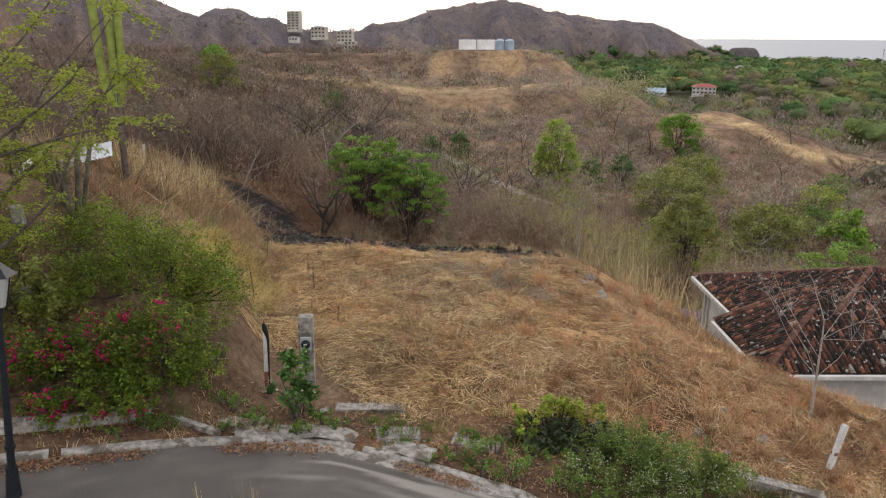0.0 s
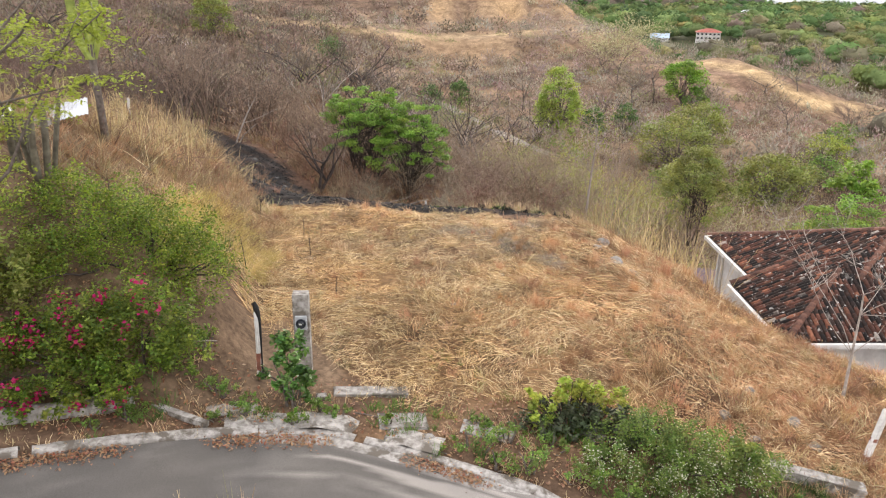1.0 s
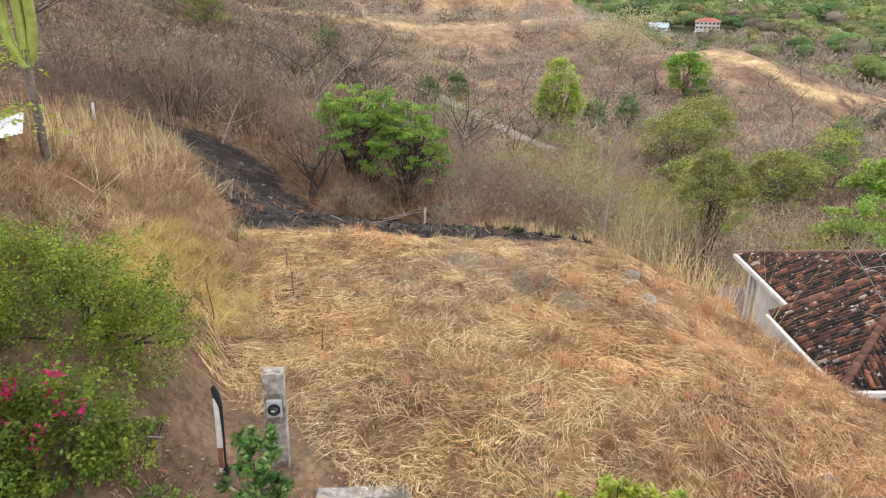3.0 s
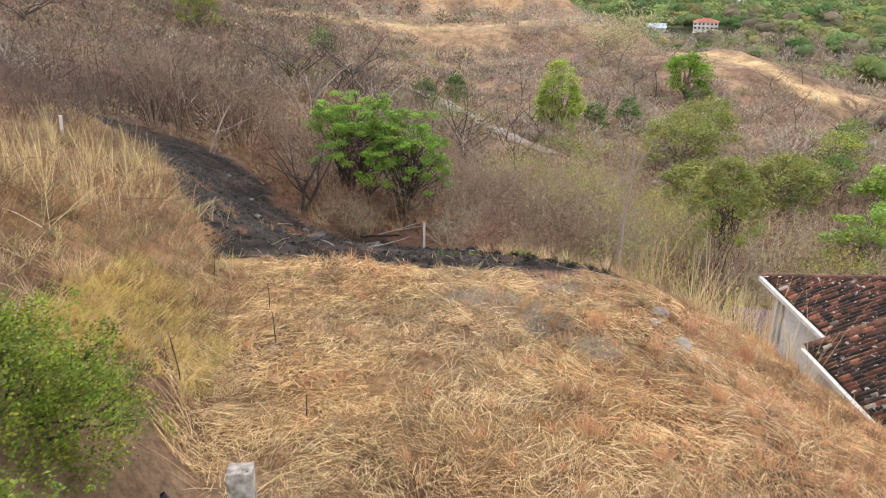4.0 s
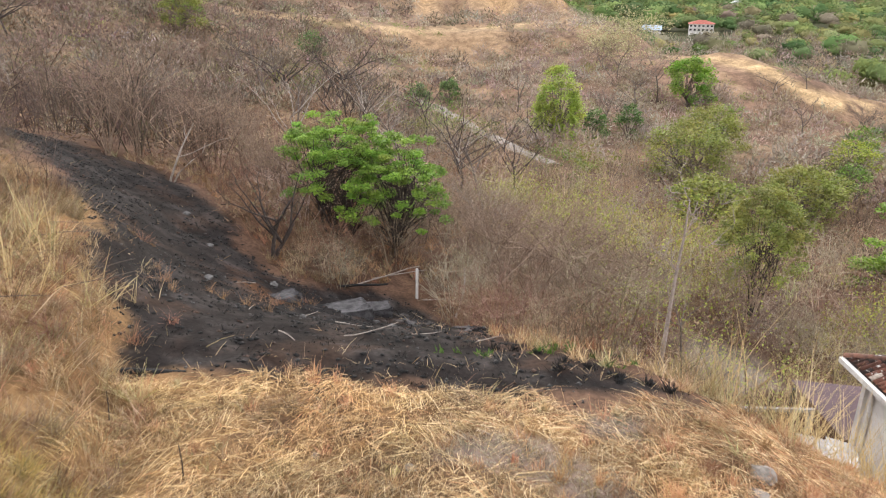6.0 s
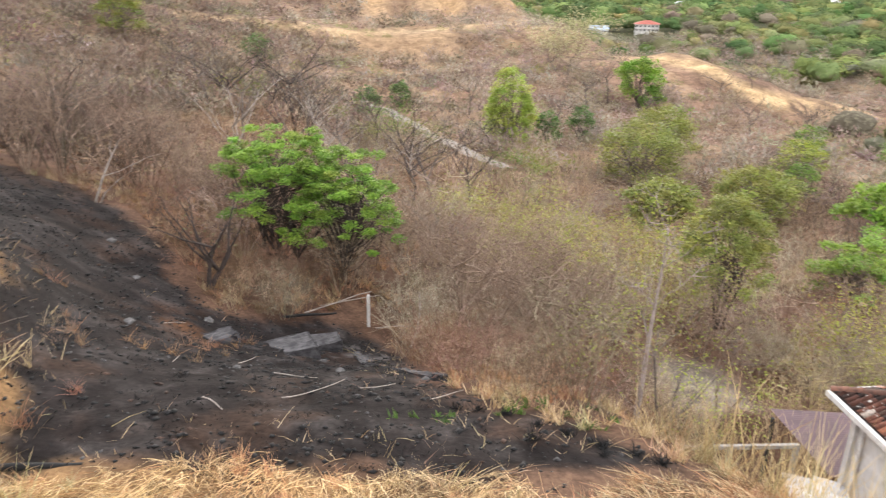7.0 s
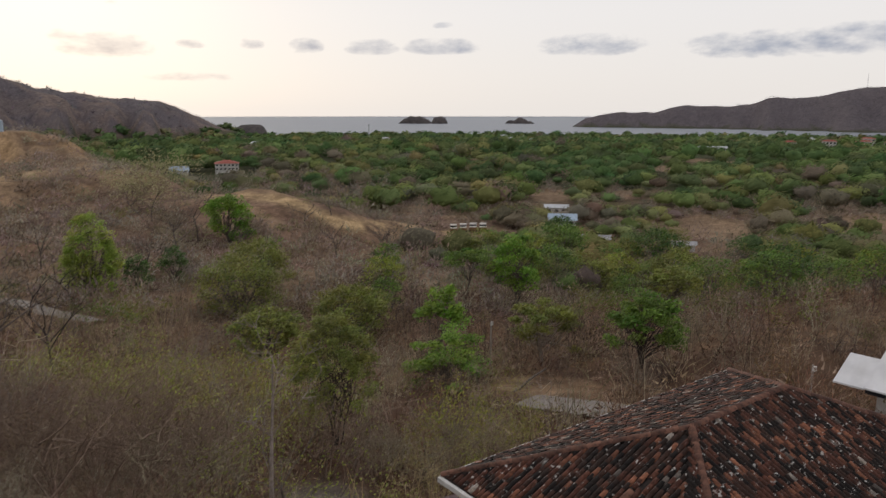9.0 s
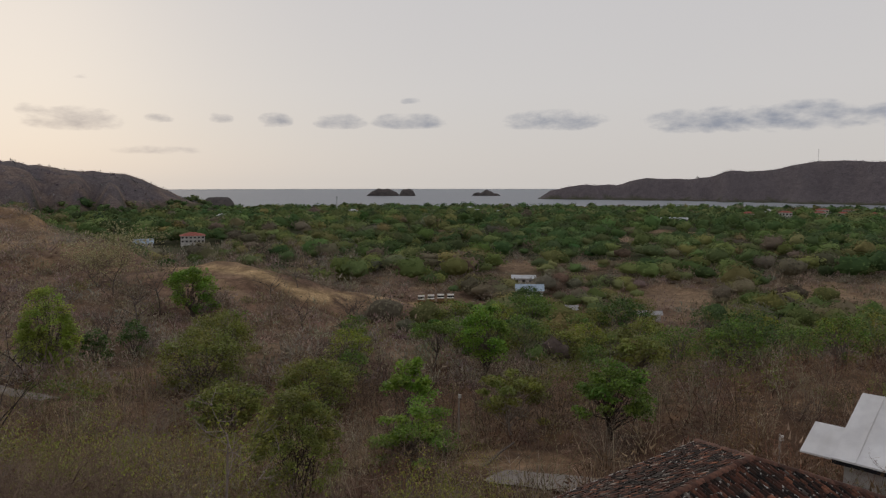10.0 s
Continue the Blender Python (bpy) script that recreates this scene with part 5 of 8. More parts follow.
def mound(cx, cy, rx, ry, z0, z1, n):
    """Leaf places along the shoots of a rounded, uneven bush, with a tone for each shoot."""
    k = max(8, n // 42)
    d = rng.normal(size=(k, 3))
    d /= np.linalg.norm(d, axis=1)[:, None]
    d[:, 2] = np.where((d[:, 2] < -0.25) & (rng.uniform(size=k) < 0.7), -d[:, 2], d[:, 2])
    lump = 1 + 0.25 * np.sin(d[:, 0] * 5 + cx) * np.cos(d[:, 1] * 4.3) + 0.15 * np.sin(d[:, 2] * 7 + d[:, 0] * 6)
    size = np.array([rx, ry, (z1 - z0) / 2])
    tip = d * (rng.uniform(0.45, 1.08, k) ** 0.7 * lump)[:, None] * size
    way = d + rng.normal(size=(k, 3)) * 0.55 + (0, 0, 0.4)
    way /= np.linalg.norm(way, axis=1)[:, None]
    run = rng.uniform(0.14, 0.36, k) * min(1.0, size.min() * 1.6)
    i = rng.integers(0, k, n)
    u = rng.uniform(-1, 0.25, n)
    wide = (0.035 + 0.05 * (0.3 - u)) * min(1.0, size.min() * 1.8)
    p = tip[i] + way[i] * (run[i] * u)[:, None] + rng.normal(size=(n, 3)) * wide[:, None]
    tone = rng.uniform(0.62, 1.38, (k, 1)) * rng.normal(1, 0.07, (k, 3))
    return p + (cx, cy, (z0 + z1) / 2), tone[i]


def bush(name, label, mounds, leaf_mat, leaf, stem=DARK_BARK, stems=14, category="bush", petals=0, petal_mat=None, petal=0.05, clusters=14):
    """A bush as a thing: stems, leaves and, where it blooms, its flowers. mounds: x, y, rx, ry, low, high, leaves."""
    x0, y0 = mounds[0][:2]
    base = np.array([x0, y0, ground_at(x0, y0)])
    root = new(name)
    root.location = base
    made = [mound(*m) for m in mounds]
    pts, tone = np.concatenate([m[0] for m in made]), np.concatenate([m[1] for m in made])
    above = pts[:, 2] > height(pts[:, 0], pts[:, 1]) + 0.03
    pts, tone = pts[above] - base, tone[above]
    wood = []
    for _ in range(stems):
        goal = pts[rng.integers(0, len(pts))]
        foot = np.array([goal[0] * 0.35, goal[1] * 0.35, 0.0])
        foot[2] = ground_at(base[0] + foot[0], base[1] + foot[1]) - base[2] - 0.1
        st = branch_points(foot, goal - foot, np.linalg.norm(goal - foot), 5, 0.15)
        wood.append(tube(st, np.linspace(0.025, 0.006, 6), 4))
    np_part("woody_base", join(wood), stem, root, smooth=True)["kind"] = "stuff"
    np_part("foliage", leaves(pts, leaf), leaf_mat, root, tint=np.repeat(tone, 4, 0))
    if petals:
        outer = pts[np.argsort(pts[:, 1] - 0.8 * pts[:, 2])[:len(pts) // 4]]
        c = outer[rng.integers(0, len(outer), clusters)]
        if clusters < 60:
            for q in c:
                k = petals // clusters
                np_part("flower_cluster", leaves(q + rng.normal(size=(k, 3)) * rng.uniform(0.03, 0.07), petal, 0.8), petal_mat, root)
        else:
            p = c[rng.integers(0, clusters, petals)] + rng.normal(size=(petals, 3)) * 0.055
            np_part("blossom", leaves(p, petal, 0.8), petal_mat, root)["kind"] = "stuff"
    return tagged(root, label, category)


def build_bushes():
    bush("bougainvillea", "bougainvillea with magenta flowers behind the low wall", [(-4.7, 11.0, 0.85, 0.5, 0.25, 1.85, 6500), (-5.75, 10.75, 0.9, 0.5, 0.15, 1.6, 6000), (-4.1, 10.9, 0.45, 0.4, 0.2, 1.2, 1900), (-6.6, 10.35, 0.6, 0.45, 0.2, 1.5, 3000), (-5.2, 10.5, 0.7, 0.35, 0.1, 1.0, 2600), (-5.0, 10.15, 0.55, 0.3, 0.0, 0.65, 1500), (-5.9, 9.95, 0.6, 0.3, 0.05, 0.8, 1600)],
         foliage("bougainvillea_leaves", [(0.08, 0.125, 0.018), (0.16, 0.225, 0.029), (0.30, 0.375, 0.048)], 0.4), 0.06, petals=800, petal_mat=PETAL, petal=0.066, clusters=60)
    bush("green_shrub", "large rounded green shrub on the earth bank", [(-5.2, 12.6, 1.2, 1.0, 0.5, 2.75, 13000), (-4.35, 12.7, 0.75, 0.8, 0.3, 2.1, 7000), (-6.4, 12.6, 0.90, 0.80, 2.05, 3.05, 4500), (-5.9, 11.9, 0.75, 0.60, 1.27, 2.57, 4000), (-6.9, 12.1, 0.80, 0.70, 2.00, 2.95, 3200), (-5.7, 13.2, 0.80, 0.70, 1.48, 2.68, 3600), (-6.4, 11.4, 0.60, 0.50, 1.03, 2.03, 2400)],
         foliage("shrub_leaves", [(0.085, 0.135, 0.016), (0.18, 0.255, 0.028), (0.33, 0.40, 0.045)], 0.4), 0.047, stems=30)
    bush("weedy_bush", "dusty olive weedy bush on the bank", [(-6.9, 11.2, 0.9, 0.7, 0.7, 2.3, 3600), (-7.6, 11.9, 1.0, 0.9, 1.0, 2.9, 3200), (-6.5, 11.7, 0.6, 0.6, 1.0, 2.3, 1800)], LEAF_OLIVE, 0.08)
    bush("leafy_plant", "glossy green plant in front of the meter pedestal", [(-2.48, 10.95, 0.36, 0.32, -0.1, 0.95, 900), (-2.25, 10.85, 0.3, 0.24, -0.2, 0.5, 400)], foliage("glossy_dark_leaves", [(0.06, 0.13, 0.03), (0.10, 0.20, 0.04), (0.17, 0.29, 0.06)], 0.3, 0.35), 0.095, BARK, 10, "plant")
    small = foliage("small_green_leaves", [(0.10, 0.155, 0.03), (0.16, 0.23, 0.045), (0.25, 0.32, 0.07)], 0.4)
    bush("flowering_bush", "low green bush with tiny white flowers by the road", [(2.9, 10.5, 0.75, 0.55, -1.0, -0.15, 4200), (3.65, 10.3, 0.65, 0.55, -1.15, -0.25, 3600), (4.3, 10.0, 0.5, 0.45, -1.2, -0.45, 2200), (2.2, 10.0, 0.55, 0.45, -1.0, -0.35, 2200), (3.2, 9.7, 0.65, 0.45, -1.1, -0.5, 2600), (4.5, 10.3, 0.35, 0.3, -1.2, -0.6, 900)],
         small, 0.045, petals=1500, petal_mat=foliage("white_blossom", [(0.5, 0.5, 0.33), (0.7, 0.69, 0.52)]), petal=0.026, clusters=400)
    bush("grey_green_bush", "dusty bush with yellow-green shoots over dark lower leaves", [(2.0, 11.3, 0.42, 0.3, -0.55, -0.02, 900), (1.45, 11.1, 0.32, 0.3, -0.65, -0.2, 450), (2.5, 11.2, 0.35, 0.3, -0.65, -0.1, 600)], LEAF_LIME, 0.075, DARK_BARK, 40)
    # Lower leaves get a darker grey-green than the yellow-green shoots above.
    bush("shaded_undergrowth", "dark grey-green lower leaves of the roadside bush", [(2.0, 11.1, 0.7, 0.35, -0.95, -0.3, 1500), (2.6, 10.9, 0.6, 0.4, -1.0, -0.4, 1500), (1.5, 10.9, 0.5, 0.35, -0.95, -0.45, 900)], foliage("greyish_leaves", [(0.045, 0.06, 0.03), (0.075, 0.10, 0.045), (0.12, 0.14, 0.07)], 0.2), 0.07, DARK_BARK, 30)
    bush("grey_green_bush", "small olive bush with dark stems on the slope", [(4.4, 10.4, 0.28, 0.25, -1.1, -0.4, 420)], LEAF_OLIVE, 0.07, DARK_BARK, 10)
    for x, y, k in ((-3.6, 10.95, 1.0), (-3.95, 11.6, 0.9), (-1.0, 10.7, 0.6), (0.3, 10.2, 1.2), (1.1, 9.9, 1.2), (1.9, 9.7, 1.0), (-2.0, 10.85, 0.8), (-3.2, 10.75, 0.8), (0.8, 10.6, 1.0), (1.5, 10.5, 0.9), (2.4, 9.3, 1.1), (3.1, 9.0, 1.2), (4.2, 9.3, 1.0), (5.0, 9.6, 0.9), (3.6, 8.4, 1.2), (2.8, 8.2, 1.0), (0.6, 9.9, 0.9), (-3.0, 10.5, 0.8), (-2.3, 10.45, 0.7), (-1.7, 10.75, 0.7), (-3.4, 10.35, 0.7), (-4.6, 10.15, 0.9), (-5.1, 9.9, 0.6), (1.4, 10.9, 0.8), (0.5, 10.9, 0.7), (3.3, 10.9, 0.8), (4.9, 10.5, 0.8)):
        z = ground_at(x, y)
        bush("weed_clump", "clump of fresh green weeds beside the kerb", [(x, y, 0.32 * k, 0.22 * k, z - 0.1, z + 0.34 * k, int(520 * k))], LEAF_MID, 0.042, BARK, 6, "weeds")


build_bushes()


def build_overhanging_tree():
    """The feathery tree at the roadside whose twigs hang into the first seconds."""
    root = new("feathery_tree")
    bx, by = -8.0, 10.3
    base = np.array([bx, by, ground_at(bx, by)])
    root.location = base
    wood = []
    trunk = branch_points((0, 0, -0.3), (0.12, 0, 1), 3.6, 6, 0.06)
    wood.append(tube(trunk, np.linspace(0.16, 0.10, 7), 7))
    pts = []
    for i in range(22):
        at = trunk[rng.integers(3, 7)]
        goal = np.array([0.2 + 4.1 * rng.uniform() ** 1.5, rng.uniform(-0.9, 0.6), 0.0])
        goal[2] = 5.9 - base[2] + rng.uniform(-2.3 + 0.3 * goal[0], 1.3) - 0.10 * (goal[0] - 2) ** 2
        limb = branch_points(at, goal - at + (0, 0, 0.8), np.linalg.norm(goal - at), 7, 0.10)
        limb += np.linspace(0, 1, 8)[:, None] * (goal - limb[-1])
        wood.append(tube(limb, np.linspace(0.04, 0.007, 8), 5))
        for _ in range(8):
            q = limb[rng.integers(3, 8)]
            d = rng.normal(size=3) * (1, 1, 0.5)
            tw = branch_points(q, d, rng.uniform(0.3, 0.8), 4, 0.2, -0.12)
            wood.append(tube(tw, np.linspace(0.008, 0.003, 5), 3))
            for j in range(1, 5):
                for _ in range(3):
                    way = rng.normal(size=3) * (1, 1, 0.3) + (0, 0, -0.35)
                    way /= np.linalg.norm(way)
                    t = np.linspace(0.02, rng.uniform(0.18, 0.34), 12)[:, None]
                    pts.append(tw[j] + way * t + rng.normal(size=(12, 3)) * (0.03, 0.03, 0.012) - (0, 0, 0.5) * t * t)
    np_part("trunk", join(wood), BARK, root, smooth=True)
    np_part("crown", leaves(np.concatenate(pts), 0.06, 0.5, up=0.9), foliage("feathery_lime_leaves", [(0.26, 0.33, 0.035), (0.38, 0.46, 0.06), (0.48, 0.54, 0.10)], 0.5), root)
    tagged(root, "feathery lime-green tree overhanging the bank", "tree")


build_overhanging_tree()


# ---- dry grass ----
KERB_LINE = [(-12.0, 7.0), (-9.0, 7.75), (-7.5, 8.3), (-6.1, 8.85), (-5.3, 9.2), (-4.45, 9.55), (-3.6, 9.85), (-2.66, 10.1), (-1.7, 10.2), (-0.74, 9.97), (0.14, 9.72), (1.1, 9.4), (2.0, 8.7), (2.9, 7.7), (3.8, 6.3)]


def lay_straw():
    """Cut straw lying on the lot, russet and grey tufts, and tall pale grass along the edges."""
    def on_lot(n, x0, x1, y0, y1):
        x, y = rng.uniform(x0, x1, n), rng.uniform(y0, y1, n)
        return x, y, inside(x, y, CUT_LOT)
    x, y, d = on_lot(125000, -6.5, 9, 9.6, 24)
    k = (d + fbm(x, y, 2, 71) * 0.6 > -0.05) & (rng.uniform(size=len(x)) > 0.86 * grey_patch(x, y)) & (fbm(x / 1.3, y / 1.3, 3, 73) > -0.5)
    x, y = x[k], y[k]
    cell = lattice(np.floor(x / 0.8 + fbm(x, y, 2, 91) * 1.2), np.floor(y / 0.6 + fbm(x, y, 2, 92) * 1.2), 5)
    heap = cell * 6.28 + rng.normal(size=len(x)) * 0.7
    ln = rng.uniform(0.09, 0.40, len(x)) * np.where(rng.uniform(size=len(x)) < 0.14, 1.9, 1.0) * (0.55 + 0.45 * S(y, 11.8, 13.8))
    dx, dy = np.cos(heap) * ln, np.sin(heap) * ln
    z = height(x, y) + rng.uniform(0.005, 0.10, len(x))
    z2 = height(x + dx, y + dy) + rng.uniform(0.005, 0.13, len(x))
    red = rng.uniform(size=len(x)) < 0.06 + 0.32 * S(x + fbm(x, y, 2, 97) * 1.5, 0.0, 5)
    for s, mat, word in ((~red, STRAW, "cut yellow straw strewn over the lot"), (red, STRAW_RED, "cut russet straw strewn over the lot")):
        geo = blades(np.stack([x, y, z], 1)[s], np.stack([x + dx, y + dy, z2], 1)[s], rng.uniform(0.0035, 0.0088, s.sum()), 0.10)
        tone = 1.02 + 0.7 * fbm(x[s] / 0.9, y[s] / 0.9, 3, 93) + rng.normal(size=s.sum()) * 0.33 + 0.3 * (cell[s] - 0.5)
        warm = fbm(x[s] / 2.2, y[s] / 2.2, 2, 95)
        hue = np.stack([1 + 0 * warm, 1 - 0.22 * np.clip(warm, 0, 1), 0.92 - 0.3 * np.clip(warm, -0.2, 1)], 1)
        tint = np.clip(tone, 0.2, 1.6)[:, None] * hue
        tagged(np_part("straw_litter", geo, mat, tint=np.repeat(tint, 6, 0)), word, "straw", kind="stuff")

    def tufts(name, label, mat, x, y, per, hgt, fan, width, tint=1.0):
        n = len(x) * per
        cx, cy = np.repeat(x, per), np.repeat(y, per)
        k = np.repeat(rng.uniform(0.6, 1.25, len(x)), per)
        rx, ry = cx + rng.normal(size=n) * 0.05 * k, cy + rng.normal(size=n) * 0.05 * k
        a, ln = rng.uniform(0, 6.28, n), rng.uniform(0.5, 1.0, n) * hgt * k
        out = rng.uniform(0.05, 1.0, n) * fan * ln
        root = np.stack([rx, ry, height(rx, ry) - 0.02], 1)
        tip = root + np.stack([np.cos(a) * out, np.sin(a) * out, ln * rng.uniform(0.45, 1.0, n)], 1)
        patch = np.clip(1 + 0.9 * fbm(x / 1.6, y / 1.6, 3, 99), 0.5, 1.5)[:, None]
        tone = np.repeat(patch * rng.uniform(0.6, 1.4, (len(x), 1)) * rng.normal(1, 0.06, (len(x), 3)), per, 0) * rng.uniform(0.75, 1.2, (n, 1)) * tint
        tone = np.clip(tone, 0.25, 1.2)
        tagged(np_part(name, blades(root, tip, rng.uniform(0.6, 1.2, n) * width, 0.12), mat, tint=np.repeat(tone, 6, 0)), label, "grass", kind="stuff")
    x, y, d = on_lot(760, -5, 9.2, 11.2, 23.5)
    s = (d > 0) & (rng.uniform(size=len(x)) < 0.25 + 0.75 * S(x, 1.5, 5))
    tufts("russet_tufts", "russet grass tufts regrowing on the lot", STRAW_RED, x[s], y[s], 46, 0.36, 0.6, 0.008)
    s = (d > 0) & ~s
    tufts("straw_tufts", "yellow grass stubble tufts on the lot", STRAW, x[s], y[s], 36, 0.30, 0.8, 0.008)
    # the slope beside the house
    x, y = rng.uniform(4.8, 9.2, 900), rng.uniform(9.5, 21, 900)
    s = rng.uniform(size=900) < 0.6
    tufts("slope_grass", "matted russet grass on the slope above the house", STRAW_RED, x[s], y[s], 28, 0.27, 1.0, 0.008)
    tufts("slope_grass", "matted yellow grass on the slope above the house", STRAW, x[~s], y[~s], 28, 0.32, 1.1, 0.008)
    # the bank on the other side
    x, y = rng.uniform(-13, -4.4, 2600), rng.uniform(13.2, 30, 2600)
    d = np.interp(y, [8, 12, 20, 24, 34], [-4.0, -3.2, -4.9, -6.4, -9]) - x
    s = (d > -0.4) & (inside(x, y, BURNT) < -0.1)
    x, y = x[s], y[s]
    s = rng.uniform(size=len(x)) < 0.35 + 0.5 * fbm(x / 1.8, y / 1.8, 2, 96)
    tufts("bank_grass", "dense golden dry grass on the bank", STRAW, x[~s], y[~s], 32, 0.48, 1.2, 0.008, 0.62)
    tufts("bank_grass", "russet dry grass on the bank", STRAW_RED, x[s], y[s], 30, 0.42, 1.2, 0.008, 0.62)
    x, y = rng.uniform(-5.7, -3.9, 420), rng.uniform(13.4, 17.8, 420)
    s = fbm(x / 0.8, y / 0.8, 2, 94) + 0.5 * S(-4.2 - x, 0, 0.6) > 0.12
    tufts("yellow_green_grass", "soft yellow-green grass at the foot of the bank", foliage("yellow_green_grass", [(0.52, 0.40, 0.12), (0.68, 0.54, 0.19), (0.80, 0.61, 0.28)], 0.3), x[s], y[s], 44, 0.34, 1.5, 0.006, 1.0)
    x, y = rng.uniform(-26, -10, 420), rng.uniform(18, 38, 420)
    s = (inside(x, y, BURNT) < -0.2) & (x + 10 < (30 - y) * 0.9 + 4)
    tufts("bank_top_grass", "dull dry grass on the level above the bank", STRAW, x[s], y[s], 26, 0.55, 1.2, 0.010, 0.5)
    s &= rng.uniform(size=len(x)) < 0.4
    scrub("bank_top_brush", "leafless brown brush on the level above the bank", [bare_shrub(9, 5, 5, 1.9, 2.2, 0.010, True) for _ in range(3)], TWIG_DARK, x[s], y[s], (0.6, 1.3), (0.7, 1.1), (0.7, 1.3))
    x, y = rng.uniform(-9.5, -5.8, 46), rng.uniform(16.5, 25, 46)
    tufts("dry_canes", "arching pale dry canes on the bank", STRAW_PALE, x, y, 7, 1.0, 1.5, 0.016, 0.8)
    x, y = rng.uniform(-0.8, 3.2, 1500), rng.uniform(16.3, 20, 1500)
    s = grey_patch(x, y) > 0.5
    tufts("grey_litter", "grey dead twigs and weeds lying on the lot", TWIG_GREY, x[s], y[s], 9, 0.22, 2.2, 0.007)
    g = [bare_shrub(9, 5, 4, 1.6, 2.2, 0.009, True) for _ in range(3)]
    x = np.array([-6.6, -7.6, -8.6, -9.4, -7.0, -8.0, -6.2, -9.8, -8.8, -7.3, -10.4, -6.4, -7.2, -8.2, -6.9, -7.8, -9.0, -6.0])
    y = np.array([18.4, 20.4, 22.0, 24.0, 22.6, 18.0, 20.6, 21.0, 19.4, 16.6, 25.6, 19.4, 21.4, 23.2, 17.4, 19.2, 22.6, 21.6])
    scrub("bank_tangle", "tangled russet dead stems on the bank", g, TWIG_RUST, x, y, (0.5, 0.95), (0.6, 0.9), (0.6, 1.0))
    x, y = rng.uniform(-11.5, -6.0, 30), rng.uniform(17.5, 27, 30)
    scrub("bank_tangle", "tangled brown dead stems on the bank", g, TWIG_BROWN, x, y, (0.35, 0.75), (0.5, 0.8), (0.5, 0.9))
    x, y = rng.uniform(-11, -7.2, 70), rng.uniform(17, 25, 70)
    tufts("tall_bank_grass", "tall pale dry stalks on top of the bank", STRAW_PALE, x, y, 14, 1.5, 0.35, 0.012)
    # russet tufts on the sunnier half of the lot
    x, y = rng.uniform(0.6, 6.0, 1100), rng.uniform(12.4, 21.5, 1100)
    s = (inside(x, y, BURNT) < -0.4) & (fbm(x / 1.1, y / 1.1, 3, 91) + 0.09 * (x - 3.0) > 0.02) & (grey_patch(x, y) < 0.4)
    tufts("russet_tufts", "short russet tufts among the cut straw", STRAW_RED, x[s], y[s], 13, 0.20, 0.8, 0.008)
    # tall grass at the lot's edge
    x = rng.uniform(4.0, 7.4, 64)
    y = np.interp(x, [4.0, 6, 7.4], [22.4, 21.0, 19.6]) + rng.normal(size=64) * 0.6
    tufts("tall_edge_grass", "tall pale grass along the edge of the lot", STRAW_PALE, x, y, 12, 2.0, 0.6, 0.010)
    x, y = rng.uniform(0.9, 9.5, 900), rng.uniform(20.6, 30, 900)
    s = (inside(x, y, BURNT) < -0.05) & (inside(x, y, CUT_LOT) < 0.1)
    x, y = x[s], y[s]
    s = y < 24.0 + rng.normal(size=len(x)) * 0.6
    tufts("edge_grass", "yellow grass on the slope behind the lot", STRAW, x[s], y[s], 24, 0.42, 0.9, 0.009)
    tufts("edge_grass", "russet grass at the foot of the thicket", STRAW_RED, x[~s], y[~s], 24, 0.36, 0.9, 0.009)
    x, y = scatter(760, 15, 33, -32, 26)
    tufts("understorey_grass", "dry russet grass among the thicket", STRAW_RED, x, y, 24, 0.6, 0.8, 0.009, 0.7)
    # green fringe, dead stalks and litter by the kerb
    x, y = rng.uniform(-6.5, 6.0, 520), rng.uniform(9.3, 11.4, 520)
    s = y > np.interp(x, [k[0] for k in KERB_LINE], [k[1] for k in KERB_LINE]) + 0.1
    x, y = x[s], y[s]
    s = fbm(x / 0.9, y / 0.9, 2, 77) > 0.02
    tufts("kerb_grass", "green grass along the broken kerb", GRASS, x[s], y[s], 26, 0.26, 0.7, 0.009)
    tufts("kerb_grass", "yellowish grass on the verge", STRAW, x[~s], y[~s], 10, 0.2, 0.9, 0.008)
    tufts("roadside_stalks", "pale dry seed stalks at the roadside", STRAW_PALE, np.array([-2.62, -2.5, -3.1]), np.array([8.25, 8.3, 8.0]), 9, 1.3, 0.22, 0.012)
    x, y, d = on_lot(70, 1.0, 8.8, 10.5, 20.5)
    s = d > 0.2
    tufts("russet_clumps", "dense round russet grass clumps on the slope", STRAW_RED, x[s], y[s], 110, 0.42, 0.55, 0.007, 0.82)
    x, y = rng.uniform(-0.5, 5.2, 90), rng.uniform(10.9, 13.4, 90)
    s = fbm(x / 0.9, y / 0.9, 2, 76) > 0.0
    tufts("green_stubble", "small yellow-green tufts regrowing at the lot's front", foliage("yellowish_green_grass", [(0.20, 0.22, 0.05), (0.30, 0.31, 0.08), (0.40, 0.38, 0.12)], 0.3), x[s], y[s], 30, 0.2, 0.9, 0.006)
    # coarse yellow heaps that stand out of the litter
    x, y, d = on_lot(90, -5, 9, 11.4, 20.5)
    s = d > 0.1
    tufts("straw_heaps", "loose heaps of long yellow straw", STRAW, x[s], y[s], 22, 0.4, 1.3, 0.008)
    # burnt stubble on the ash
    x, y = rng.uniform(-24, 4, 6000), rng.uniform(20.5, 46, 6000)
    s = inside(x, y, BURNT) > 0.1
    tufts("burnt_stubble", "charred grass stubs on the ash", CHAR, x[s], y[s], 7, 0.09, 1.4, 0.016)
    s &= rng.uniform(size=len(x)) < 0.045
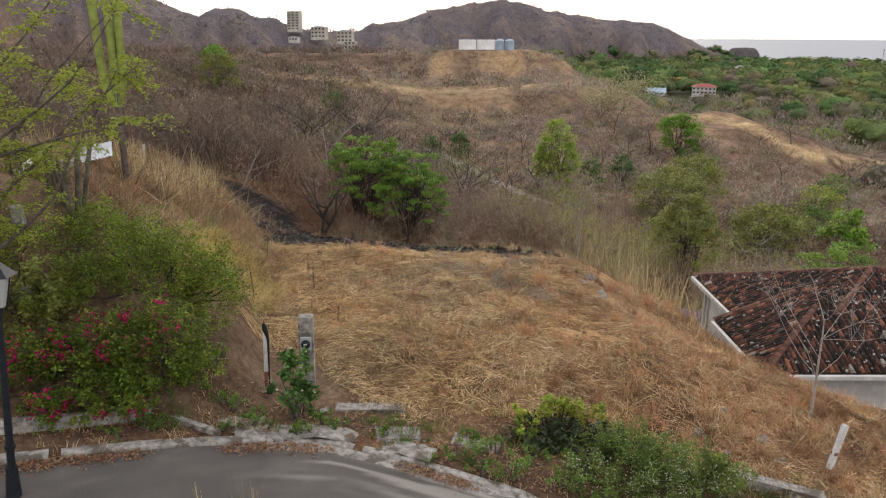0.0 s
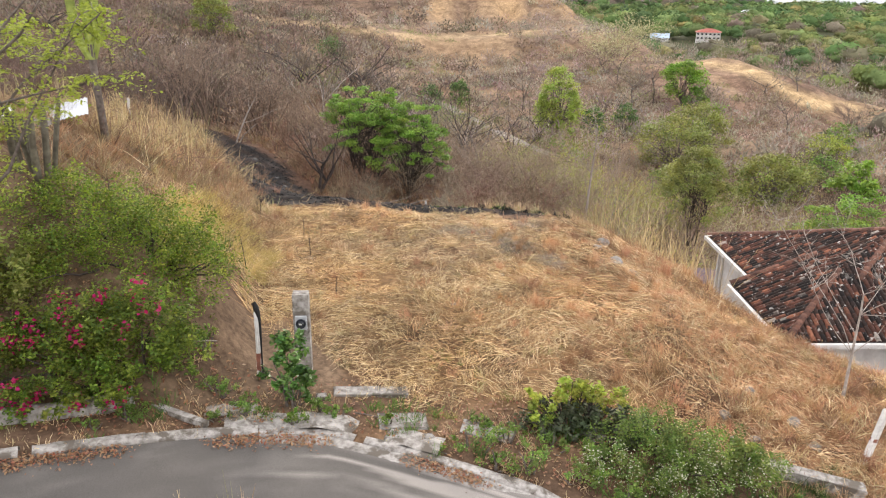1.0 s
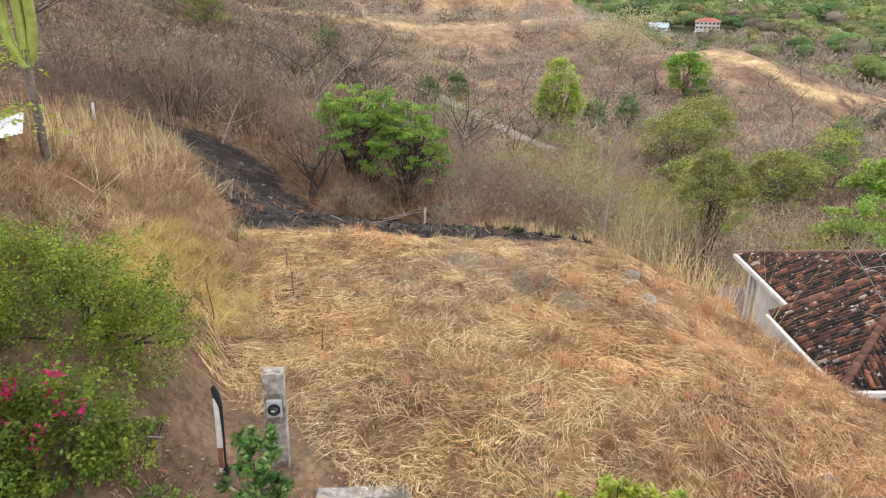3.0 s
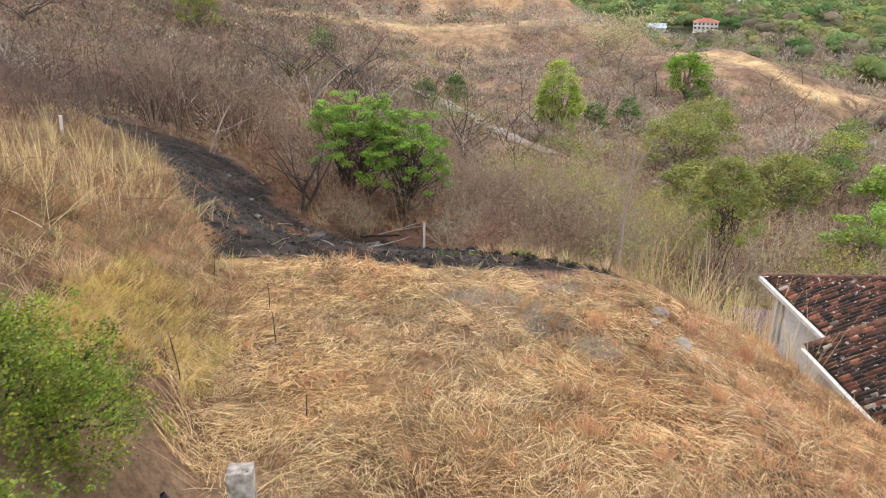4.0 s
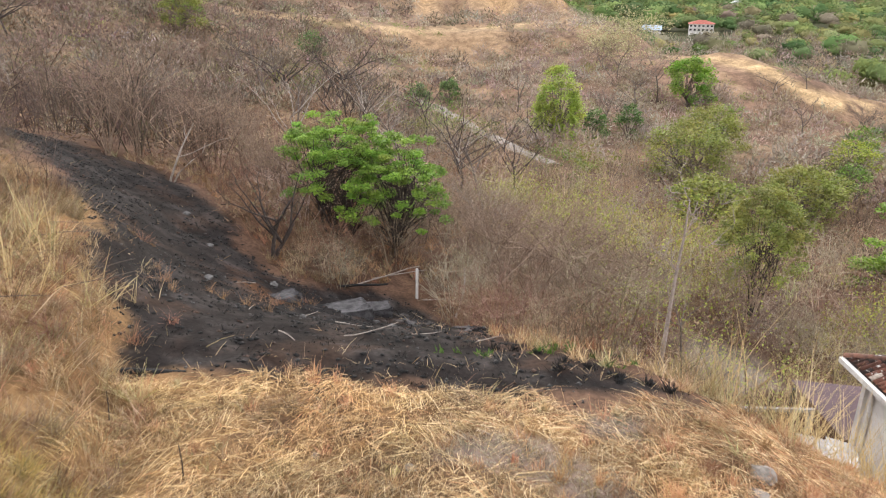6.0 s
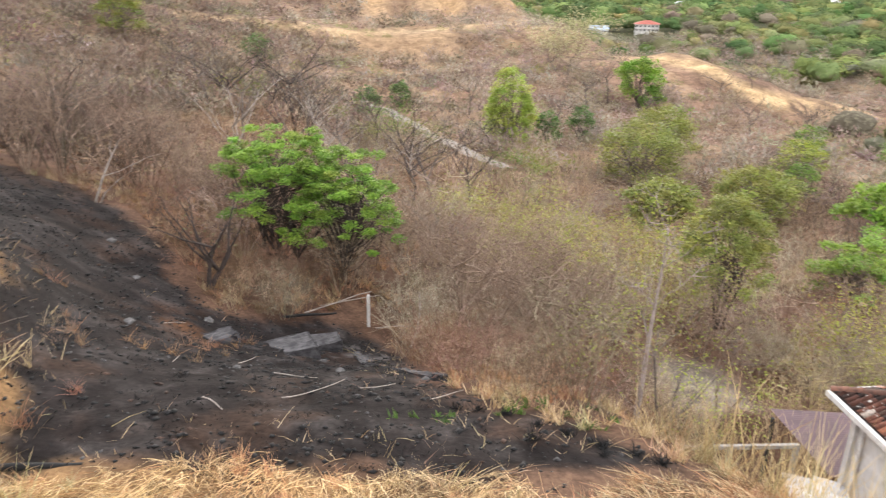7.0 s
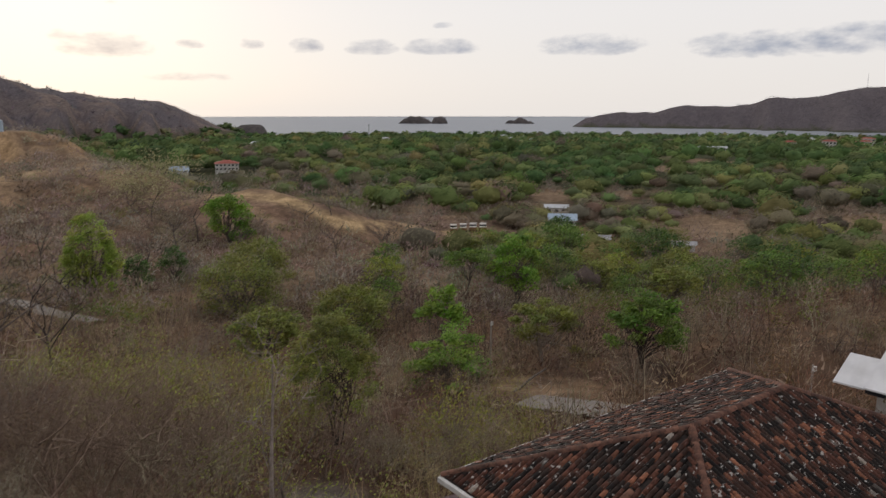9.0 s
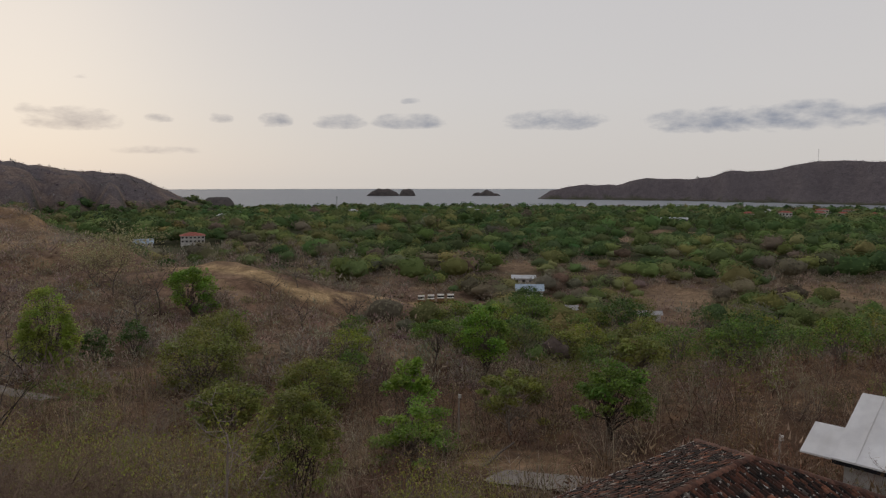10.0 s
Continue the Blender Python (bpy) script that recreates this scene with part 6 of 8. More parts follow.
    x2, y2 = rng.uniform(-24, 4, 5200), rng.uniform(20.5, 46, 5200)
    near_edge = inside(x2, y2, BURNT)
    k = (near_edge > 0.0) & (near_edge < 1.1) & (y2 < 32)
    tufts("scorched_straw", "unburnt straws strewn along the rim of the ash", STRAW, x2[k], y2[k], 2, 0.26, 2.0, 0.007)
    tufts("scorched_straw", "scorched stray straws on the ash", STRAW, x[s], y[s], 3, 0.22, 1.8, 0.006)
    x, y = rng.uniform(-8.5, -3.5, 60), rng.uniform(21.5, 30, 60)
    s = (inside(x, y, BURNT) > 0.0) & (fbm(x / 1.5, y / 1.5, 2, 98) > 0.02)
    tufts("singed_tufts", "singed russet grass tufts left on the ash", STRAW_RED, x[s], y[s], 26, 0.4, 1.1, 0.006, 0.6)
    x, y = scatter(3000, 19, 36, -40, 22)
    d = inside(x, y, BURNT)
    s = (d > -4) & (d < -0.2)
    tufts("understorey_grass", "dry pale grass at the edge of the ash", STRAW, x[s][:260], y[s][:260], 22, 0.55, 0.7, 0.009, 0.6)
    tufts("understorey_grass", "dry russet grass at the edge of the ash", STRAW_RED, x[s][260:620], y[s][260:620], 22, 0.5, 0.8, 0.009, 0.55)
    x, y = np.array([0.8, 1.1, 1.5, 1.9, 2.3, 2.7, 3.1, 3.4, 2.6, 1.7]), np.array([23.0, 22.7, 22.5, 22.0, 21.7, 21.3, 21.0, 20.8, 20.9, 21.4])
    tufts("charred_clumps", "charred black grass clumps at the rim of the ash", CHAR, x, y, 60, 0.24, 1.0, 0.014)
    x, y = rng.uniform(-1.0, 3.4, 22), rng.uniform(22.0, 23.4, 22)
    tufts("sprouts", "fresh green sprouts at the edge of the ash", GRASS, x, y, 16, 0.2, 0.8, 0.02)


lay_straw()


def scatter_clods():
    """Lumps of ash and charred earth on the burnt ground."""
    octa = np.array([(1, 0, 0), (-1, 0, 0), (0, 1, 0), (0, -1, 0), (0, 0, 1), (0, 0, -1)], float)
    faces = np.array([(0, 2, 4), (2, 1, 4), (1, 3, 4), (3, 0, 4), (2, 0, 5), (1, 2, 5), (3, 1, 5), (0, 3, 5)])
    ash = surface("grey_ash_lumps", (0.12, 0.115, 0.115), (0.03, 0.03, 0.03), 9, 2, 0.95)
    brown = surface("scorched_earth_lumps", (0.10, 0.062, 0.045), (0.03, 0.022, 0.02), 9, 2, 0.95)
    for count, mat, size, word in ((6500, CHAR, (0.012, 0.065), "charred black clods on the burnt ground"), (1500, ash, (0.01, 0.045), "grey lumps of ash on the burnt ground"), (800, brown, (0.012, 0.055), "scorched brown clods on the burnt ground")):
        x, y = rng.uniform(-24, 4.5, count * 4), rng.uniform(20, 47, count * 4)
        k = (inside(x, y, BURNT) > -0.15) & (fbm(x / 1.2, y / 1.2, 3, count) > -0.12)
        x, y = x[k][:count], y[k][:count]
        r = size[0] + (size[1] - size[0]) * rng.uniform(size=len(x)) ** 2.5
        v = octa[None] * rng.uniform(0.55, 1.3, (len(x), 6, 1)) * r[:, None, None] * (1.2, 1.2, 0.7)
        v = v + rng.normal(size=v.shape) * r[:, None, None] * 0.15 + np.stack([x, y, height(x, y) + r * 0.15], 1)[:, None]
        geo = v.reshape(-1, 3), (faces[None] + (np.arange(len(x)) * 6)[:, None, None]).reshape(-1, 3)
        tagged(np_part("ash_clods", geo, mat), word, "clods", kind="stuff")


scatter_clods()


# ---- built things by the street ----
def box(bm, size, at=(0, 0, 0), turn=(0, 0, 0), bevel=0.0):
    m = Matrix.LocRotScale(at, Euler([radians(a) for a in turn]), None) @ Matrix.Diagonal((*size, 1))
    made = bmesh.ops.create_cube(bm, size=1.0, matrix=m)
    if bevel:
        edges = {e for v in made["verts"] for e in v.link_edges}
        bmesh.ops.bevel(bm, geom=list(edges), offset=bevel, segments=2, affect="EDGES", profile=0.7)
    return made["verts"]


def boxed(name, mat, size, at, parent=None, label="", turn=(0, 0, 0), bevel=0.0, rough=0.0, cuts=0):
    bm = bmesh.new()
    box(bm, size, at, turn, bevel)
    if cuts:
        bmesh.ops.subdivide_edges(bm, edges=bm.edges[:], cuts=cuts, use_grid_fill=True)
    if rough:
        for v in bm.verts:
            v.co += Vector(rng.normal(size=3) * rough)
    return part(name, bm, mat, parent, label)


def cylinder(name, mat, r0, r1, h, at, parent=None, label="", turn=(0, 0, 0), sides=16):
    bm = bmesh.new()
    m = Matrix.LocRotScale(at, Euler([radians(a) for a in turn]), None) @ Matrix.Translation((0, 0, h / 2))
    bmesh.ops.create_cone(bm, cap_ends=True, segments=sides, radius1=r0, radius2=r1, depth=h, matrix=m)
    return part(name, bm, mat, parent, label, smooth=False)


def thing(name, label, category, at, turn=(0, 0, 0), group=""):
    ob = new(name)
    ob.location, ob.rotation_euler = at, [radians(a) for a in turn]
    return tagged(ob, label, category, group)


KERB = [(-12.0, 7.0), (-9.0, 7.75), (-7.5, 8.3), (-6.1, 8.85), (-5.3, 9.2), (-4.45, 9.55), (-3.6, 9.85), (-2.66, 10.1), (-1.7, 10.2), (-0.74, 9.97), (0.14, 9.72), (1.1, 9.4), (2.0, 8.7), (2.9, 7.7), (3.8, 6.3), (4.6, 4.5), (5.2, 2.0), (5.4, -3.0)]


def along(points, step):
    p = np.array(points, float)
    d = np.concatenate([[0], np.cumsum(np.hypot(*np.diff(p, axis=0).T))])
    s = np.arange(0, d[-1], step)
    return np.stack([np.interp(s, d, p[:, 0]), np.interp(s, d, p[:, 1])], 1)


def ribbon(points, offs, lift):
    """Rows of vertices beside a line on the ground. offs: distances to the left of it; lift: metres above the ground."""
    p = np.array(points)
    t = np.gradient(p, axis=0)
    t /= np.linalg.norm(t, axis=1)[:, None]
    n = np.stack([-t[:, 1], t[:, 0]], 1)
    rows = []
    for o, z in zip(offs, lift):
        q = p + n * o
        rows.append(np.column_stack([q, height(q[:, 0], q[:, 1]) + z]))
    v = np.stack(rows, 1)
    return v.reshape(-1, 3), grid_faces(len(p), len(offs))


def road_material():
    m, n, l, b = material("worn_asphalt", 0.95)
    at = n.new("ShaderNodeAttribute")
    at.attribute_name = "cover"
    grain = noise_out(n, l, 70.0, 4.0)
    stain = noise_out(n, l, 0.6, 4.0)
    col = mixer(n, l, "MULTIPLY", 0.7, at.outputs["Color"], ramp_out(n, l, grain, [(0.3, (0.7, 0.7, 0.7)), (0.7, (1.25, 1.25, 1.25))]))
    col = mixer(n, l, "MULTIPLY", 0.6, col, ramp_out(n, l, stain, [(0.3, (0.75, 0.74, 0.72)), (0.7, (1.15, 1.14, 1.12))]))
    l.new(col, b.inputs["Base Color"])
    add_bump(n, l, b, grain, 0.4, 0.008)
    return m


def build_street():
    line = along(KERB, 0.25)
    k = 80
    depth = np.linspace(0, 1, k) ** 2.2
    x = np.repeat(line[:, :1], k, 1) * (1 - depth[None] * 0.75)
    y = line[:, 1:] - depth[None] * (line[:, 1:] + 9)
    z = height(x, y) + 0.012
    me = np_mesh("road", np.stack([x, y, z], -1).reshape(-1, 3), grid_faces(len(line), k)[:, ::-1])
    run, off = np.repeat(np.arange(len(line))[:, None] * 0.25, k, 1), line[:, 1:] - y
    c = np.ones((x.size, 4), np.float32)
    streak = S(fbm(run / 2.2, off / 0.11, 3, 85), 0.02, 0.22) * (1 - S(off, 0.5, 1.3)) * S(x, -3.4, -1.6)
    tone = 0.078 + 0.012 * fbm(run / 3.5, off / 0.3, 3, 83) + 0.02 * S(fbm(run / 0.5, off / 0.3, 3, 84), 0.1, 0.4) + 0.15 * streak + 0.10 * (1 - S(off, 0.05, 0.3)) * S(x, -3.6, -2.0)
    c[:, :3] = (tone[..., None] * np.array([1.1, 1.0, 0.9])).reshape(-1, 3)
    me.attributes.new("cover", "FLOAT_COLOR", "POINT").data.foreach_set("color", c.ravel())
    tagged(finish("road", me, road_material(), smooth=True), "worn grey asphalt street with pale streaks", "road", kind="structure")
    q = along(KERB, 0.16)
    wob = fbm(q[:, 0] / 0.5, q[:, 1] / 0.5, 3, 87)
    g = (q[:, 0] > -2.9) & (q[:, 0] < 2.2)
    gut = ribbon(q[g], [-0.24, -0.14, -0.05, 0.0], [0.0, 0.02, 0.024, 0.026])
    gut[0].reshape(g.sum(), 4, 3)[:, 0, 1] += wob[g] * 0.2
    gut[0].reshape(g.sum(), 4, 3)[:, :, 2] += (wob[g] * 0.04)[:, None]
    tagged(np_part("gutter", gut, DIRTY), "pale concrete gutter strip along the street", "gutter", kind="structure")
    kerb = new("kerb")
    tagged(kerb, "broken concrete kerb with weeds in its gaps", "kerb", kind="structure")
    pts = along(KERB, 0.15)
    i = 0
    while i < 100:
        n = int(rng.integers(7, 13))
        seg = pts[i:i + n + 1]
        drop = rng.uniform(-0.05, 0.0) - 0.03 * (-3.3 < seg[0][0] < 0.2)
        v, f = ribbon(seg, [0.0, 0.012, 0.035, 0.17, 0.20, 0.21], [-0.08, 0.065 + drop, 0.085 + drop, 0.088 + drop, 0.07 + drop, -0.08])
        v = v + rng.normal(size=v.shape) * (0.004, 0.004, 0.004)
        np_part("kerb_stone", (v, f), DIRTY, kerb)
        i += n + (0 if rng.uniform() < 0.6 else 1)
    # remains of the pavement behind the kerb, half under soil
    q = q[(q[:, 0] > -3.3) & (q[:, 0] < -0.1)]
    wob = fbm(q[:, 0] / 0.6, q[:, 1] / 0.6, 3, 89)
    v, f = ribbon(q, [0.15, 0.28, 0.42, 0.56, 0.7], [0.05, 0.055, 0.05, 0.04, -0.03])
    v.reshape(len(q), 5, 3)[:, :, 2] += np.clip(wob * 0.15 - 0.005, -0.2, 0.012)[:, None] + fbm(v[:, 0] / 0.25, v[:, 1] / 0.25, 2, 88).reshape(len(q), 5) * 0.05
    tagged(np_part("pavement", (v, f), DIRTY), "cracked pale concrete pavement half under soil", "pavement", kind="structure")

    def loose(name, label, cat, at, size, turn, mat=DIRTY):
        bm = bmesh.new()
        box(bm, size, (0, 0, 0), (0, 0, 0), 0.015)
        bmesh.ops.subdivide_edges(bm, edges=bm.edges[:], cuts=1, use_grid_fill=True)
        for v in bm.verts:
            v.co += Vector(rng.normal(size=3) * 0.006)
        ob = part(name, bm, mat)
        ob.location = (at[0], at[1], ground_at(at[0], at[1]) + size[2] * 0.5 - 0.03 + (at[2] if len(at) > 2 else 0))
        ob.rotation_euler = [radians(a) for a in turn]
        tagged(ob, label, cat)
    loose("concrete_sill", "long pale concrete slab at the lot's entrance", "slab", (-1.3, 11.5, -0.06), (1.2, 0.24, 0.14), (0, 5, 8))
    loose("concrete_sill", "second broken slab at the lot's entrance", "slab", (-0.75, 10.8, -0.02), (0.75, 0.42, 0.08), (0, 6, 10))
    loose("concrete_sill", "sunken slab between weeds by the kerb", "slab", (0.55, 10.75, -0.035), (0.8, 0.35, 0.09), (0, 7, -12))
    loose("concrete_sill", "pale slab half under soil behind the kerb", "slab", (-3.3, 10.62, -0.03), (0.75, 0.3, 0.09), (0, 5, 9))
    loose("concrete_sill", "rough broken slab under the flowering hedge", "slab", (-5.35, 10.35, 0.0), (0.6, 0.4, 0.12), (8, 10, 20))
    for px, py, pa in ((1.6, 11.05, 10), (-0.35, 10.42, 30), (2.35, 10.85, 50), (5.0, 11.3, 20), (4.6, 11.2, 70), (-2.05, 11.2, 15)):
        loose("rubble", "pale lump of broken concrete on the verge", "rubble", (px, py, 0.0), (0.16, 0.11, 0.1), (5, 9, pa))
    loose("kerb_beam", "fallen diagonal concrete kerb stone", "kerb stone", (-3.95, 10.3, 0.03), (0.95, 0.09, 0.1), (0, 6, -21))
    loose("retaining_beam", "concrete retaining beam half sunk in the slope", "beam", (5.5, 10.3), (1.35, 0.22, 0.2), (0, 7, -17))
    low = new("low_wall")
    tagged(low, "low pale concrete wall behind the kerb", "wall", kind="structure")
    q = along([(-9.5, 8.1), (-8.0, 8.85), (-6.54, 9.55), (-6.12, 9.72), (-5.15, 10.14), (-4.4, 10.45)], 0.2)
    for i in range(0, len(q) - 9, 9):
        v, f = ribbon(q[i:i + 10], [0.0, 0.01, 0.04, 0.12, 0.15, 0.155], [-0.15, 0.19, 0.21, 0.21, 0.19, -0.15])
        np_part("wall_block", (v + rng.normal(size=v.shape) * 0.004, f), DIRTY, low)
    # litter of fallen leaves in the gutter
    n = 5200
    q = along(KERB, 0.02)
    q = q[(q[:, 0] > -7.5) & (q[:, 0] < 2.4)]
    k = q[rng.integers(0, len(q), n)]
    w = fbm(k[:, 0] / 0.8, k[:, 1] / 0.8, 2, 81) > -0.12
    k = k[w] + rng.normal(size=(w.sum(), 2)) * (0.10, 0.09) + (0.04, -0.10)
    pts = np.column_stack([k, height(k[:, 0], k[:, 1]) + rng.uniform(0.02, 0.05, len(k))])
    tagged(np_part("leaf_litter", leaves(pts, 0.048, 0.55, up=1.5), DRY_LEAF), "fallen russet leaves in the gutter", "leaves", kind="stuff")
    k = np.column_stack([rng.uniform(-6, 3, 3200), rng.uniform(9.6, 11.8, 3200)])
    k = k[k[:, 1] > np.interp(k[:, 0], [p[0] for p in KERB], [p[1] for p in KERB]) + 0.25]
    pts = np.column_stack([k, height(k[:, 0], k[:, 1]) + 0.03])
    tagged(np_part("leaf_litter", leaves(pts, 0.06, 0.6, up=1.5), DRY_LEAF), "dry leaves on the soil behind the kerb", "leaves", kind="stuff")


build_street()


def build_pedestal():
    x, y = -2.45, 12.0
    z = ground_at(x, y)
    p = thing("meter_pedestal", "grey concrete electricity meter pedestal", "meter", (x, y, z), (0, 1.0, 4))
    top = 1.18 - z
    boxed("column", DIRTY, (0.26, 0.20, top + 0.2), (0, 0, top / 2 - 0.1), p, bevel=0.012)
    boxed("meter_box", ZINC, (0.19, 0.05, 0.24), (0.0, -0.124, 0.70 - z), p, "light grey meter box", bevel=0.008)
    cylinder("meter_ring", DARK, 0.082, 0.082, 0.03, (0.0, -0.148, 0.70 - z), p, "dark round meter ring", (90, 0, 0))
    cylinder("meter_glass", GLASS_DARK, 0.062, 0.05, 0.05, (0.0, -0.172, 0.70 - z), p, "glass meter dome", (90, 0, 0))
    boxed("dial", WHITE, (0.05, 0.006, 0.02), (0.0, -0.226, 0.72 - z), p)
    cylinder("conduit", DARK, 0.018, 0.018, 0.06, (0.07, -0.05, top - 0.06), p)
    # charred boundary stake beside it
    x, y = -3.12, 11.68
    z = ground_at(x, y)
    s = thing("boundary_stake", "white and red stake with one side charred black", "stake", (x, y, z), (2, 2.5, 0))
    s.scale = (0.95, 0.95, 1.24)
    boxed("shaft", WHITE, (0.07, 0.06, 1.1), (0, 0, 0.4), s, bevel=0.008, rough=0.003, cuts=2)
    boxed("red_band", RUST, (0.074, 0.064, 0.26), (0, 0, 0.22), s, "faded red band")
    bm = bmesh.new()
    v, f = tube([(0.02, 0, -0.1), (0.045, 0, 0.05), (0.045, 0, 0.14), (0.05, 0.01, 0.4), (0.05, 0, 0.7), (0.035, 0, 0.88), (0.0, 0, 1.0), (-0.03, 0, 1.08)], [0.055, 0.055, 0.018, 0.014, 0.022, 0.038, 0.05, 0.03], 6)
    np_part("charred_side", (v, f), CHAR, s, "charred black wood")
    # leaning post on the slope
    x, y = 6.62, 10.95
    z = ground_at(x, y)
    s = thing("leaning_post", "leaning white post with a red band", "post", (x, y, z), (0, 14, 20))
    boxed("shaft", WHITE, (0.085, 0.085, 1.15), (0, 0, 0.42), s, bevel=0.008, rough=0.003, cuts=2)
    boxed("red_band", RUST, (0.089, 0.089, 0.09), (0, 0, 0.12), s, "faded red band")
    boxed("red_band", RUST, (0.089, 0.089, 0.06), (0, 0, 0.46), s, "faded red band")
    # stakes at the edges of the ash
    x, y = -10.5, 25.4
    s = thing("white_stake", "short white stake in the grass on top of the bank", "stake", (x, y, ground_at(x, y)), (3, 4, 20))
    boxed("shaft", WHITE, (0.08, 0.06, 0.8), (0, 0, 0.22), s, bevel=0.01)
    x, y = -0.92, 34.6
    s = thing("white_stake", "thin white boundary stake at the edge of the ash", "stake", (x, y, ground_at(x, y)), (0, 1, 0))
    boxed("shaft", WHITE, (0.10, 0.08, 1.25), (0, 0, 0.5), s, bevel=0.01)
    boxed("cap", WHITE, (0.075, 0.06, 0.05), (0, 0, 1.14), s)


build_pedestal()


def build_street_lamp():
    x, y = -5.62, 8.25
    z = ground_at(x, y)
    s = thing("street_lamp", "dark metal street lamp with a lantern head", "lamp", (x, y, z), (0, 5.5, 0))
    cylinder("base", DARK, 0.10, 0.07, 0.5, (0, 0, -0.05), s)
    cylinder("pole", DARK, 0.05, 0.036, 2.35, (0, 0, 0.4), s)
    cylinder("collar", DARK, 0.065, 0.065, 0.05, (0, 0, 0.72), s)
    cylinder("collar", DARK, 0.06, 0.06, 0.05, (0, 0, 2.6), s)
    lan = cylinder("lantern", surface("frosted_pane", (0.62, 0.64, 0.62), (0.5, 0.52, 0.5), 4, 1, 0.25), 0.10, 0.17, 0.40, (0, 0, 2.68), s, "pale lantern panes", sides=6)
    cylinder("cap", DARK, 0.23, 0.05, 0.16, (0, 0, 3.08), s, sides=6)
    cylinder("finial", DARK, 0.03, 0.008, 0.12, (0, 0, 3.22), s)
    for i in range(6):
        a = math.radians(60 * i)
        np_part("glazing_bar", tube([(0.104 * math.cos(a), 0.104 * math.sin(a), 2.67), (0.174 * math.cos(a), 0.174 * math.sin(a), 3.09)], [0.011, 0.011], 4), DARK, lan)


build_street_lamp()


def ribbed_column(points, r, ribs=9):
    """A cactus column: a star-shaped section along a line, with a rounded tip."""
    p = np.array(points, float)
    n = ribs * 2
    th = np.arange(n) * 2 * math.pi / n
    k = np.where(np.arange(n) % 2 == 0, 1.0, 0.72)
    rad = np.full(len(p), r)
    rad[-1], rad[-2] = r * 0.25, r * 0.75
    v = p[:, None] + np.stack([np.cos(th) * k, np.sin(th) * k, th * 0], -1)[None] * rad[:, None, None]
    return v.reshape(-1, 3), grid_faces(len(p), n, True)


def build_cacti():
    green = surface("cactus_skin", (0.34, 0.40, 0.09), (0.22, 0.28, 0.06), 8, 1, 0.6)
    x, y = -7.4, 16.8
    c = thing("columnar_cactus", "tall candelabra cactus with a woody trunk", "cactus", (x, y, ground_at(x, y)))
    np_part("trunk", tube([(0, 0, -0.3), (0.01, 0, 0.7), (0.0, 0, 1.4), (0.02, 0, 2.0)], [0.085, 0.075, 0.07, 0.08], 10), BARK, c, "grey woody trunk", True)
    for dx, top, bend in ((0.17, 4.5, 0.2), (-0.20, 4.9, -0.22), (0.02, 4.2, 0.03)):
        z = np.linspace(1.7, top, 9)
        px = dx * np.clip((z - 1.7) * 2.2, 0, 1) + bend * 0.3 * (z - 1.7) / 3
        np_part("column", ribbed_column(np.stack([px, 0.12 * dx * z, z], 1), 0.092), green, c)
    dark = surface("old_cactus_skin", (0.20, 0.175, 0.13), (0.08, 0.07, 0.05), 6, 1.5, 0.8)
    for x, y, n, h, word in ((-6.85, 12.95, 9, 1.5, "cluster of old grey cactus stems on the bank"), (-7.9, 13.2, 5, 1.2, "small cluster of dark cactus stems in the yard")):
        c = thing("cactus_cluster", word, "cactus", (x, y, ground_at(x, y)), group="cactus clusters")
        for i in range(n):
            a = rng.uniform(0, 6.28)
            d = np.array([math.cos(a), math.sin(a)]) * rng.uniform(0.05, 0.35)
            z = np.linspace(-0.15, h * rng.uniform(0.45, 1.0), 8)
            bow = rng.normal(size=2) * 0.22
            np_part("stem", ribbed_column(np.stack([d[0] * (1 + z * 0.6) + bow[0] * z * z * 0.5, d[1] * (1 + z * 0.6) + bow[1] * z * z * 0.5, z], 1), rng.uniform(0.035, 0.065), 7), dark, c)


build_cacti()


def corrugated(name, mat, w, d, at, turn, parent=None, pitch=0.075, amp=0.012, label=""):
    n = int(w / pitch * 4) + 1
    x = np.linspace(-w / 2, w / 2, n)
    z = np.sin(x / pitch * 2 * math.pi) * amp
    rows = np.array([-d / 2, d / 2])
    v = np.stack([np.repeat(x[None], 2, 0), np.repeat(rows[:, None], n, 1), np.repeat(z[None], 2, 0)], -1).reshape(-1, 3)
    lower = v.copy()
    lower[:, 2] -= 0.004
    f = grid_faces(2, n)
    ob = np_part(name, (np.concatenate([v, lower]), np.concatenate([f, f[:, ::-1] + len(v)])), mat, parent, label)
    ob.location, ob.rotation_euler = at, [radians(a) for a in turn]
    return ob


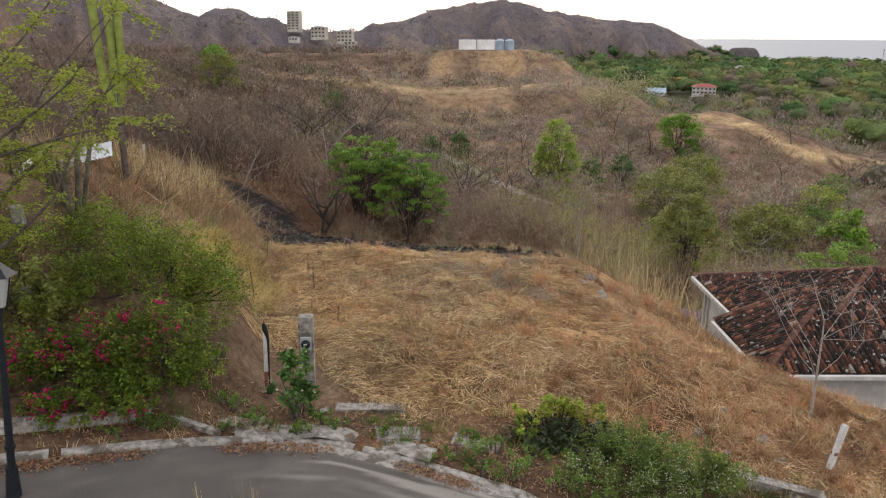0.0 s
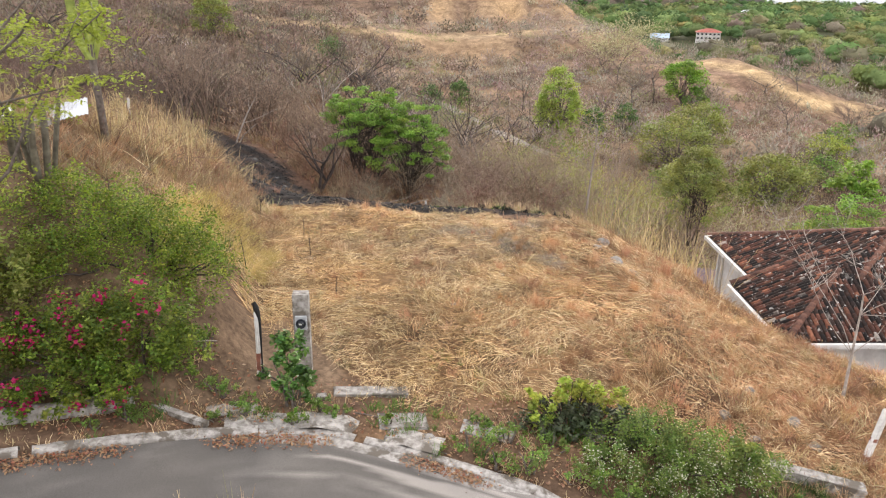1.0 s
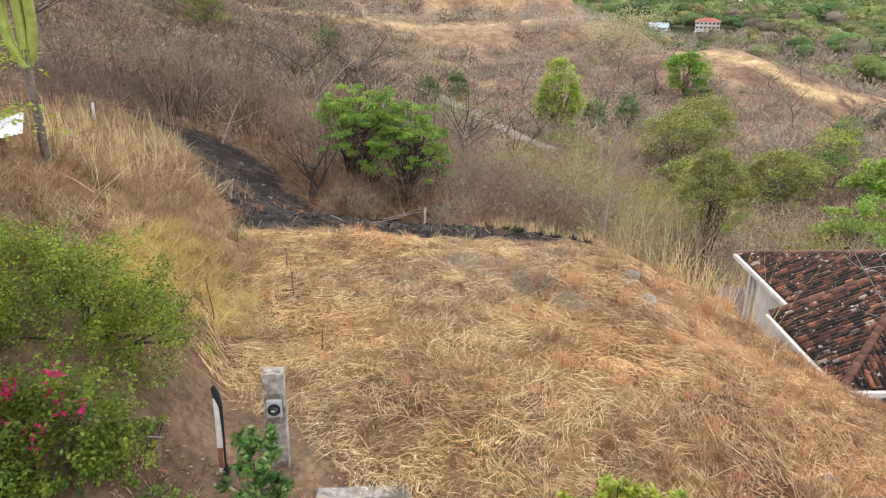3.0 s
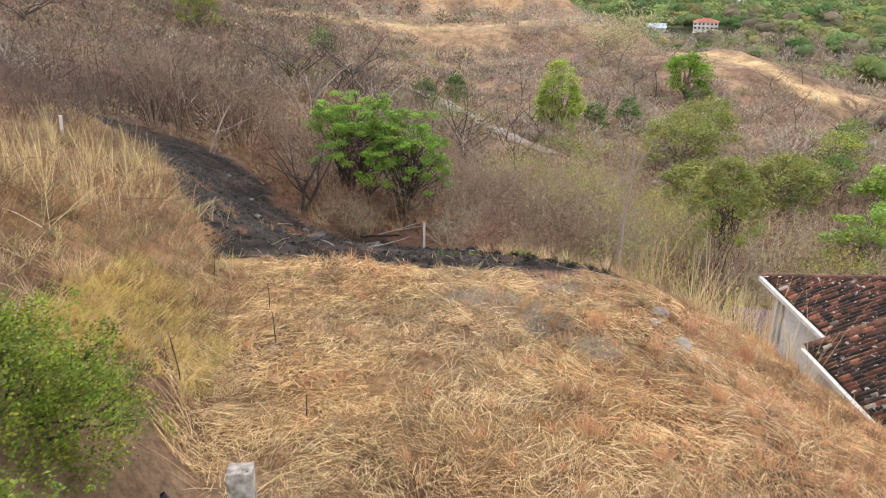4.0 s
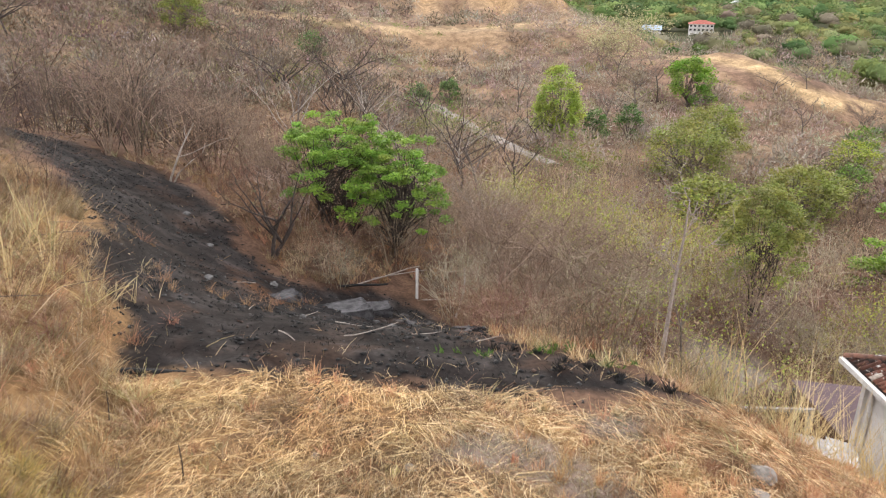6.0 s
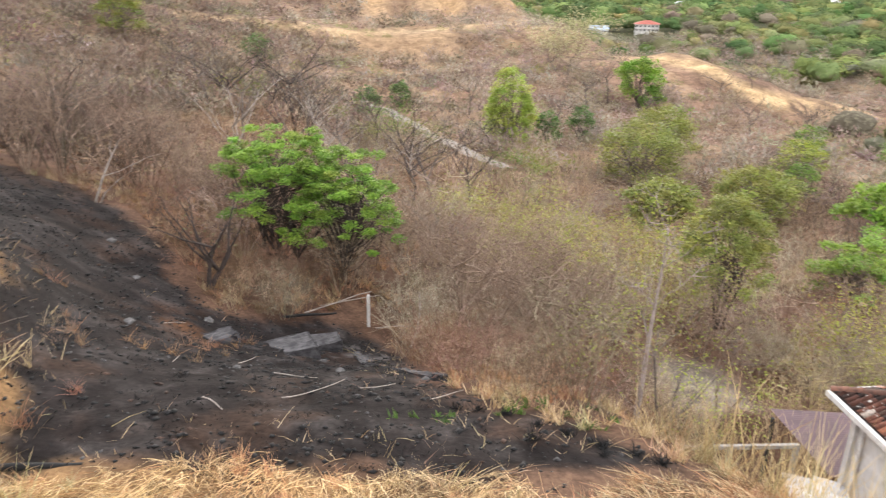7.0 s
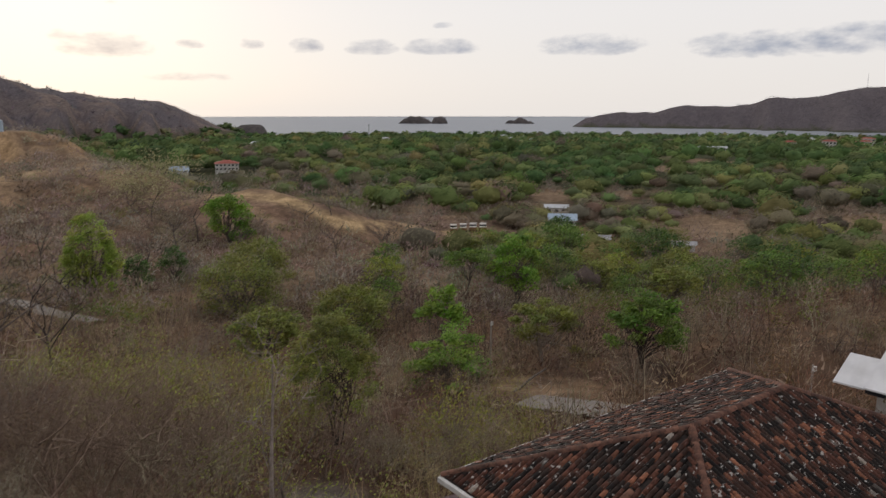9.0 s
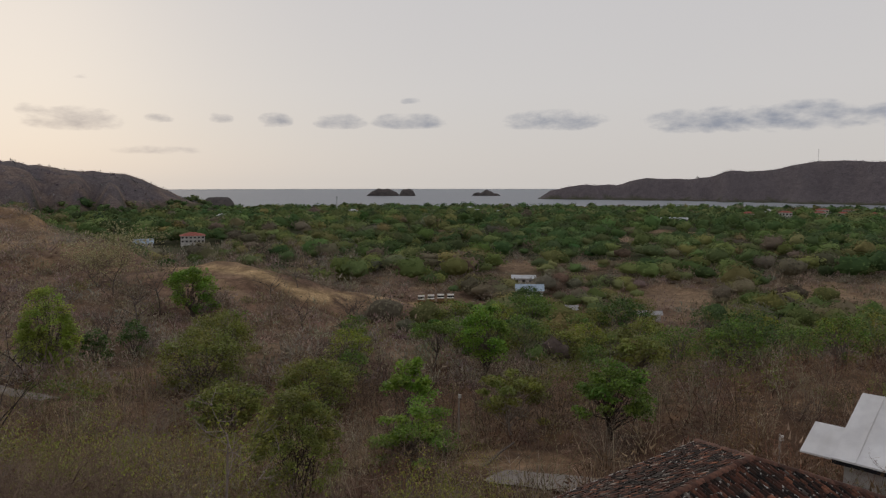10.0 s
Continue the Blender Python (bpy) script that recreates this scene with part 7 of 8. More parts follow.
def build_yard():
    """Odds and ends on top of the bank and on the lot."""
    def rest(x, y, dz=0.0):
        return (x, y, ground_at(x, y) + dz)
    tagged(corrugated("zinc_sheet", ZINC, 0.9, 0.75, rest(-7.95, 16.4, 0.22), (18, -10, 20)), "bent zinc roofing sheet lying on the bank", "sheet")
    x, y = -7.7, 13.0
    p = np_part("drain_pipe", tube([(0, 0, 0.06), (0.08, 0.45, 0.2), (0.1, 0.9, 0.34)], [0.055, 0.055, 0.055], 12), WHITE)
    p.location = rest(x, y)
    tagged(p, "short white drain pipe in the yard", "pipe")
    for x, y, s, word in ((-7.25, 12.1, (0.16, 0.16, 0.34), "grey concrete block in the yard"), (-7.0, 11.45, (0.34, 0.22, 0.2), "white broken block among the weeds"), (-7.9, 15.2, (0.4, 0.25, 0.12), "pale concrete lump in the yard")):
        b = boxed("concrete_block", CONCRETE, s, (0, 0, s[2] / 2 - 0.03), bevel=0.02, rough=0.008, cuts=1)
        b.location = rest(x, y)
        tagged(b, word, "block")
    def rock(x, y, r, word, mat=STONE, flat=0.65):
        bm = bmesh.new()
        bmesh.ops.create_icosphere(bm, subdivisions=2, radius=r)
        for v in bm.verts:
            k = 1 + 0.45 * noise.noise(v.co * (1.6 / r) + Vector((x * 3, y * 3, 0)))
            v.co = Vector((v.co.x * k * 1.2, v.co.y * k, v.co.z * k * flat))
        ob = part("rock", bm, mat)
        ob.location = rest(x, y, r * 0.1)
        ob.rotation_euler = (0, 0, x * 5)
        tagged(ob, word, "rock", "rocks on the lot")
    for x, y, r in ((3.95, 18.63, 0.17), (4.02, 17.47, 0.20), (3.72, 18.2, 0.12), (4.3, 17.0, 0.12), (-0.72, 18.63, 0.07), (-3.9, 15.9, 0.10), (-3.2, 16.9, 0.08), (5.4, 12.6, 0.10), (5.9, 11.9, 0.12), (6.0, 11.3, 0.09), (4.7, 11.9, 0.10), (0.1, 14.6, 0.05), (1.2, 16.2, 0.05), (-2.0, 18.9, 0.06), (2.2, 10.9, 0.11), (-1.9, 16.6, 0.05), (-4.5, 18.3, 0.07)):
        rock(x, y, r, "pale grey rock in the dry grass")
    for x, y, r in ((-5.3, 31.5, 0.14), (-7.6, 33.0, 0.12), (-9.2, 35.8, 0.14), (-2.0, 29.4, 0.1), (-1.4, 27.2, 0.10), (0.4, 25.2, 0.09), (-3.4, 26.0, 0.08), (-6.2, 28.2, 0.12), (1.6, 24.2, 0.08)):
        rock(x, y, r, "ash-grey stone on the burnt ground", surface("sooty_stone", (0.16, 0.155, 0.15), (0.05, 0.05, 0.05), 8, 1.5, 0.95))
    # old concrete slabs in the ash
    ashy = surface("ashy_concrete", (0.115, 0.11, 0.112), (0.04, 0.038, 0.04), 6, 0.9, 0.95, patch=((0.03, 0.029, 0.03), 3.0, 0.52))
    for x, y, w, d, a, tilt, word in ((-3.35, 30.3, 2.1, 1.5, 18, -3, "broken grey concrete slab in the ash"), (-2.7, 32.2, 1.9, 1.0, 12, -2, "sooty concrete slab at the edge of the ash"), (-4.75, 29.6, 1.1, 0.8, 28, -4, "half-buried sooty slab in the ash"), (-1.0, 30.6, 2.6, 0.34, -62, 9, "ashy concrete strip along the burnt edge"), (0.3, 26.4, 3.2, 0.3, -70, 12, "narrow ashy kerb running down the burnt slope")):
        if d > 0.5:
            b = boxed("old_slab", ashy, (w, d, 0.5), (0, 0, -0.24), bevel=0.03, rough=0.02, cuts=4)
            b.location, b.rotation_euler = rest(x, y, 0.05), (radians(-11), radians(tilt), radians(a))
        else:
            b = boxed("old_slab", ashy, (w, d, 0.14), (0, 0, 0), bevel=0.02, rough=0.02, cuts=4)
            fall_x = (ground_at(x + 0.6, y) - ground_at(x - 0.6, y)) / 1.2
            fall_y = (ground_at(x, y + 0.6) - ground_at(x, y - 0.6)) / 1.2
            turn = Vector((-fall_x, -fall_y, 1)).to_track_quat("Z", "Y").to_matrix().to_4x4() @ Matrix.Rotation(radians(a), 4, "Z")
            b.matrix_world = Matrix.Translation(rest(x, y, 0.0)) @ turn
        tagged(b, word, "slab", "slabs in the ash")
    # charred logs, sticks and dead branches
    def log(x, y, ln, r, a, mat, word, lift=0.04, rise=0.0):
        q = branch_points((-ln / 2, 0, 0), (1, 0, rise), ln, 6, 0.07)
        ob = np_part("fallen_branch", tube(q, np.linspace(r, r * 0.5, 7), 6), mat, smooth=True)
        ob.location = rest(x, y, lift)
        ob.rotation_euler = (0, 0, radians(a))
        tagged(ob, word, "branch", "fallen branches")
    log(33.0, 47.5, 4.0, 0.12, 15, BARK, "fallen log on the sandy patch below", 0.1)
    log(-5.0, 21.05, 1.3, 0.07, 12, CHAR, "charred log at the edge of the cut grass", 0.06)
    log(-3.0, 34.0, 2.2, 0.06, 8, CHAR, "charred branch across the ash", 0.12, 0.05)
    log(-8.9, 38.6, 1.8, 0.03, -12, DARK_BARK, "burnt stick lying on the ash")
    log(1.0, 34.2, 2.0, 0.045, 55, PALE_BARK, "pale dead branch sticking up from the thicket", 0.3, 0.8)
    log(0.0, 34.9, 2.0, 0.03, 170, PALE_BARK, "pale dead branch beside the stake", 0.15, 0.1)
    log(-2.0, 34.6, 2.6, 0.028, 8, PALE_BARK, "pale dry branch lying along the rim of the ash", 0.2, 0.1)
    log(-1.6, 35.0, 2.2, 0.022, -14, PALE_BARK, "thin grey branch lying along the rim of the ash", 0.25, 0.15)
    for x, y, ln, a in ((-3.6, 27.2, 0.7, 30), (-2.2, 25.6, 0.9, -20), (-0.6, 24.6, 0.8, 10), (-1.6, 23.4, 1.1, -12), (-4.6, 26.0, 0.6, 80), (0.6, 23.5, 0.9, 25), (-5.8, 29.4, 1.0, 12), (-3.0, 22.9, 0.8, -35)):
        log(x, y, ln, 0.012, a, PALE_BARK, "pale half-burnt stick lying on the ash", 0.04, 0.05)
    log(2.2, 30.4, 1.6, 0.035, 70, BARK, "dead branch leaning out of the scrub", 0.3, 0.7)
    log(-4.2, 11.3, 1.1, 0.014, -32, PALE_BARK, "thin dry stick on the bare soil", 0.1)
    log(-1.0, 10.8, 1.0, 0.012, -12, BARK, "thin dry stick among the weeds", 0.06)
    for x, y, a in ((-6.4, 22.6, 20), (-6.8, 23.6, 35), (-7.6, 24.6, 10), (-6.9, 20.8, 5), (-8.2, 26.0, 28)):
        log(x, y, 1.5, 0.009, a, BARK, "dry stalk lying across the bank", 0.35, 0.05)
    for x, y, h in ((-3.2, 17.0, 0.7), (-4.2, 15.2, 0.9), (-4.9, 19.4, 0.7), (-2.3, 14.8, 0.5), (-3.6, 18.4, 0.6)):
        ob = np_part("dead_weed", tube(branch_points((0, 0, -0.05), (0.05, 0.02, 1), h, 4, 0.05), np.linspace(0.012, 0.006, 5), 5), DARK_BARK)
        ob.location = rest(x, y)
        tagged(ob, "dark dead weed stalk standing in the straw", "weed", "dead weeds")


build_yard()


def build_track():
    for road in (LOWER_ROAD,):
        tagged(np_part("gravel_track", ribbon(along(road, 1.0), [-1.6, -0.8, 0, 0.8, 1.6], [0.10, 0.16, 0.18, 0.16, 0.10]), TRACK, smooth=True), "pale lane below the tiled house", "track", kind="structure")
    line = along(ROAD, 1.2)
    k = np.convolve(np.pad(line[:, 0], 4, "edge"), np.ones(9) / 9, "valid"), np.convolve(np.pad(line[:, 1], 4, "edge"), np.ones(9) / 9, "valid")
    geo = ribbon(np.stack(k, 1), [-1.3, -0.7, 0, 0.7, 1.3], [0.06, 0.12, 0.14, 0.12, 0.06])
    tagged(np_part("gravel_track", geo, TRACK, smooth=True), "pale gravel track through the valley scrub", "track", kind="structure")


build_track()


# ---- the tiled house below the lot ----
EAVE, PITCH = -2.8, 0.40
HX0, HX1, HY0, HY1 = 9.4, 21.5, 17.7, 25.75
RY = (HY0 + HY1) / 2
RISE = (HY1 - HY0) / 2
RZ = EAVE + RISE * PITCH
A0, A1 = (HX0 + RISE, RY), (HX1 - RISE, RY)
TILE_COLOURS = [(0.0, (0.014, 0.011, 0.010)), (0.22, (0.027, 0.018, 0.015)), (0.40, (0.046, 0.026, 0.020)), (0.55, (0.078, 0.035, 0.025)), (0.72, (0.105, 0.047, 0.032)), (0.86, (0.15, 0.068, 0.043)), (0.925, (0.25, 0.112, 0.068)), (0.965, (0.12, 0.11, 0.10)), (0.985, (0.30, 0.28, 0.25))]


def tile_material(name, per_island):
    m, n, l, b = material(name, 0.9)
    if per_island:
        src = n.new("ShaderNodeNewGeometry").outputs["Random Per Island"]
    else:
        src = n.new("ShaderNodeObjectInfo").outputs["Random"]
    col = ramp_out(n, l, src, TILE_COLOURS)
    n["Color Ramp"].color_ramp.interpolation = "CONSTANT"
    fine, wide = noise_out(n, l, 14, 5.0, place=True), noise_out(n, l, 0.7, 3.0, place=True)
    col = mixer(n, l, "MULTIPLY", 0.8, col, ramp_out(n, l, fine, [(0.3, (0.35, 0.35, 0.35)), (0.68, (1.5, 1.4, 1.35))]))
    col = mixer(n, l, "MULTIPLY", 0.6, col, ramp_out(n, l, wide, [(0.35, (0.36, 0.34, 0.33)), (0.65, (1.3, 1.2, 1.12))]))
    lichen = noise_out(n, l, 8.0, 4.0, place=True)
    col = mixer(n, l, "MIX", ramp_out(n, l, lichen, [(0.615, (0, 0, 0)), (0.67, (1, 1, 1))]), col, (0.42, 0.40, 0.37))
    l.new(col, b.inputs["Base Color"])
    add_bump(n, l, b, fine, 0.5, 0.01)
    return m


TILE_ONE, TILE_MANY = tile_material("old_clay_tile", False), tile_material("old_clay_tiles", True)
DECK = surface("dark_roof_bed", (0.05, 0.038, 0.033), (0.025, 0.02, 0.018), 10, 1, 0.95)
RIDGE_CLAY = surface("ridge_clay", (0.21, 0.105, 0.074), (0.09, 0.052, 0.042), 9, 1.0, 0.9, random_by=0.8)
SW, ROW = 0.138, 0.215


def barrel(length, r0, r1, seg=5):
    """A half-round clay tile: narrow end up the slope, with thickness at its open end."""
    th = np.linspace(0.08, math.pi - 0.08, seg + 1)
    rows = []
    for y, r, t in ((-length / 2, r0, 0.0), (length / 2, r1, 0.0), (-length / 2, r0 - 0.018, 0.0)):
        rows.append(np.stack([-np.cos(th) * r, np.full(seg + 1, y), np.sin(th) * r * 0.85], -1))
    v = np.array(rows)
    i = np.arange(seg)
    s = seg + 1
    f = [np.stack([i, i + 1, i + 1 + s, i + s], -1), np.stack([i + 2 * s, i + 1 + 2 * s, i + 1, i], -1)]
    return v.reshape(-1, 3), np.concatenate(f)[:, ::-1]


def slope_frame(up, x0, y0, z0, pitch=PITCH):
    """A slope whose eave passes through (x0, y0, z0) and which rises towards the flat direction up."""
    u = Vector((up[0], up[1], pitch)).normalized()
    side = Vector((up[1], -up[0], 0))
    nrm = side.cross(u)
    m = Matrix((side, u, nrm)).transposed().to_4x4()
    m.translation = (x0, y0, z0)
    return m


def lay_tiles(m, poly, origin_span, rows, cols):
    """Places of tiles on a slope, kept where their middle lies inside the plan."""
    out = []
    for r in range(rows):
        for c in range(-cols, cols):
            p = m @ Vector((c * SW + (origin_span or 0), 0.16 + r * ROW, 0.02 + 0.012 * rng.uniform(-1, 1)))
            if float(inside(np.array([p.x]), np.array([p.y]), poly)[0]) > 0.02:
                t = m.copy()
                t.translation = p
                out.append(t @ Matrix.Rotation(rng.uniform(-0.035, 0.035), 4, "Z") @ Matrix.Rotation(0.12 + rng.uniform(-0.02, 0.02), 4, "X"))
    return out


def build_house():
    house = thing("tiled_house", "white house with an old hipped clay tile roof", "house", (0, 0, 0))
    # walls, set in under the eaves
    wx0, wx1, wy0, wy1, zb = HX0 + 0.45, HX1 - 0.45, HY0 + 0.5, HY1 - 0.5, -6.0
    zt = EAVE + 0.05
    zc, hh = (zb + zt) / 2, zt - zb
    boxed("wall", PLASTER, (0.2, wy1 - wy0, hh), (wx0, (wy0 + wy1) / 2, zc), house)
    boxed("wall", PLASTER, (0.2, wy1 - wy0, hh), (wx1, (wy0 + wy1) / 2, zc), house)
    boxed("wall", PLASTER, (wx1 - wx0 - 0.2, 0.2, hh), ((wx0 + wx1) / 2, wy0, zc), house)
    boxed("wall", PLASTER, (wx1 - wx0 - 0.2, 0.2, hh), ((wx0 + wx1) / 2, wy1, zc), house)
    boxed("wing_wall", PLASTER, (0.2, 3.0, hh), (8.95, 19.7, zc), house)
    boxed("wing_wall", PLASTER, (0.8, 0.2, hh), (9.45, 21.1, zc), house)
    boxed("pilaster", PLASTER, (0.10, 0.14, hh), (wx0 - 0.15, wy1 - 0.05, zc), house)
    cylinder("downpipe", WHITE, 0.045, 0.045, hh, (wx0 - 0.16, wy1 - 0.35, zb), house)
    # roof bed: four slopes with thickness
    bm = bmesh.new()
    c = [(HX0, HY0), (HX1, HY0), (HX1, HY1), (HX0, HY1)]
    v = [bm.verts.new((x, y, EAVE)) for x, y in c] + [bm.verts.new((*A0, RZ)), bm.verts.new((*A1, RZ))]
    b = [bm.verts.new((x, y, EAVE - 0.12)) for x, y in c]
    for f in ((v[0], v[1], v[5], v[4]), (v[1], v[2], v[5]), (v[2], v[3], v[4], v[5]), (v[3], v[0], v[4]), (b[3], b[2], b[1], b[0]),
              (b[0], b[1], v[1], v[0]), (b[1], b[2], v[2], v[1]), (b[2], b[3], v[3], v[2]), (b[3], b[0], v[0], v[3])):
        bm.faces.new(f)
    part("roof", bm, DECK, house)
    # raised bay of the roof over the projecting wing
    wing_poly = [(8.6, 17.72), (8.6, 21.4), (11.0, 21.4), (11.0, 20.1)]
    wz = [EAVE + (x - 8.6) * PITCH for x, y in wing_poly]
    bm = bmesh.new()
    t = [bm.verts.new((x, y, z + 0.01)) for (x, y), z in zip(wing_poly, wz)]
    d = [bm.verts.new((x, y, min(z, EAVE + 0.25) - 0.14)) for (x, y), z in zip(wing_poly, wz)]
    bm.faces.new(t[::-1])
    bm.faces.new(d)
    for i in range(4):
        j = (i + 1) % 4
        bm.faces.new((t[i], t[j], d[j], d[i]))
    part("wing_roof", bm, DECK, house)
    # gutters and fascias
    def gutter(p, q):
        p, q = Vector(p), Vector(q)
        d = q - p
        a = math.degrees(math.atan2(d.y, d.x))
        g = boxed("gutter", WHITE, (d.length, 0.11, 0.13), (0, 0, 0), house, "white painted gutter", bevel=0.02)
        g.location, g.rotation_euler = (p + q) / 2, (0, 0, radians(a))
    gutter((HX0 - 0.06, HY1 + 0.05, EAVE - 0.06), (HX0 - 0.06, 21.5, EAVE - 0.06))
    gutter((8.54, 21.45, EAVE - 0.06), (8.54, 17.6, EAVE - 0.06))
    gutter((8.5, HY0 - 0.06, EAVE - 0.06), (HX1 + 0.05, HY0 - 0.06, EAVE - 0.06))
    gutter((HX0, HY1 + 0.06, EAVE - 0.06), (HX1, HY1 + 0.06, EAVE - 0.06))
    # ridge and hip caps
    cap = np_mesh("ridge_cap", *barrel(0.34, 0.10, 0.084))
    cap.materials.append(RIDGE_CLAY)

    def caps(p, q, lift=0.05):
        p, q = Vector(p), Vector(q)
        d = q - p
        rot = d.to_track_quat("Y", "Z").to_matrix().to_4x4()
        n = max(1, int(d.length / 0.285))
        for i in range(n):
            ob = new("ridge_cap", cap)
            ob.parent = house
            ob.matrix_basis = Matrix.Translation(p + d * ((i + 0.5) / n) + Vector((0, 0, lift + rng.uniform(-0.01, 0.01)))) @ rot @ Matrix.Rotation(0.05 + rng.uniform(-0.03, 0.03), 4, "X")
    a0, a1 = (*A0, RZ), (*A1, RZ)
    caps((HX0, HY1, EAVE), a0)
    caps((11.4, 19.75, EAVE + 2.05 * PITCH), a0)
    caps((8.6, 17.7, EAVE), (11.0, 20.1, EAVE + 2.4 * PITCH))
    caps((8.6, 21.42, EAVE), (11.0, 21.42, EAVE + 2.4 * PITCH))
    caps((HX1, HY1, EAVE), a1)
    caps((HX1, HY0, EAVE), a1)
    caps(a0, a1, 0.06)
    # tiles
    west = slope_frame((1, 0), HX0, 21.0, EAVE + 0.01)
    wing = slope_frame((1, 0), 8.6, 19.5, EAVE + 0.02)
    south = slope_frame((0, 1), 15.0, HY0, EAVE + 0.01)
    north = slope_frame((0, -1), 15.0, HY1, EAVE + 0.01)
    east = slope_frame((-1, 0), HX1, 21.0, EAVE + 0.01)
    near = lay_tiles(west, [(HX0, 21.5), (HX0, HY1), A0, (11.1, 21.5)], 0, 26, 46) + lay_tiles(wing, wing_poly, 0, 18, 38)
    rest = lay_tiles(south, [(8.6, HY0), (HX1, HY0), A1, A0, (11.0, 20.1)], 0, 26, 62) + lay_tiles(north, [(HX0, HY1), (HX1, HY1), A1, A0], 0, 26, 62) + lay_tiles(east, [(HX1, HY0), (HX1, HY1), A1], 0, 26, 46)
    rest += lay_tiles(west, [(11.0, 20.1), (11.0, 21.5), A0], 0, 26, 46)
    geo = barrel(0.275, 0.072, 0.052)
    me = np_mesh("roof_tile", *geo)
    me.materials.append(TILE_ONE)
    random.shuffle(near)
    for t in near[:300]:
        ob = new("roof_tile", me)
        ob.parent, ob.matrix_basis = house, t
    many = []
    for t in near[300:] + rest:
        r = np.array(t)
        many.append((geo[0] @ r[:3, :3].T + r[:3, 3], geo[1]))
    ob = np_part("tile_field", join(many), TILE_MANY, house, "weathered clay barrel tiles with lichen")
    ob["kind"] = "stuff"
    return house


def build_beside_house():
    """Patio roof, sheets and rail at the house's back corner."""
    lean = thing("patio_roof", "purple-brown corrugated patio roof beside the house", "roof", (11.4, 27.1, -5.3), (0, 0, 0))
    purple = surface("purple_sheet", (0.17, 0.11, 0.115), (0.12, 0.08, 0.085), 3, 0.5, 0.55)
    corrugated("sheet", purple, 2.8, 3.2, (0, 0, 0), (7, 0, 90), lean, 0.09, 0.014)
    for x, y in ((-1.5, -1.3), (-1.5, 1.3), (1.5, -1.3), (1.5, 1.3)):
        boxed("post", DARK, (0.08, 0.08, 2.6), (x, y, -1.35), lean)
    zg = ground_at(8.95, 24.9)
    shed = thing("sheet_lean_to", "whitish corrugated sheets on a low lean-to behind the house", "lean-to", (8.95, 24.9, zg), (0, 0, -24))
    for px, py in ((-0.5, -0.5), (0.5, -0.5), (-0.5, 0.5), (0.5, 0.5)):
        boxed("post", DARK_BARK, (0.07, 0.07, -4.95 - zg + 0.3), (px, py, (-4.95 - zg) / 2 - 0.15), shed)
    for k, (px, a) in enumerate(((-0.28, 3), (0.3, -5))):
        corrugated("roof_sheet", surface("weathered_sheet", (0.52, 0.53, 0.54), (0.34, 0.34, 0.35), 4, 0.8, 0.6, 0.1), 0.72, 1.25, (px, 0, -4.82 - zg + 0.05 * k), (-9, 3, a), shed)
    b = boxed("white_block", PLASTER, (0.4, 0.32, 0.3), (0, 0, 0.12), bevel=0.02, rough=0.006, cuts=1)
    b.location, b.rotation_euler = (7.0, 22.2, ground_at(7.0, 22.2)), (0, 0, 0.4)
    tagged(b, "whitish concrete block in the grass", "block")
    wall = thing("garden_wall", "thin concrete rail on posts behind the house", "wall", (0, 0, 0))
    p, q = Vector((5.9, 26.3, -4.5)), Vector((9.3, 26.3, -4.65))
    g = boxed("rail", CONCRETE, ((q - p).length, 0.09, 0.10), (0, 0, 0), wall, bevel=0.01)
    g.location, g.rotation_euler = (p + q) / 2, (0, math.asin((p.z - q.z) / (q - p).length), math.atan2(q.y - p.y, q.x - p.x))
    for k in (0.02, 0.5, 0.98):
        c = p.lerp(q, k)
        zg = ground_at(c.x, c.y) - 0.2
        boxed("post", CONCRETE, (0.1, 0.1, max(0.4, c.z - zg)), (c.x, c.y, c.z - max(0.4, c.z - zg) / 2), wall)
    # white-roofed house farther down
    h = thing("white_roofed_house", "pale house with a white sheet metal roof", "house", (0.1, -0.25, -0.1))
    white = surface("white_sheet_roof", (0.93, 0.93, 0.93), (0.84, 0.84, 0.85), 2, 0.4, 0.5)
    def plane(name, pts, mat=white, thick=0.08):
        bm = bmesh.new()
        top = [bm.verts.new(p) for p in pts]
        low = [bm.verts.new((p[0], p[1], p[2] - thick)) for p in pts]
        bm.faces.new(top)
        bm.faces.new(low[::-1])
        for i in range(len(pts)):
            j = (i + 1) % len(pts)
            bm.faces.new((top[j], top[i], low[i], low[j]))
        bmesh.ops.recalc_face_normals(bm, faces=bm.faces[:])
        part(name, bm, mat, h)
    plane("roof_slope", [(32.75, 26.3, -6.1), (33.6, 14, -6.1), (36.8, 14, -3.7), (35.6, 26.2, -3.7)])
    plane("roof_slope", [(35.6, 26.2, -3.7), (36.8, 14, -3.7), (40.0, 14, -6.1), (38.6, 26.1, -6.1)])
    plane("porch_roof", [(32.65, 27.6, -6.14), (32.75, 26.3, -6.14), (34.1, 26.28, -5.06), (34.0, 27.55, -5.06)])
    for i in range(7):
        y0 = 14.5 + i * 1.8
        np_part("roof_seam", tube([(33.55 - (y0 - 14) * 0.065, y0, -6.07), (36.75 - (y0 - 14) * 0.095, y0, -3.67)], [0.02, 0.02], 4), white, h)
    zb, zt = -12.5, -6.2
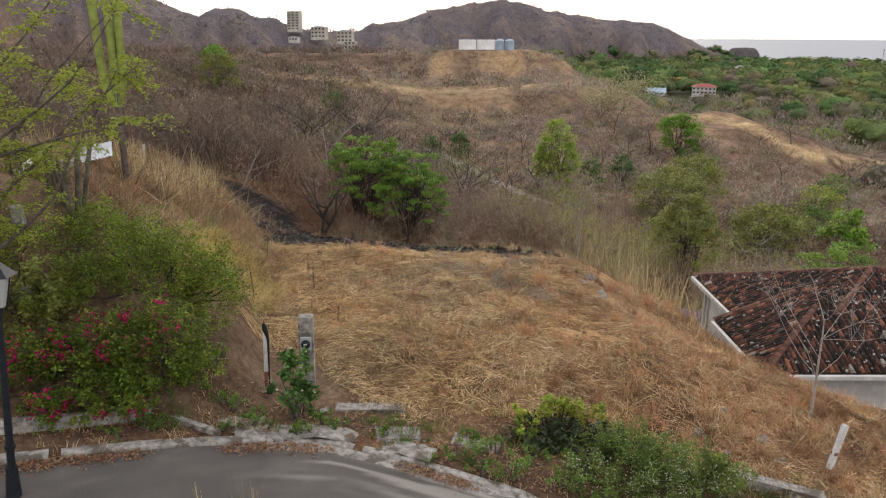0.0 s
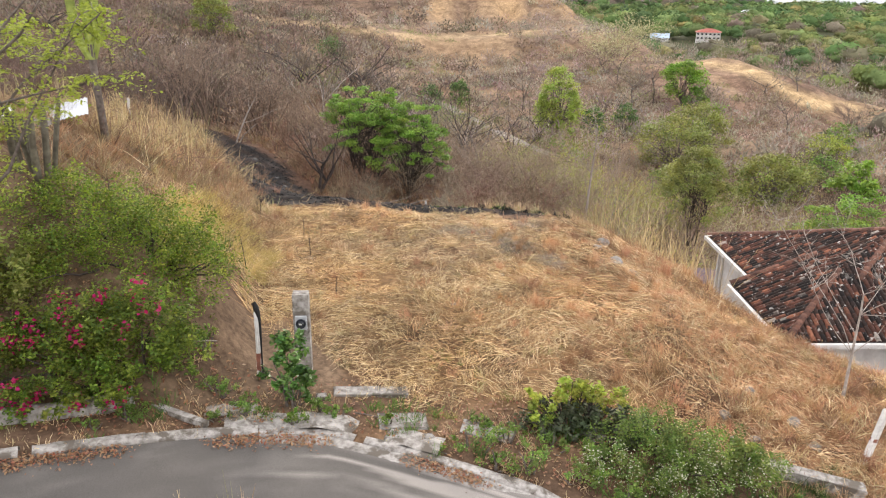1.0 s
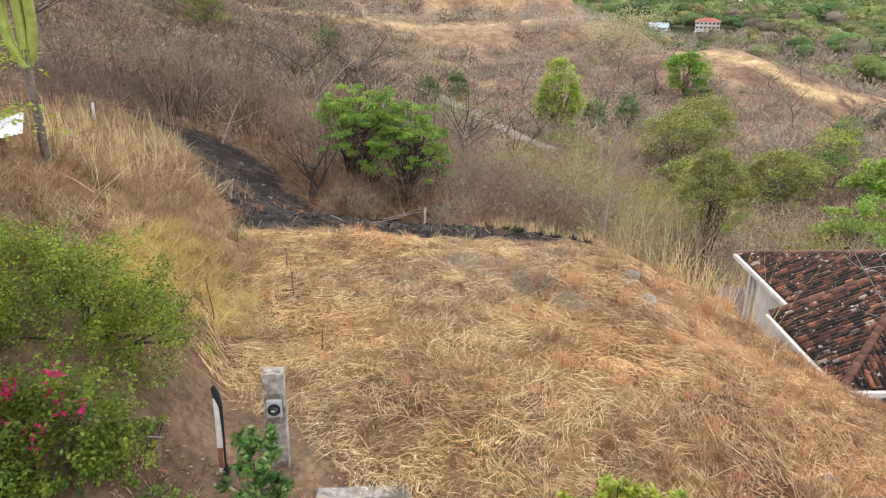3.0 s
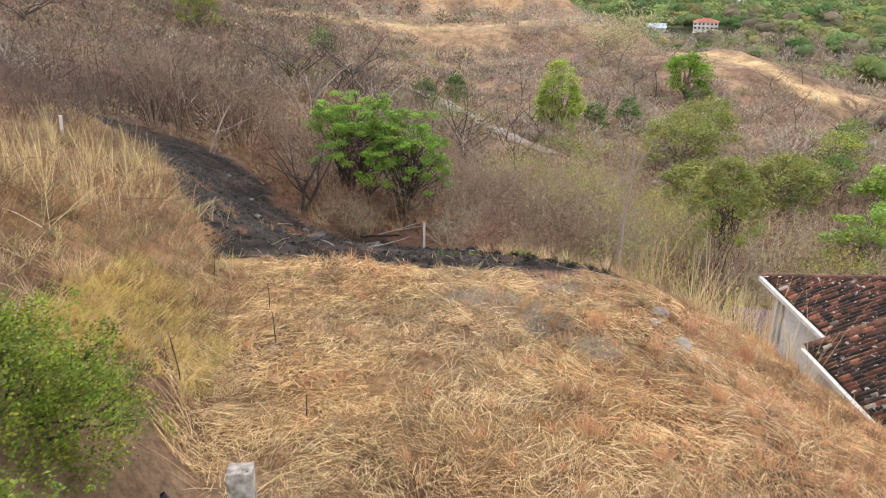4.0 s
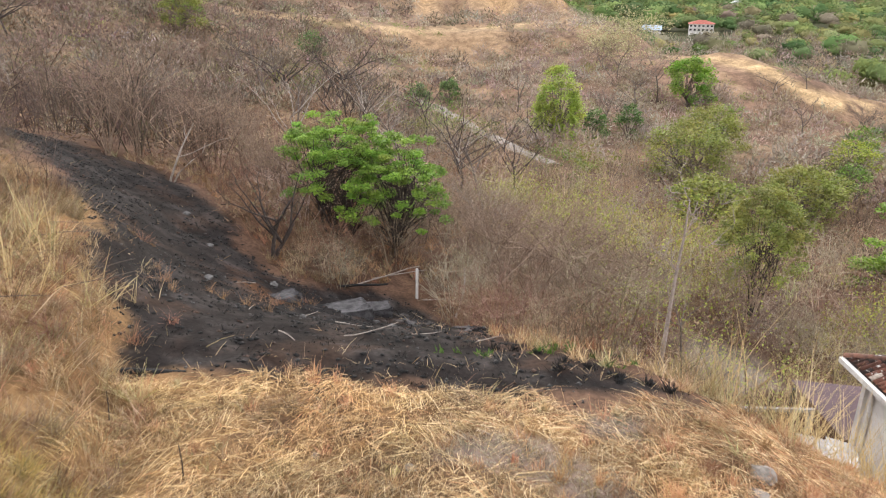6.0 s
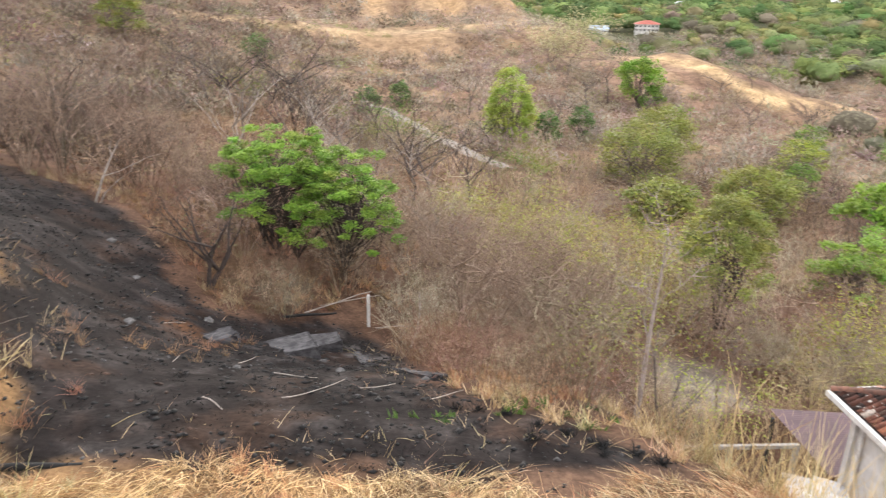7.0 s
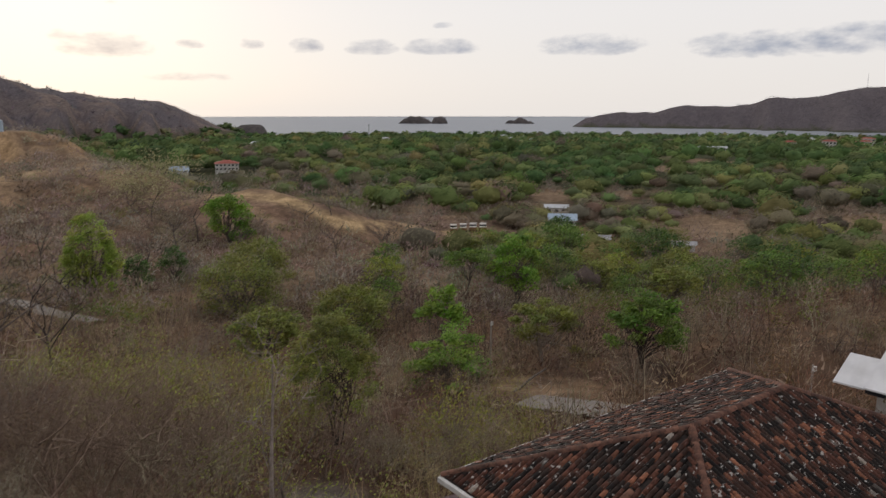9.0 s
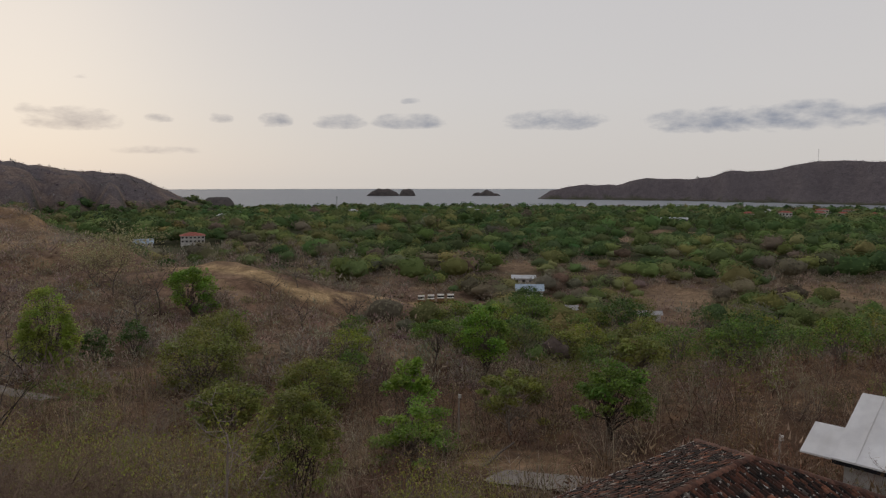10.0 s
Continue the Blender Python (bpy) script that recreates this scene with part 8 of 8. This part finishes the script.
    for sx, sy, cx, cy in ((0.2, 11.2, 33.6, 20.4), (0.2, 11.2, 38.6, 20.4), (4.8, 0.2, 36.1, 26.0), (4.8, 0.2, 36.1, 14.8)):
        boxed("wall", PLASTER, (sx, sy, zt - zb), (cx, cy, (zb + zt) / 2), h)
    # Added dark strip standing in for the shaded gap below the eave.
    boxed("eave_gap_strip", DARK, (0.06, 12.2, 0.22), (33.3, 20.2, -6.28), h, turn=(0, 0, 4))
    boxed("window", GLASS_DARK, (0.06, 1.4, 1.1), (33.48, 21.5, -7.6), h)
    boxed("window", GLASS_DARK, (0.06, 1.4, 1.1), (33.48, 17.5, -7.6), h)
    # small post lamp and box on a post in the valley
    for x, y, ht, word in ((37.5, 56.9, 4.2, "thin utility post beside the green tree"), (40.6, 32.0, 3.2, "thin post with a white box")):
        s = thing("utility_post", word, "post", (x, y, ground_at(x, y)), group="utility posts")
        cylinder("shaft", PALE_BARK, 0.09, 0.07, ht, (0, 0, -0.2), s, sides=8)
        boxed("box", WHITE, (0.22, 0.15, 0.28), (0, -0.1, ht - 0.4), s, "white box")


build_beside_house()


# ---- far buildings and land ----
def block_house(name, label, cat, at, size, turn, wall, roof_mat, storeys=1, bays=4, roof=1.2, hip=True, group=""):
    """A small building: walls, roof, and windows with panes set in frames."""
    h = thing(name, label, cat, at, (0, 0, turn), group)
    w, d, ht = size
    boxed("wall", wall, (w, d, ht + 1.5), (0, 0, ht / 2 - 0.75), h)
    if roof:
        bm = bmesh.new()
        e = 0.5
        base = [bm.verts.new(p) for p in ((-w / 2 - e, -d / 2 - e, ht), (w / 2 + e, -d / 2 - e, ht), (w / 2 + e, d / 2 + e, ht), (-w / 2 - e, d / 2 + e, ht))]
        k = d / 2 if hip else -e
        r = [bm.verts.new((-w / 2 + k, 0, ht + roof)), bm.verts.new((w / 2 - k, 0, ht + roof))]
        for f in ((base[0], base[1], r[1], r[0]), (base[1], base[2], r[1]), (base[2], base[3], r[0], r[1]), (base[3], base[0], r[0]), base[::-1]):
            bm.faces.new(f)
        part("roof", bm, roof_mat, h)
    for s in range(storeys):
        z = (s + 0.55) * ht / storeys
        for b in range(bays):
            x = (b + 0.5) / bays * w - w / 2
            win = boxed("window", GLASS_DARK, (w / bays * 0.5, 0.12, ht / storeys * 0.42), (x, -d / 2 - 0.02, z), h)
            boxed("sill", wall, (w / bays * 0.58, 0.2, 0.12), (x, -d / 2 - 0.06, z - ht / storeys * 0.25), win)
        if s:
            boxed("balcony", wall, (w * 0.98, 0.5, 0.15), (0, -d / 2 - 0.25, s * ht / storeys), h)
    return h


def build_far():
    SITE_WHITE = surface("container_white", (0.95, 0.95, 0.95), (0.85, 0.85, 0.86), 1.0, 0.2, 0.6)
    cream = surface("cream_wall", (0.66, 0.62, 0.54), (0.5, 0.47, 0.4), 0.6, 0.1, 0.85)
    grey = surface("grey_roof", (0.42, 0.42, 0.42), (0.3, 0.3, 0.3), 0.5, 0.1, 0.7)

    def at(x, y, dz=0.0):
        return (x, y, ground_at(x, y) + dz)
    T = "hillside towers"
    block_house("tower_block", "cream tower block on the far ridge", "tower", (-132, 677, 6), (11, 9, 16), -8, cream, grey, 7, 3, 0, group=T)
    block_house("tower_block", "low round-fronted cream block on the ridge", "building", (-111, 681, -1), (13, 10, 9.5), -8, cream, grey, 3, 4, 1.0, group=T)
    block_house("tower_block", "cream apartment block stepping down the ridge", "building", (-83, 645, -4), (13, 9, 9), -6, cream, grey, 3, 4, 0.8, group=T)
    block_house("tower_block", "square cream block on the slope", "building", (-73, 596, -11), (9, 8, 8.5), -6, cream, grey, 3, 3, 0, group=T)
    block_house("hill_house", "small white house on the brown hillside", "house", at(-138, 460, 0.5), (8, 6, 3), -14, PLASTER, grey, 1, 3, 0.8)
    block_house("hill_house", "tiny pale house at the foot of the tower", "house", (-126, 640, -3), (8, 6, 3), -10, PLASTER, grey, 1, 3, 0.8)
    block_house("red_roofed_house", "two-storey white house with a red roof", "house", at(138.5, 393, 1.2), (12, 9, 3.9), -19, PLASTER, RED_ROOF, 2, 6, 1.7)
    block_house("blue_roofed_shed", "long shed with a blue-grey roof", "shed", at(114.2, 396, 1.0), (9, 7, 0.9), -16, PLASTER, BLUE_ROOF, 1, 3, 2.2, False)
    block_house("blue_roofed_shed", "low shed with a blue roof among trees", "shed", at(144, 152, 0.3), (7, 5, 1.8), -44, PLASTER, BLUE_ROOF, 1, 3, 1.5, False)
    block_house("white_shed", "white building among the trees", "shed", at(167, 177, 0.3), (7, 5, 2.4), -44, PLASTER, ZINC, 1, 3, 0.8, False)
    block_house("grey_roofed_shed", "long low grey-roofed shed", "shed", at(127, 126, 0.2), (8, 4, 1.4), -46, PLASTER, grey, 1, 4, 0.7, False)
    block_house("grey_roofed_shed", "small grey-roofed shed at the field", "shed", at(137, 108, 0.2), (4.5, 3.5, 1.4), -52, PLASTER, grey, 1, 2, 0.6, False)
    block_house("long_hall", "long white-roofed hall on the plain", "hall", at(517, 355, 3.0), (27, 10, 2.6), -55, PLASTER, ZINC, 1, 8, 1.2, False)
    G = "far houses"
    for x, y, w in ((811, 402, 14), (825, 372, 16), (840, 352, 12), (800, 425, 10), (1010, 449, 18), (1035, 425, 14), (862, 330, 12), (705, 389, 12), (160, 289, 5), (430, 700, 10), (560, 640, 12), (330, 760, 9), (640, 700, 12), (905, 470, 10), (690, 800, 12), (255, 640, 8), (520, 560, 8)):
        block_house("far_house", "small house among the trees of the plain", "house", at(x, y, 3.0 if y > 300 else 1.0), (w, w * 0.6, 4.5 if w > 7 else 1.8), -math.degrees(math.atan2(x, y)), PLASTER, RED_ROOF if (w > 11 and x > 700) or x < 200 else ZINC, 1, 4, 1.8, True, G)
    # white site containers and blue tanks on the cut hill
    for i, (x, word) in enumerate(((8.6, "white site container on the cut hilltop"), (15.0, "second white site container on the cut hilltop"))):
        c = thing("site_container", word, "container", (x, 264, -0.45), (0, 0, -3), "site containers")
        boxed("body", SITE_WHITE, (6.1, 2.6, 3.4), (0, 0, 1.6), c, bevel=0.05)
        for k in range(5):
            boxed("rib", SITE_WHITE, (0.12, 0.08, 3.2), (-2.4 + k * 1.2, -1.32, 1.6), c)
        boxed("base_rail", DARK, (6.1, 2.6, 0.25), (0, 0, -0.2), c)
    for x in (20.0, 23.6):
        c = thing("water_tank", "pale blue water tank on the cut hilltop", "tank", (x, 267, -0.75), group="water tanks")
        cylinder("shell", BLUE_ROOF, 1.6, 1.6, 3.3, (0, 0, 0), c, sides=20)
        cylinder("lid", BLUE_ROOF, 1.6, 0.4, 0.5, (0, 0, 3.3), c, sides=20)
    # parked trucks
    CREAM = surface("truck_cream", (0.8, 0.78, 0.72), (0.6, 0.58, 0.54), 2, 0.5, 0.7)
    orange = surface("orange_paint", (0.28, 0.16, 0.07), (0.18, 0.10, 0.05), 3, 0.5, 0.6)
    for i in range(4):
        x, y = 117.0 + i * 1.95, 166.0 - i * 1.75
        tr = thing("parked_truck", "parked truck with white cab roof and tan body", "truck", at(x, y, 0.0), (0, 0, -38), "parked trucks")
        boxed("body", orange, (1.9, 4.6, 0.85), (0, 0, 0.95), tr, bevel=0.08)
        boxed("cab", DARK, (1.75, 1.7, 0.6), (0, -0.6, 1.65), tr, bevel=0.1)
        boxed("roof", CREAM, (1.8, 1.9, 0.3), (0, -0.5, 2.05), tr, bevel=0.08)
        boxed("bonnet", CREAM, (1.8, 1.2, 0.22), (0, -1.85, 1.46), tr, bevel=0.06)
        boxed("windscreen", GLASS_DARK, (1.6, 0.08, 0.45), (0, -1.5, 1.7), tr)
        for sx in (-0.85, 0.85):
            for sy in (-1.5, 1.5):
                cylinder("wheel", DARK, 0.4, 0.4, 0.25, (sx - 0.12, sy, 0.38), tr, turn=(0, 90, 0))
    # masts
    for x, y, z, ht in ((461, 786, ground_at(461, 786), 24), (1859, 829, ground_at(1859, 829), 32)):
        m = thing("radio_mast", "thin lattice radio mast", "mast", (x, y, z), group="radio masts")
        for k in range(3):
            a = k * 2.094
            np_part("leg", tube([(0.9 * math.cos(a), 0.9 * math.sin(a), -2), (0.3 * math.cos(a), 0.3 * math.sin(a), ht)], [0.22, 0.15], 4), ZINC, m)
        for k in range(5):
            cylinder("ring", ZINC, 0.9, 0.9, 0.2, (0, 0, ht * (k + 0.5) / 5), m, sides=8)
        boxed("antenna", ZINC, (3.2, 0.5, 0.5), (0, 0, ht - 2), m)
    # islands and the rocky point
    rockm = surface("island_scrub", (0.10, 0.085, 0.08), (0.055, 0.05, 0.05), 0.08, 0.01, 0.95)

    def island(label, x, y, turn, humps, name="island"):
        bm = bmesh.new()
        n, m = 60, 16
        L = max(abs(h[0]) + h[1] for h in humps)
        vs = []
        for i in range(n + 1):
            u = (i / n * 2 - 1) * L
            top = max(h[2] * max(0.0, 1 - abs((u - h[0]) / h[1]) ** h[3]) for h in humps)
            top *= 1 + 0.14 * noise.noise(Vector((u * 0.06, x, 0)))
            row = []
            for j in range(m + 1):
                s = j / m * 2 - 1
                wdt = 14 + top * 1.1
                z = top * (1 - abs(s) ** 2.6) + 1.2 * noise.noise(Vector((u * 0.09, s * 3, y))) * (top > 1)
                row.append(bm.verts.new((u, s * wdt, z - 0.8)))
            vs.append(row)
        for i in range(n):
            for j in range(m):
                bm.faces.new((vs[i][j], vs[i + 1][j], vs[i + 1][j + 1], vs[i][j + 1]))
        ob = part(name, bm, rockm, smooth=True)
        ob.location, ob.rotation_euler = (x, y, SEA), (0, 0, radians(turn))
        tagged(ob, label, "island", "islands")
    island("long dark island with two humps in the bay", 1415, 2032, -35, [(-25, 58, 25, 2.4), (55, 28, 23, 4)])
    island("small dark peaked island in the bay", 1667, 1830, -42, [(2, 34, 22, 1.4), (-30, 20, 12, 2.5), (32, 16, 9, 2)])
    island("flat-topped rocky point at the shore", 545, 1378, -22, [(4, 32, 19, 5), (-20, 26, 13, 2)], "rocky_point")


build_far()
build_house()
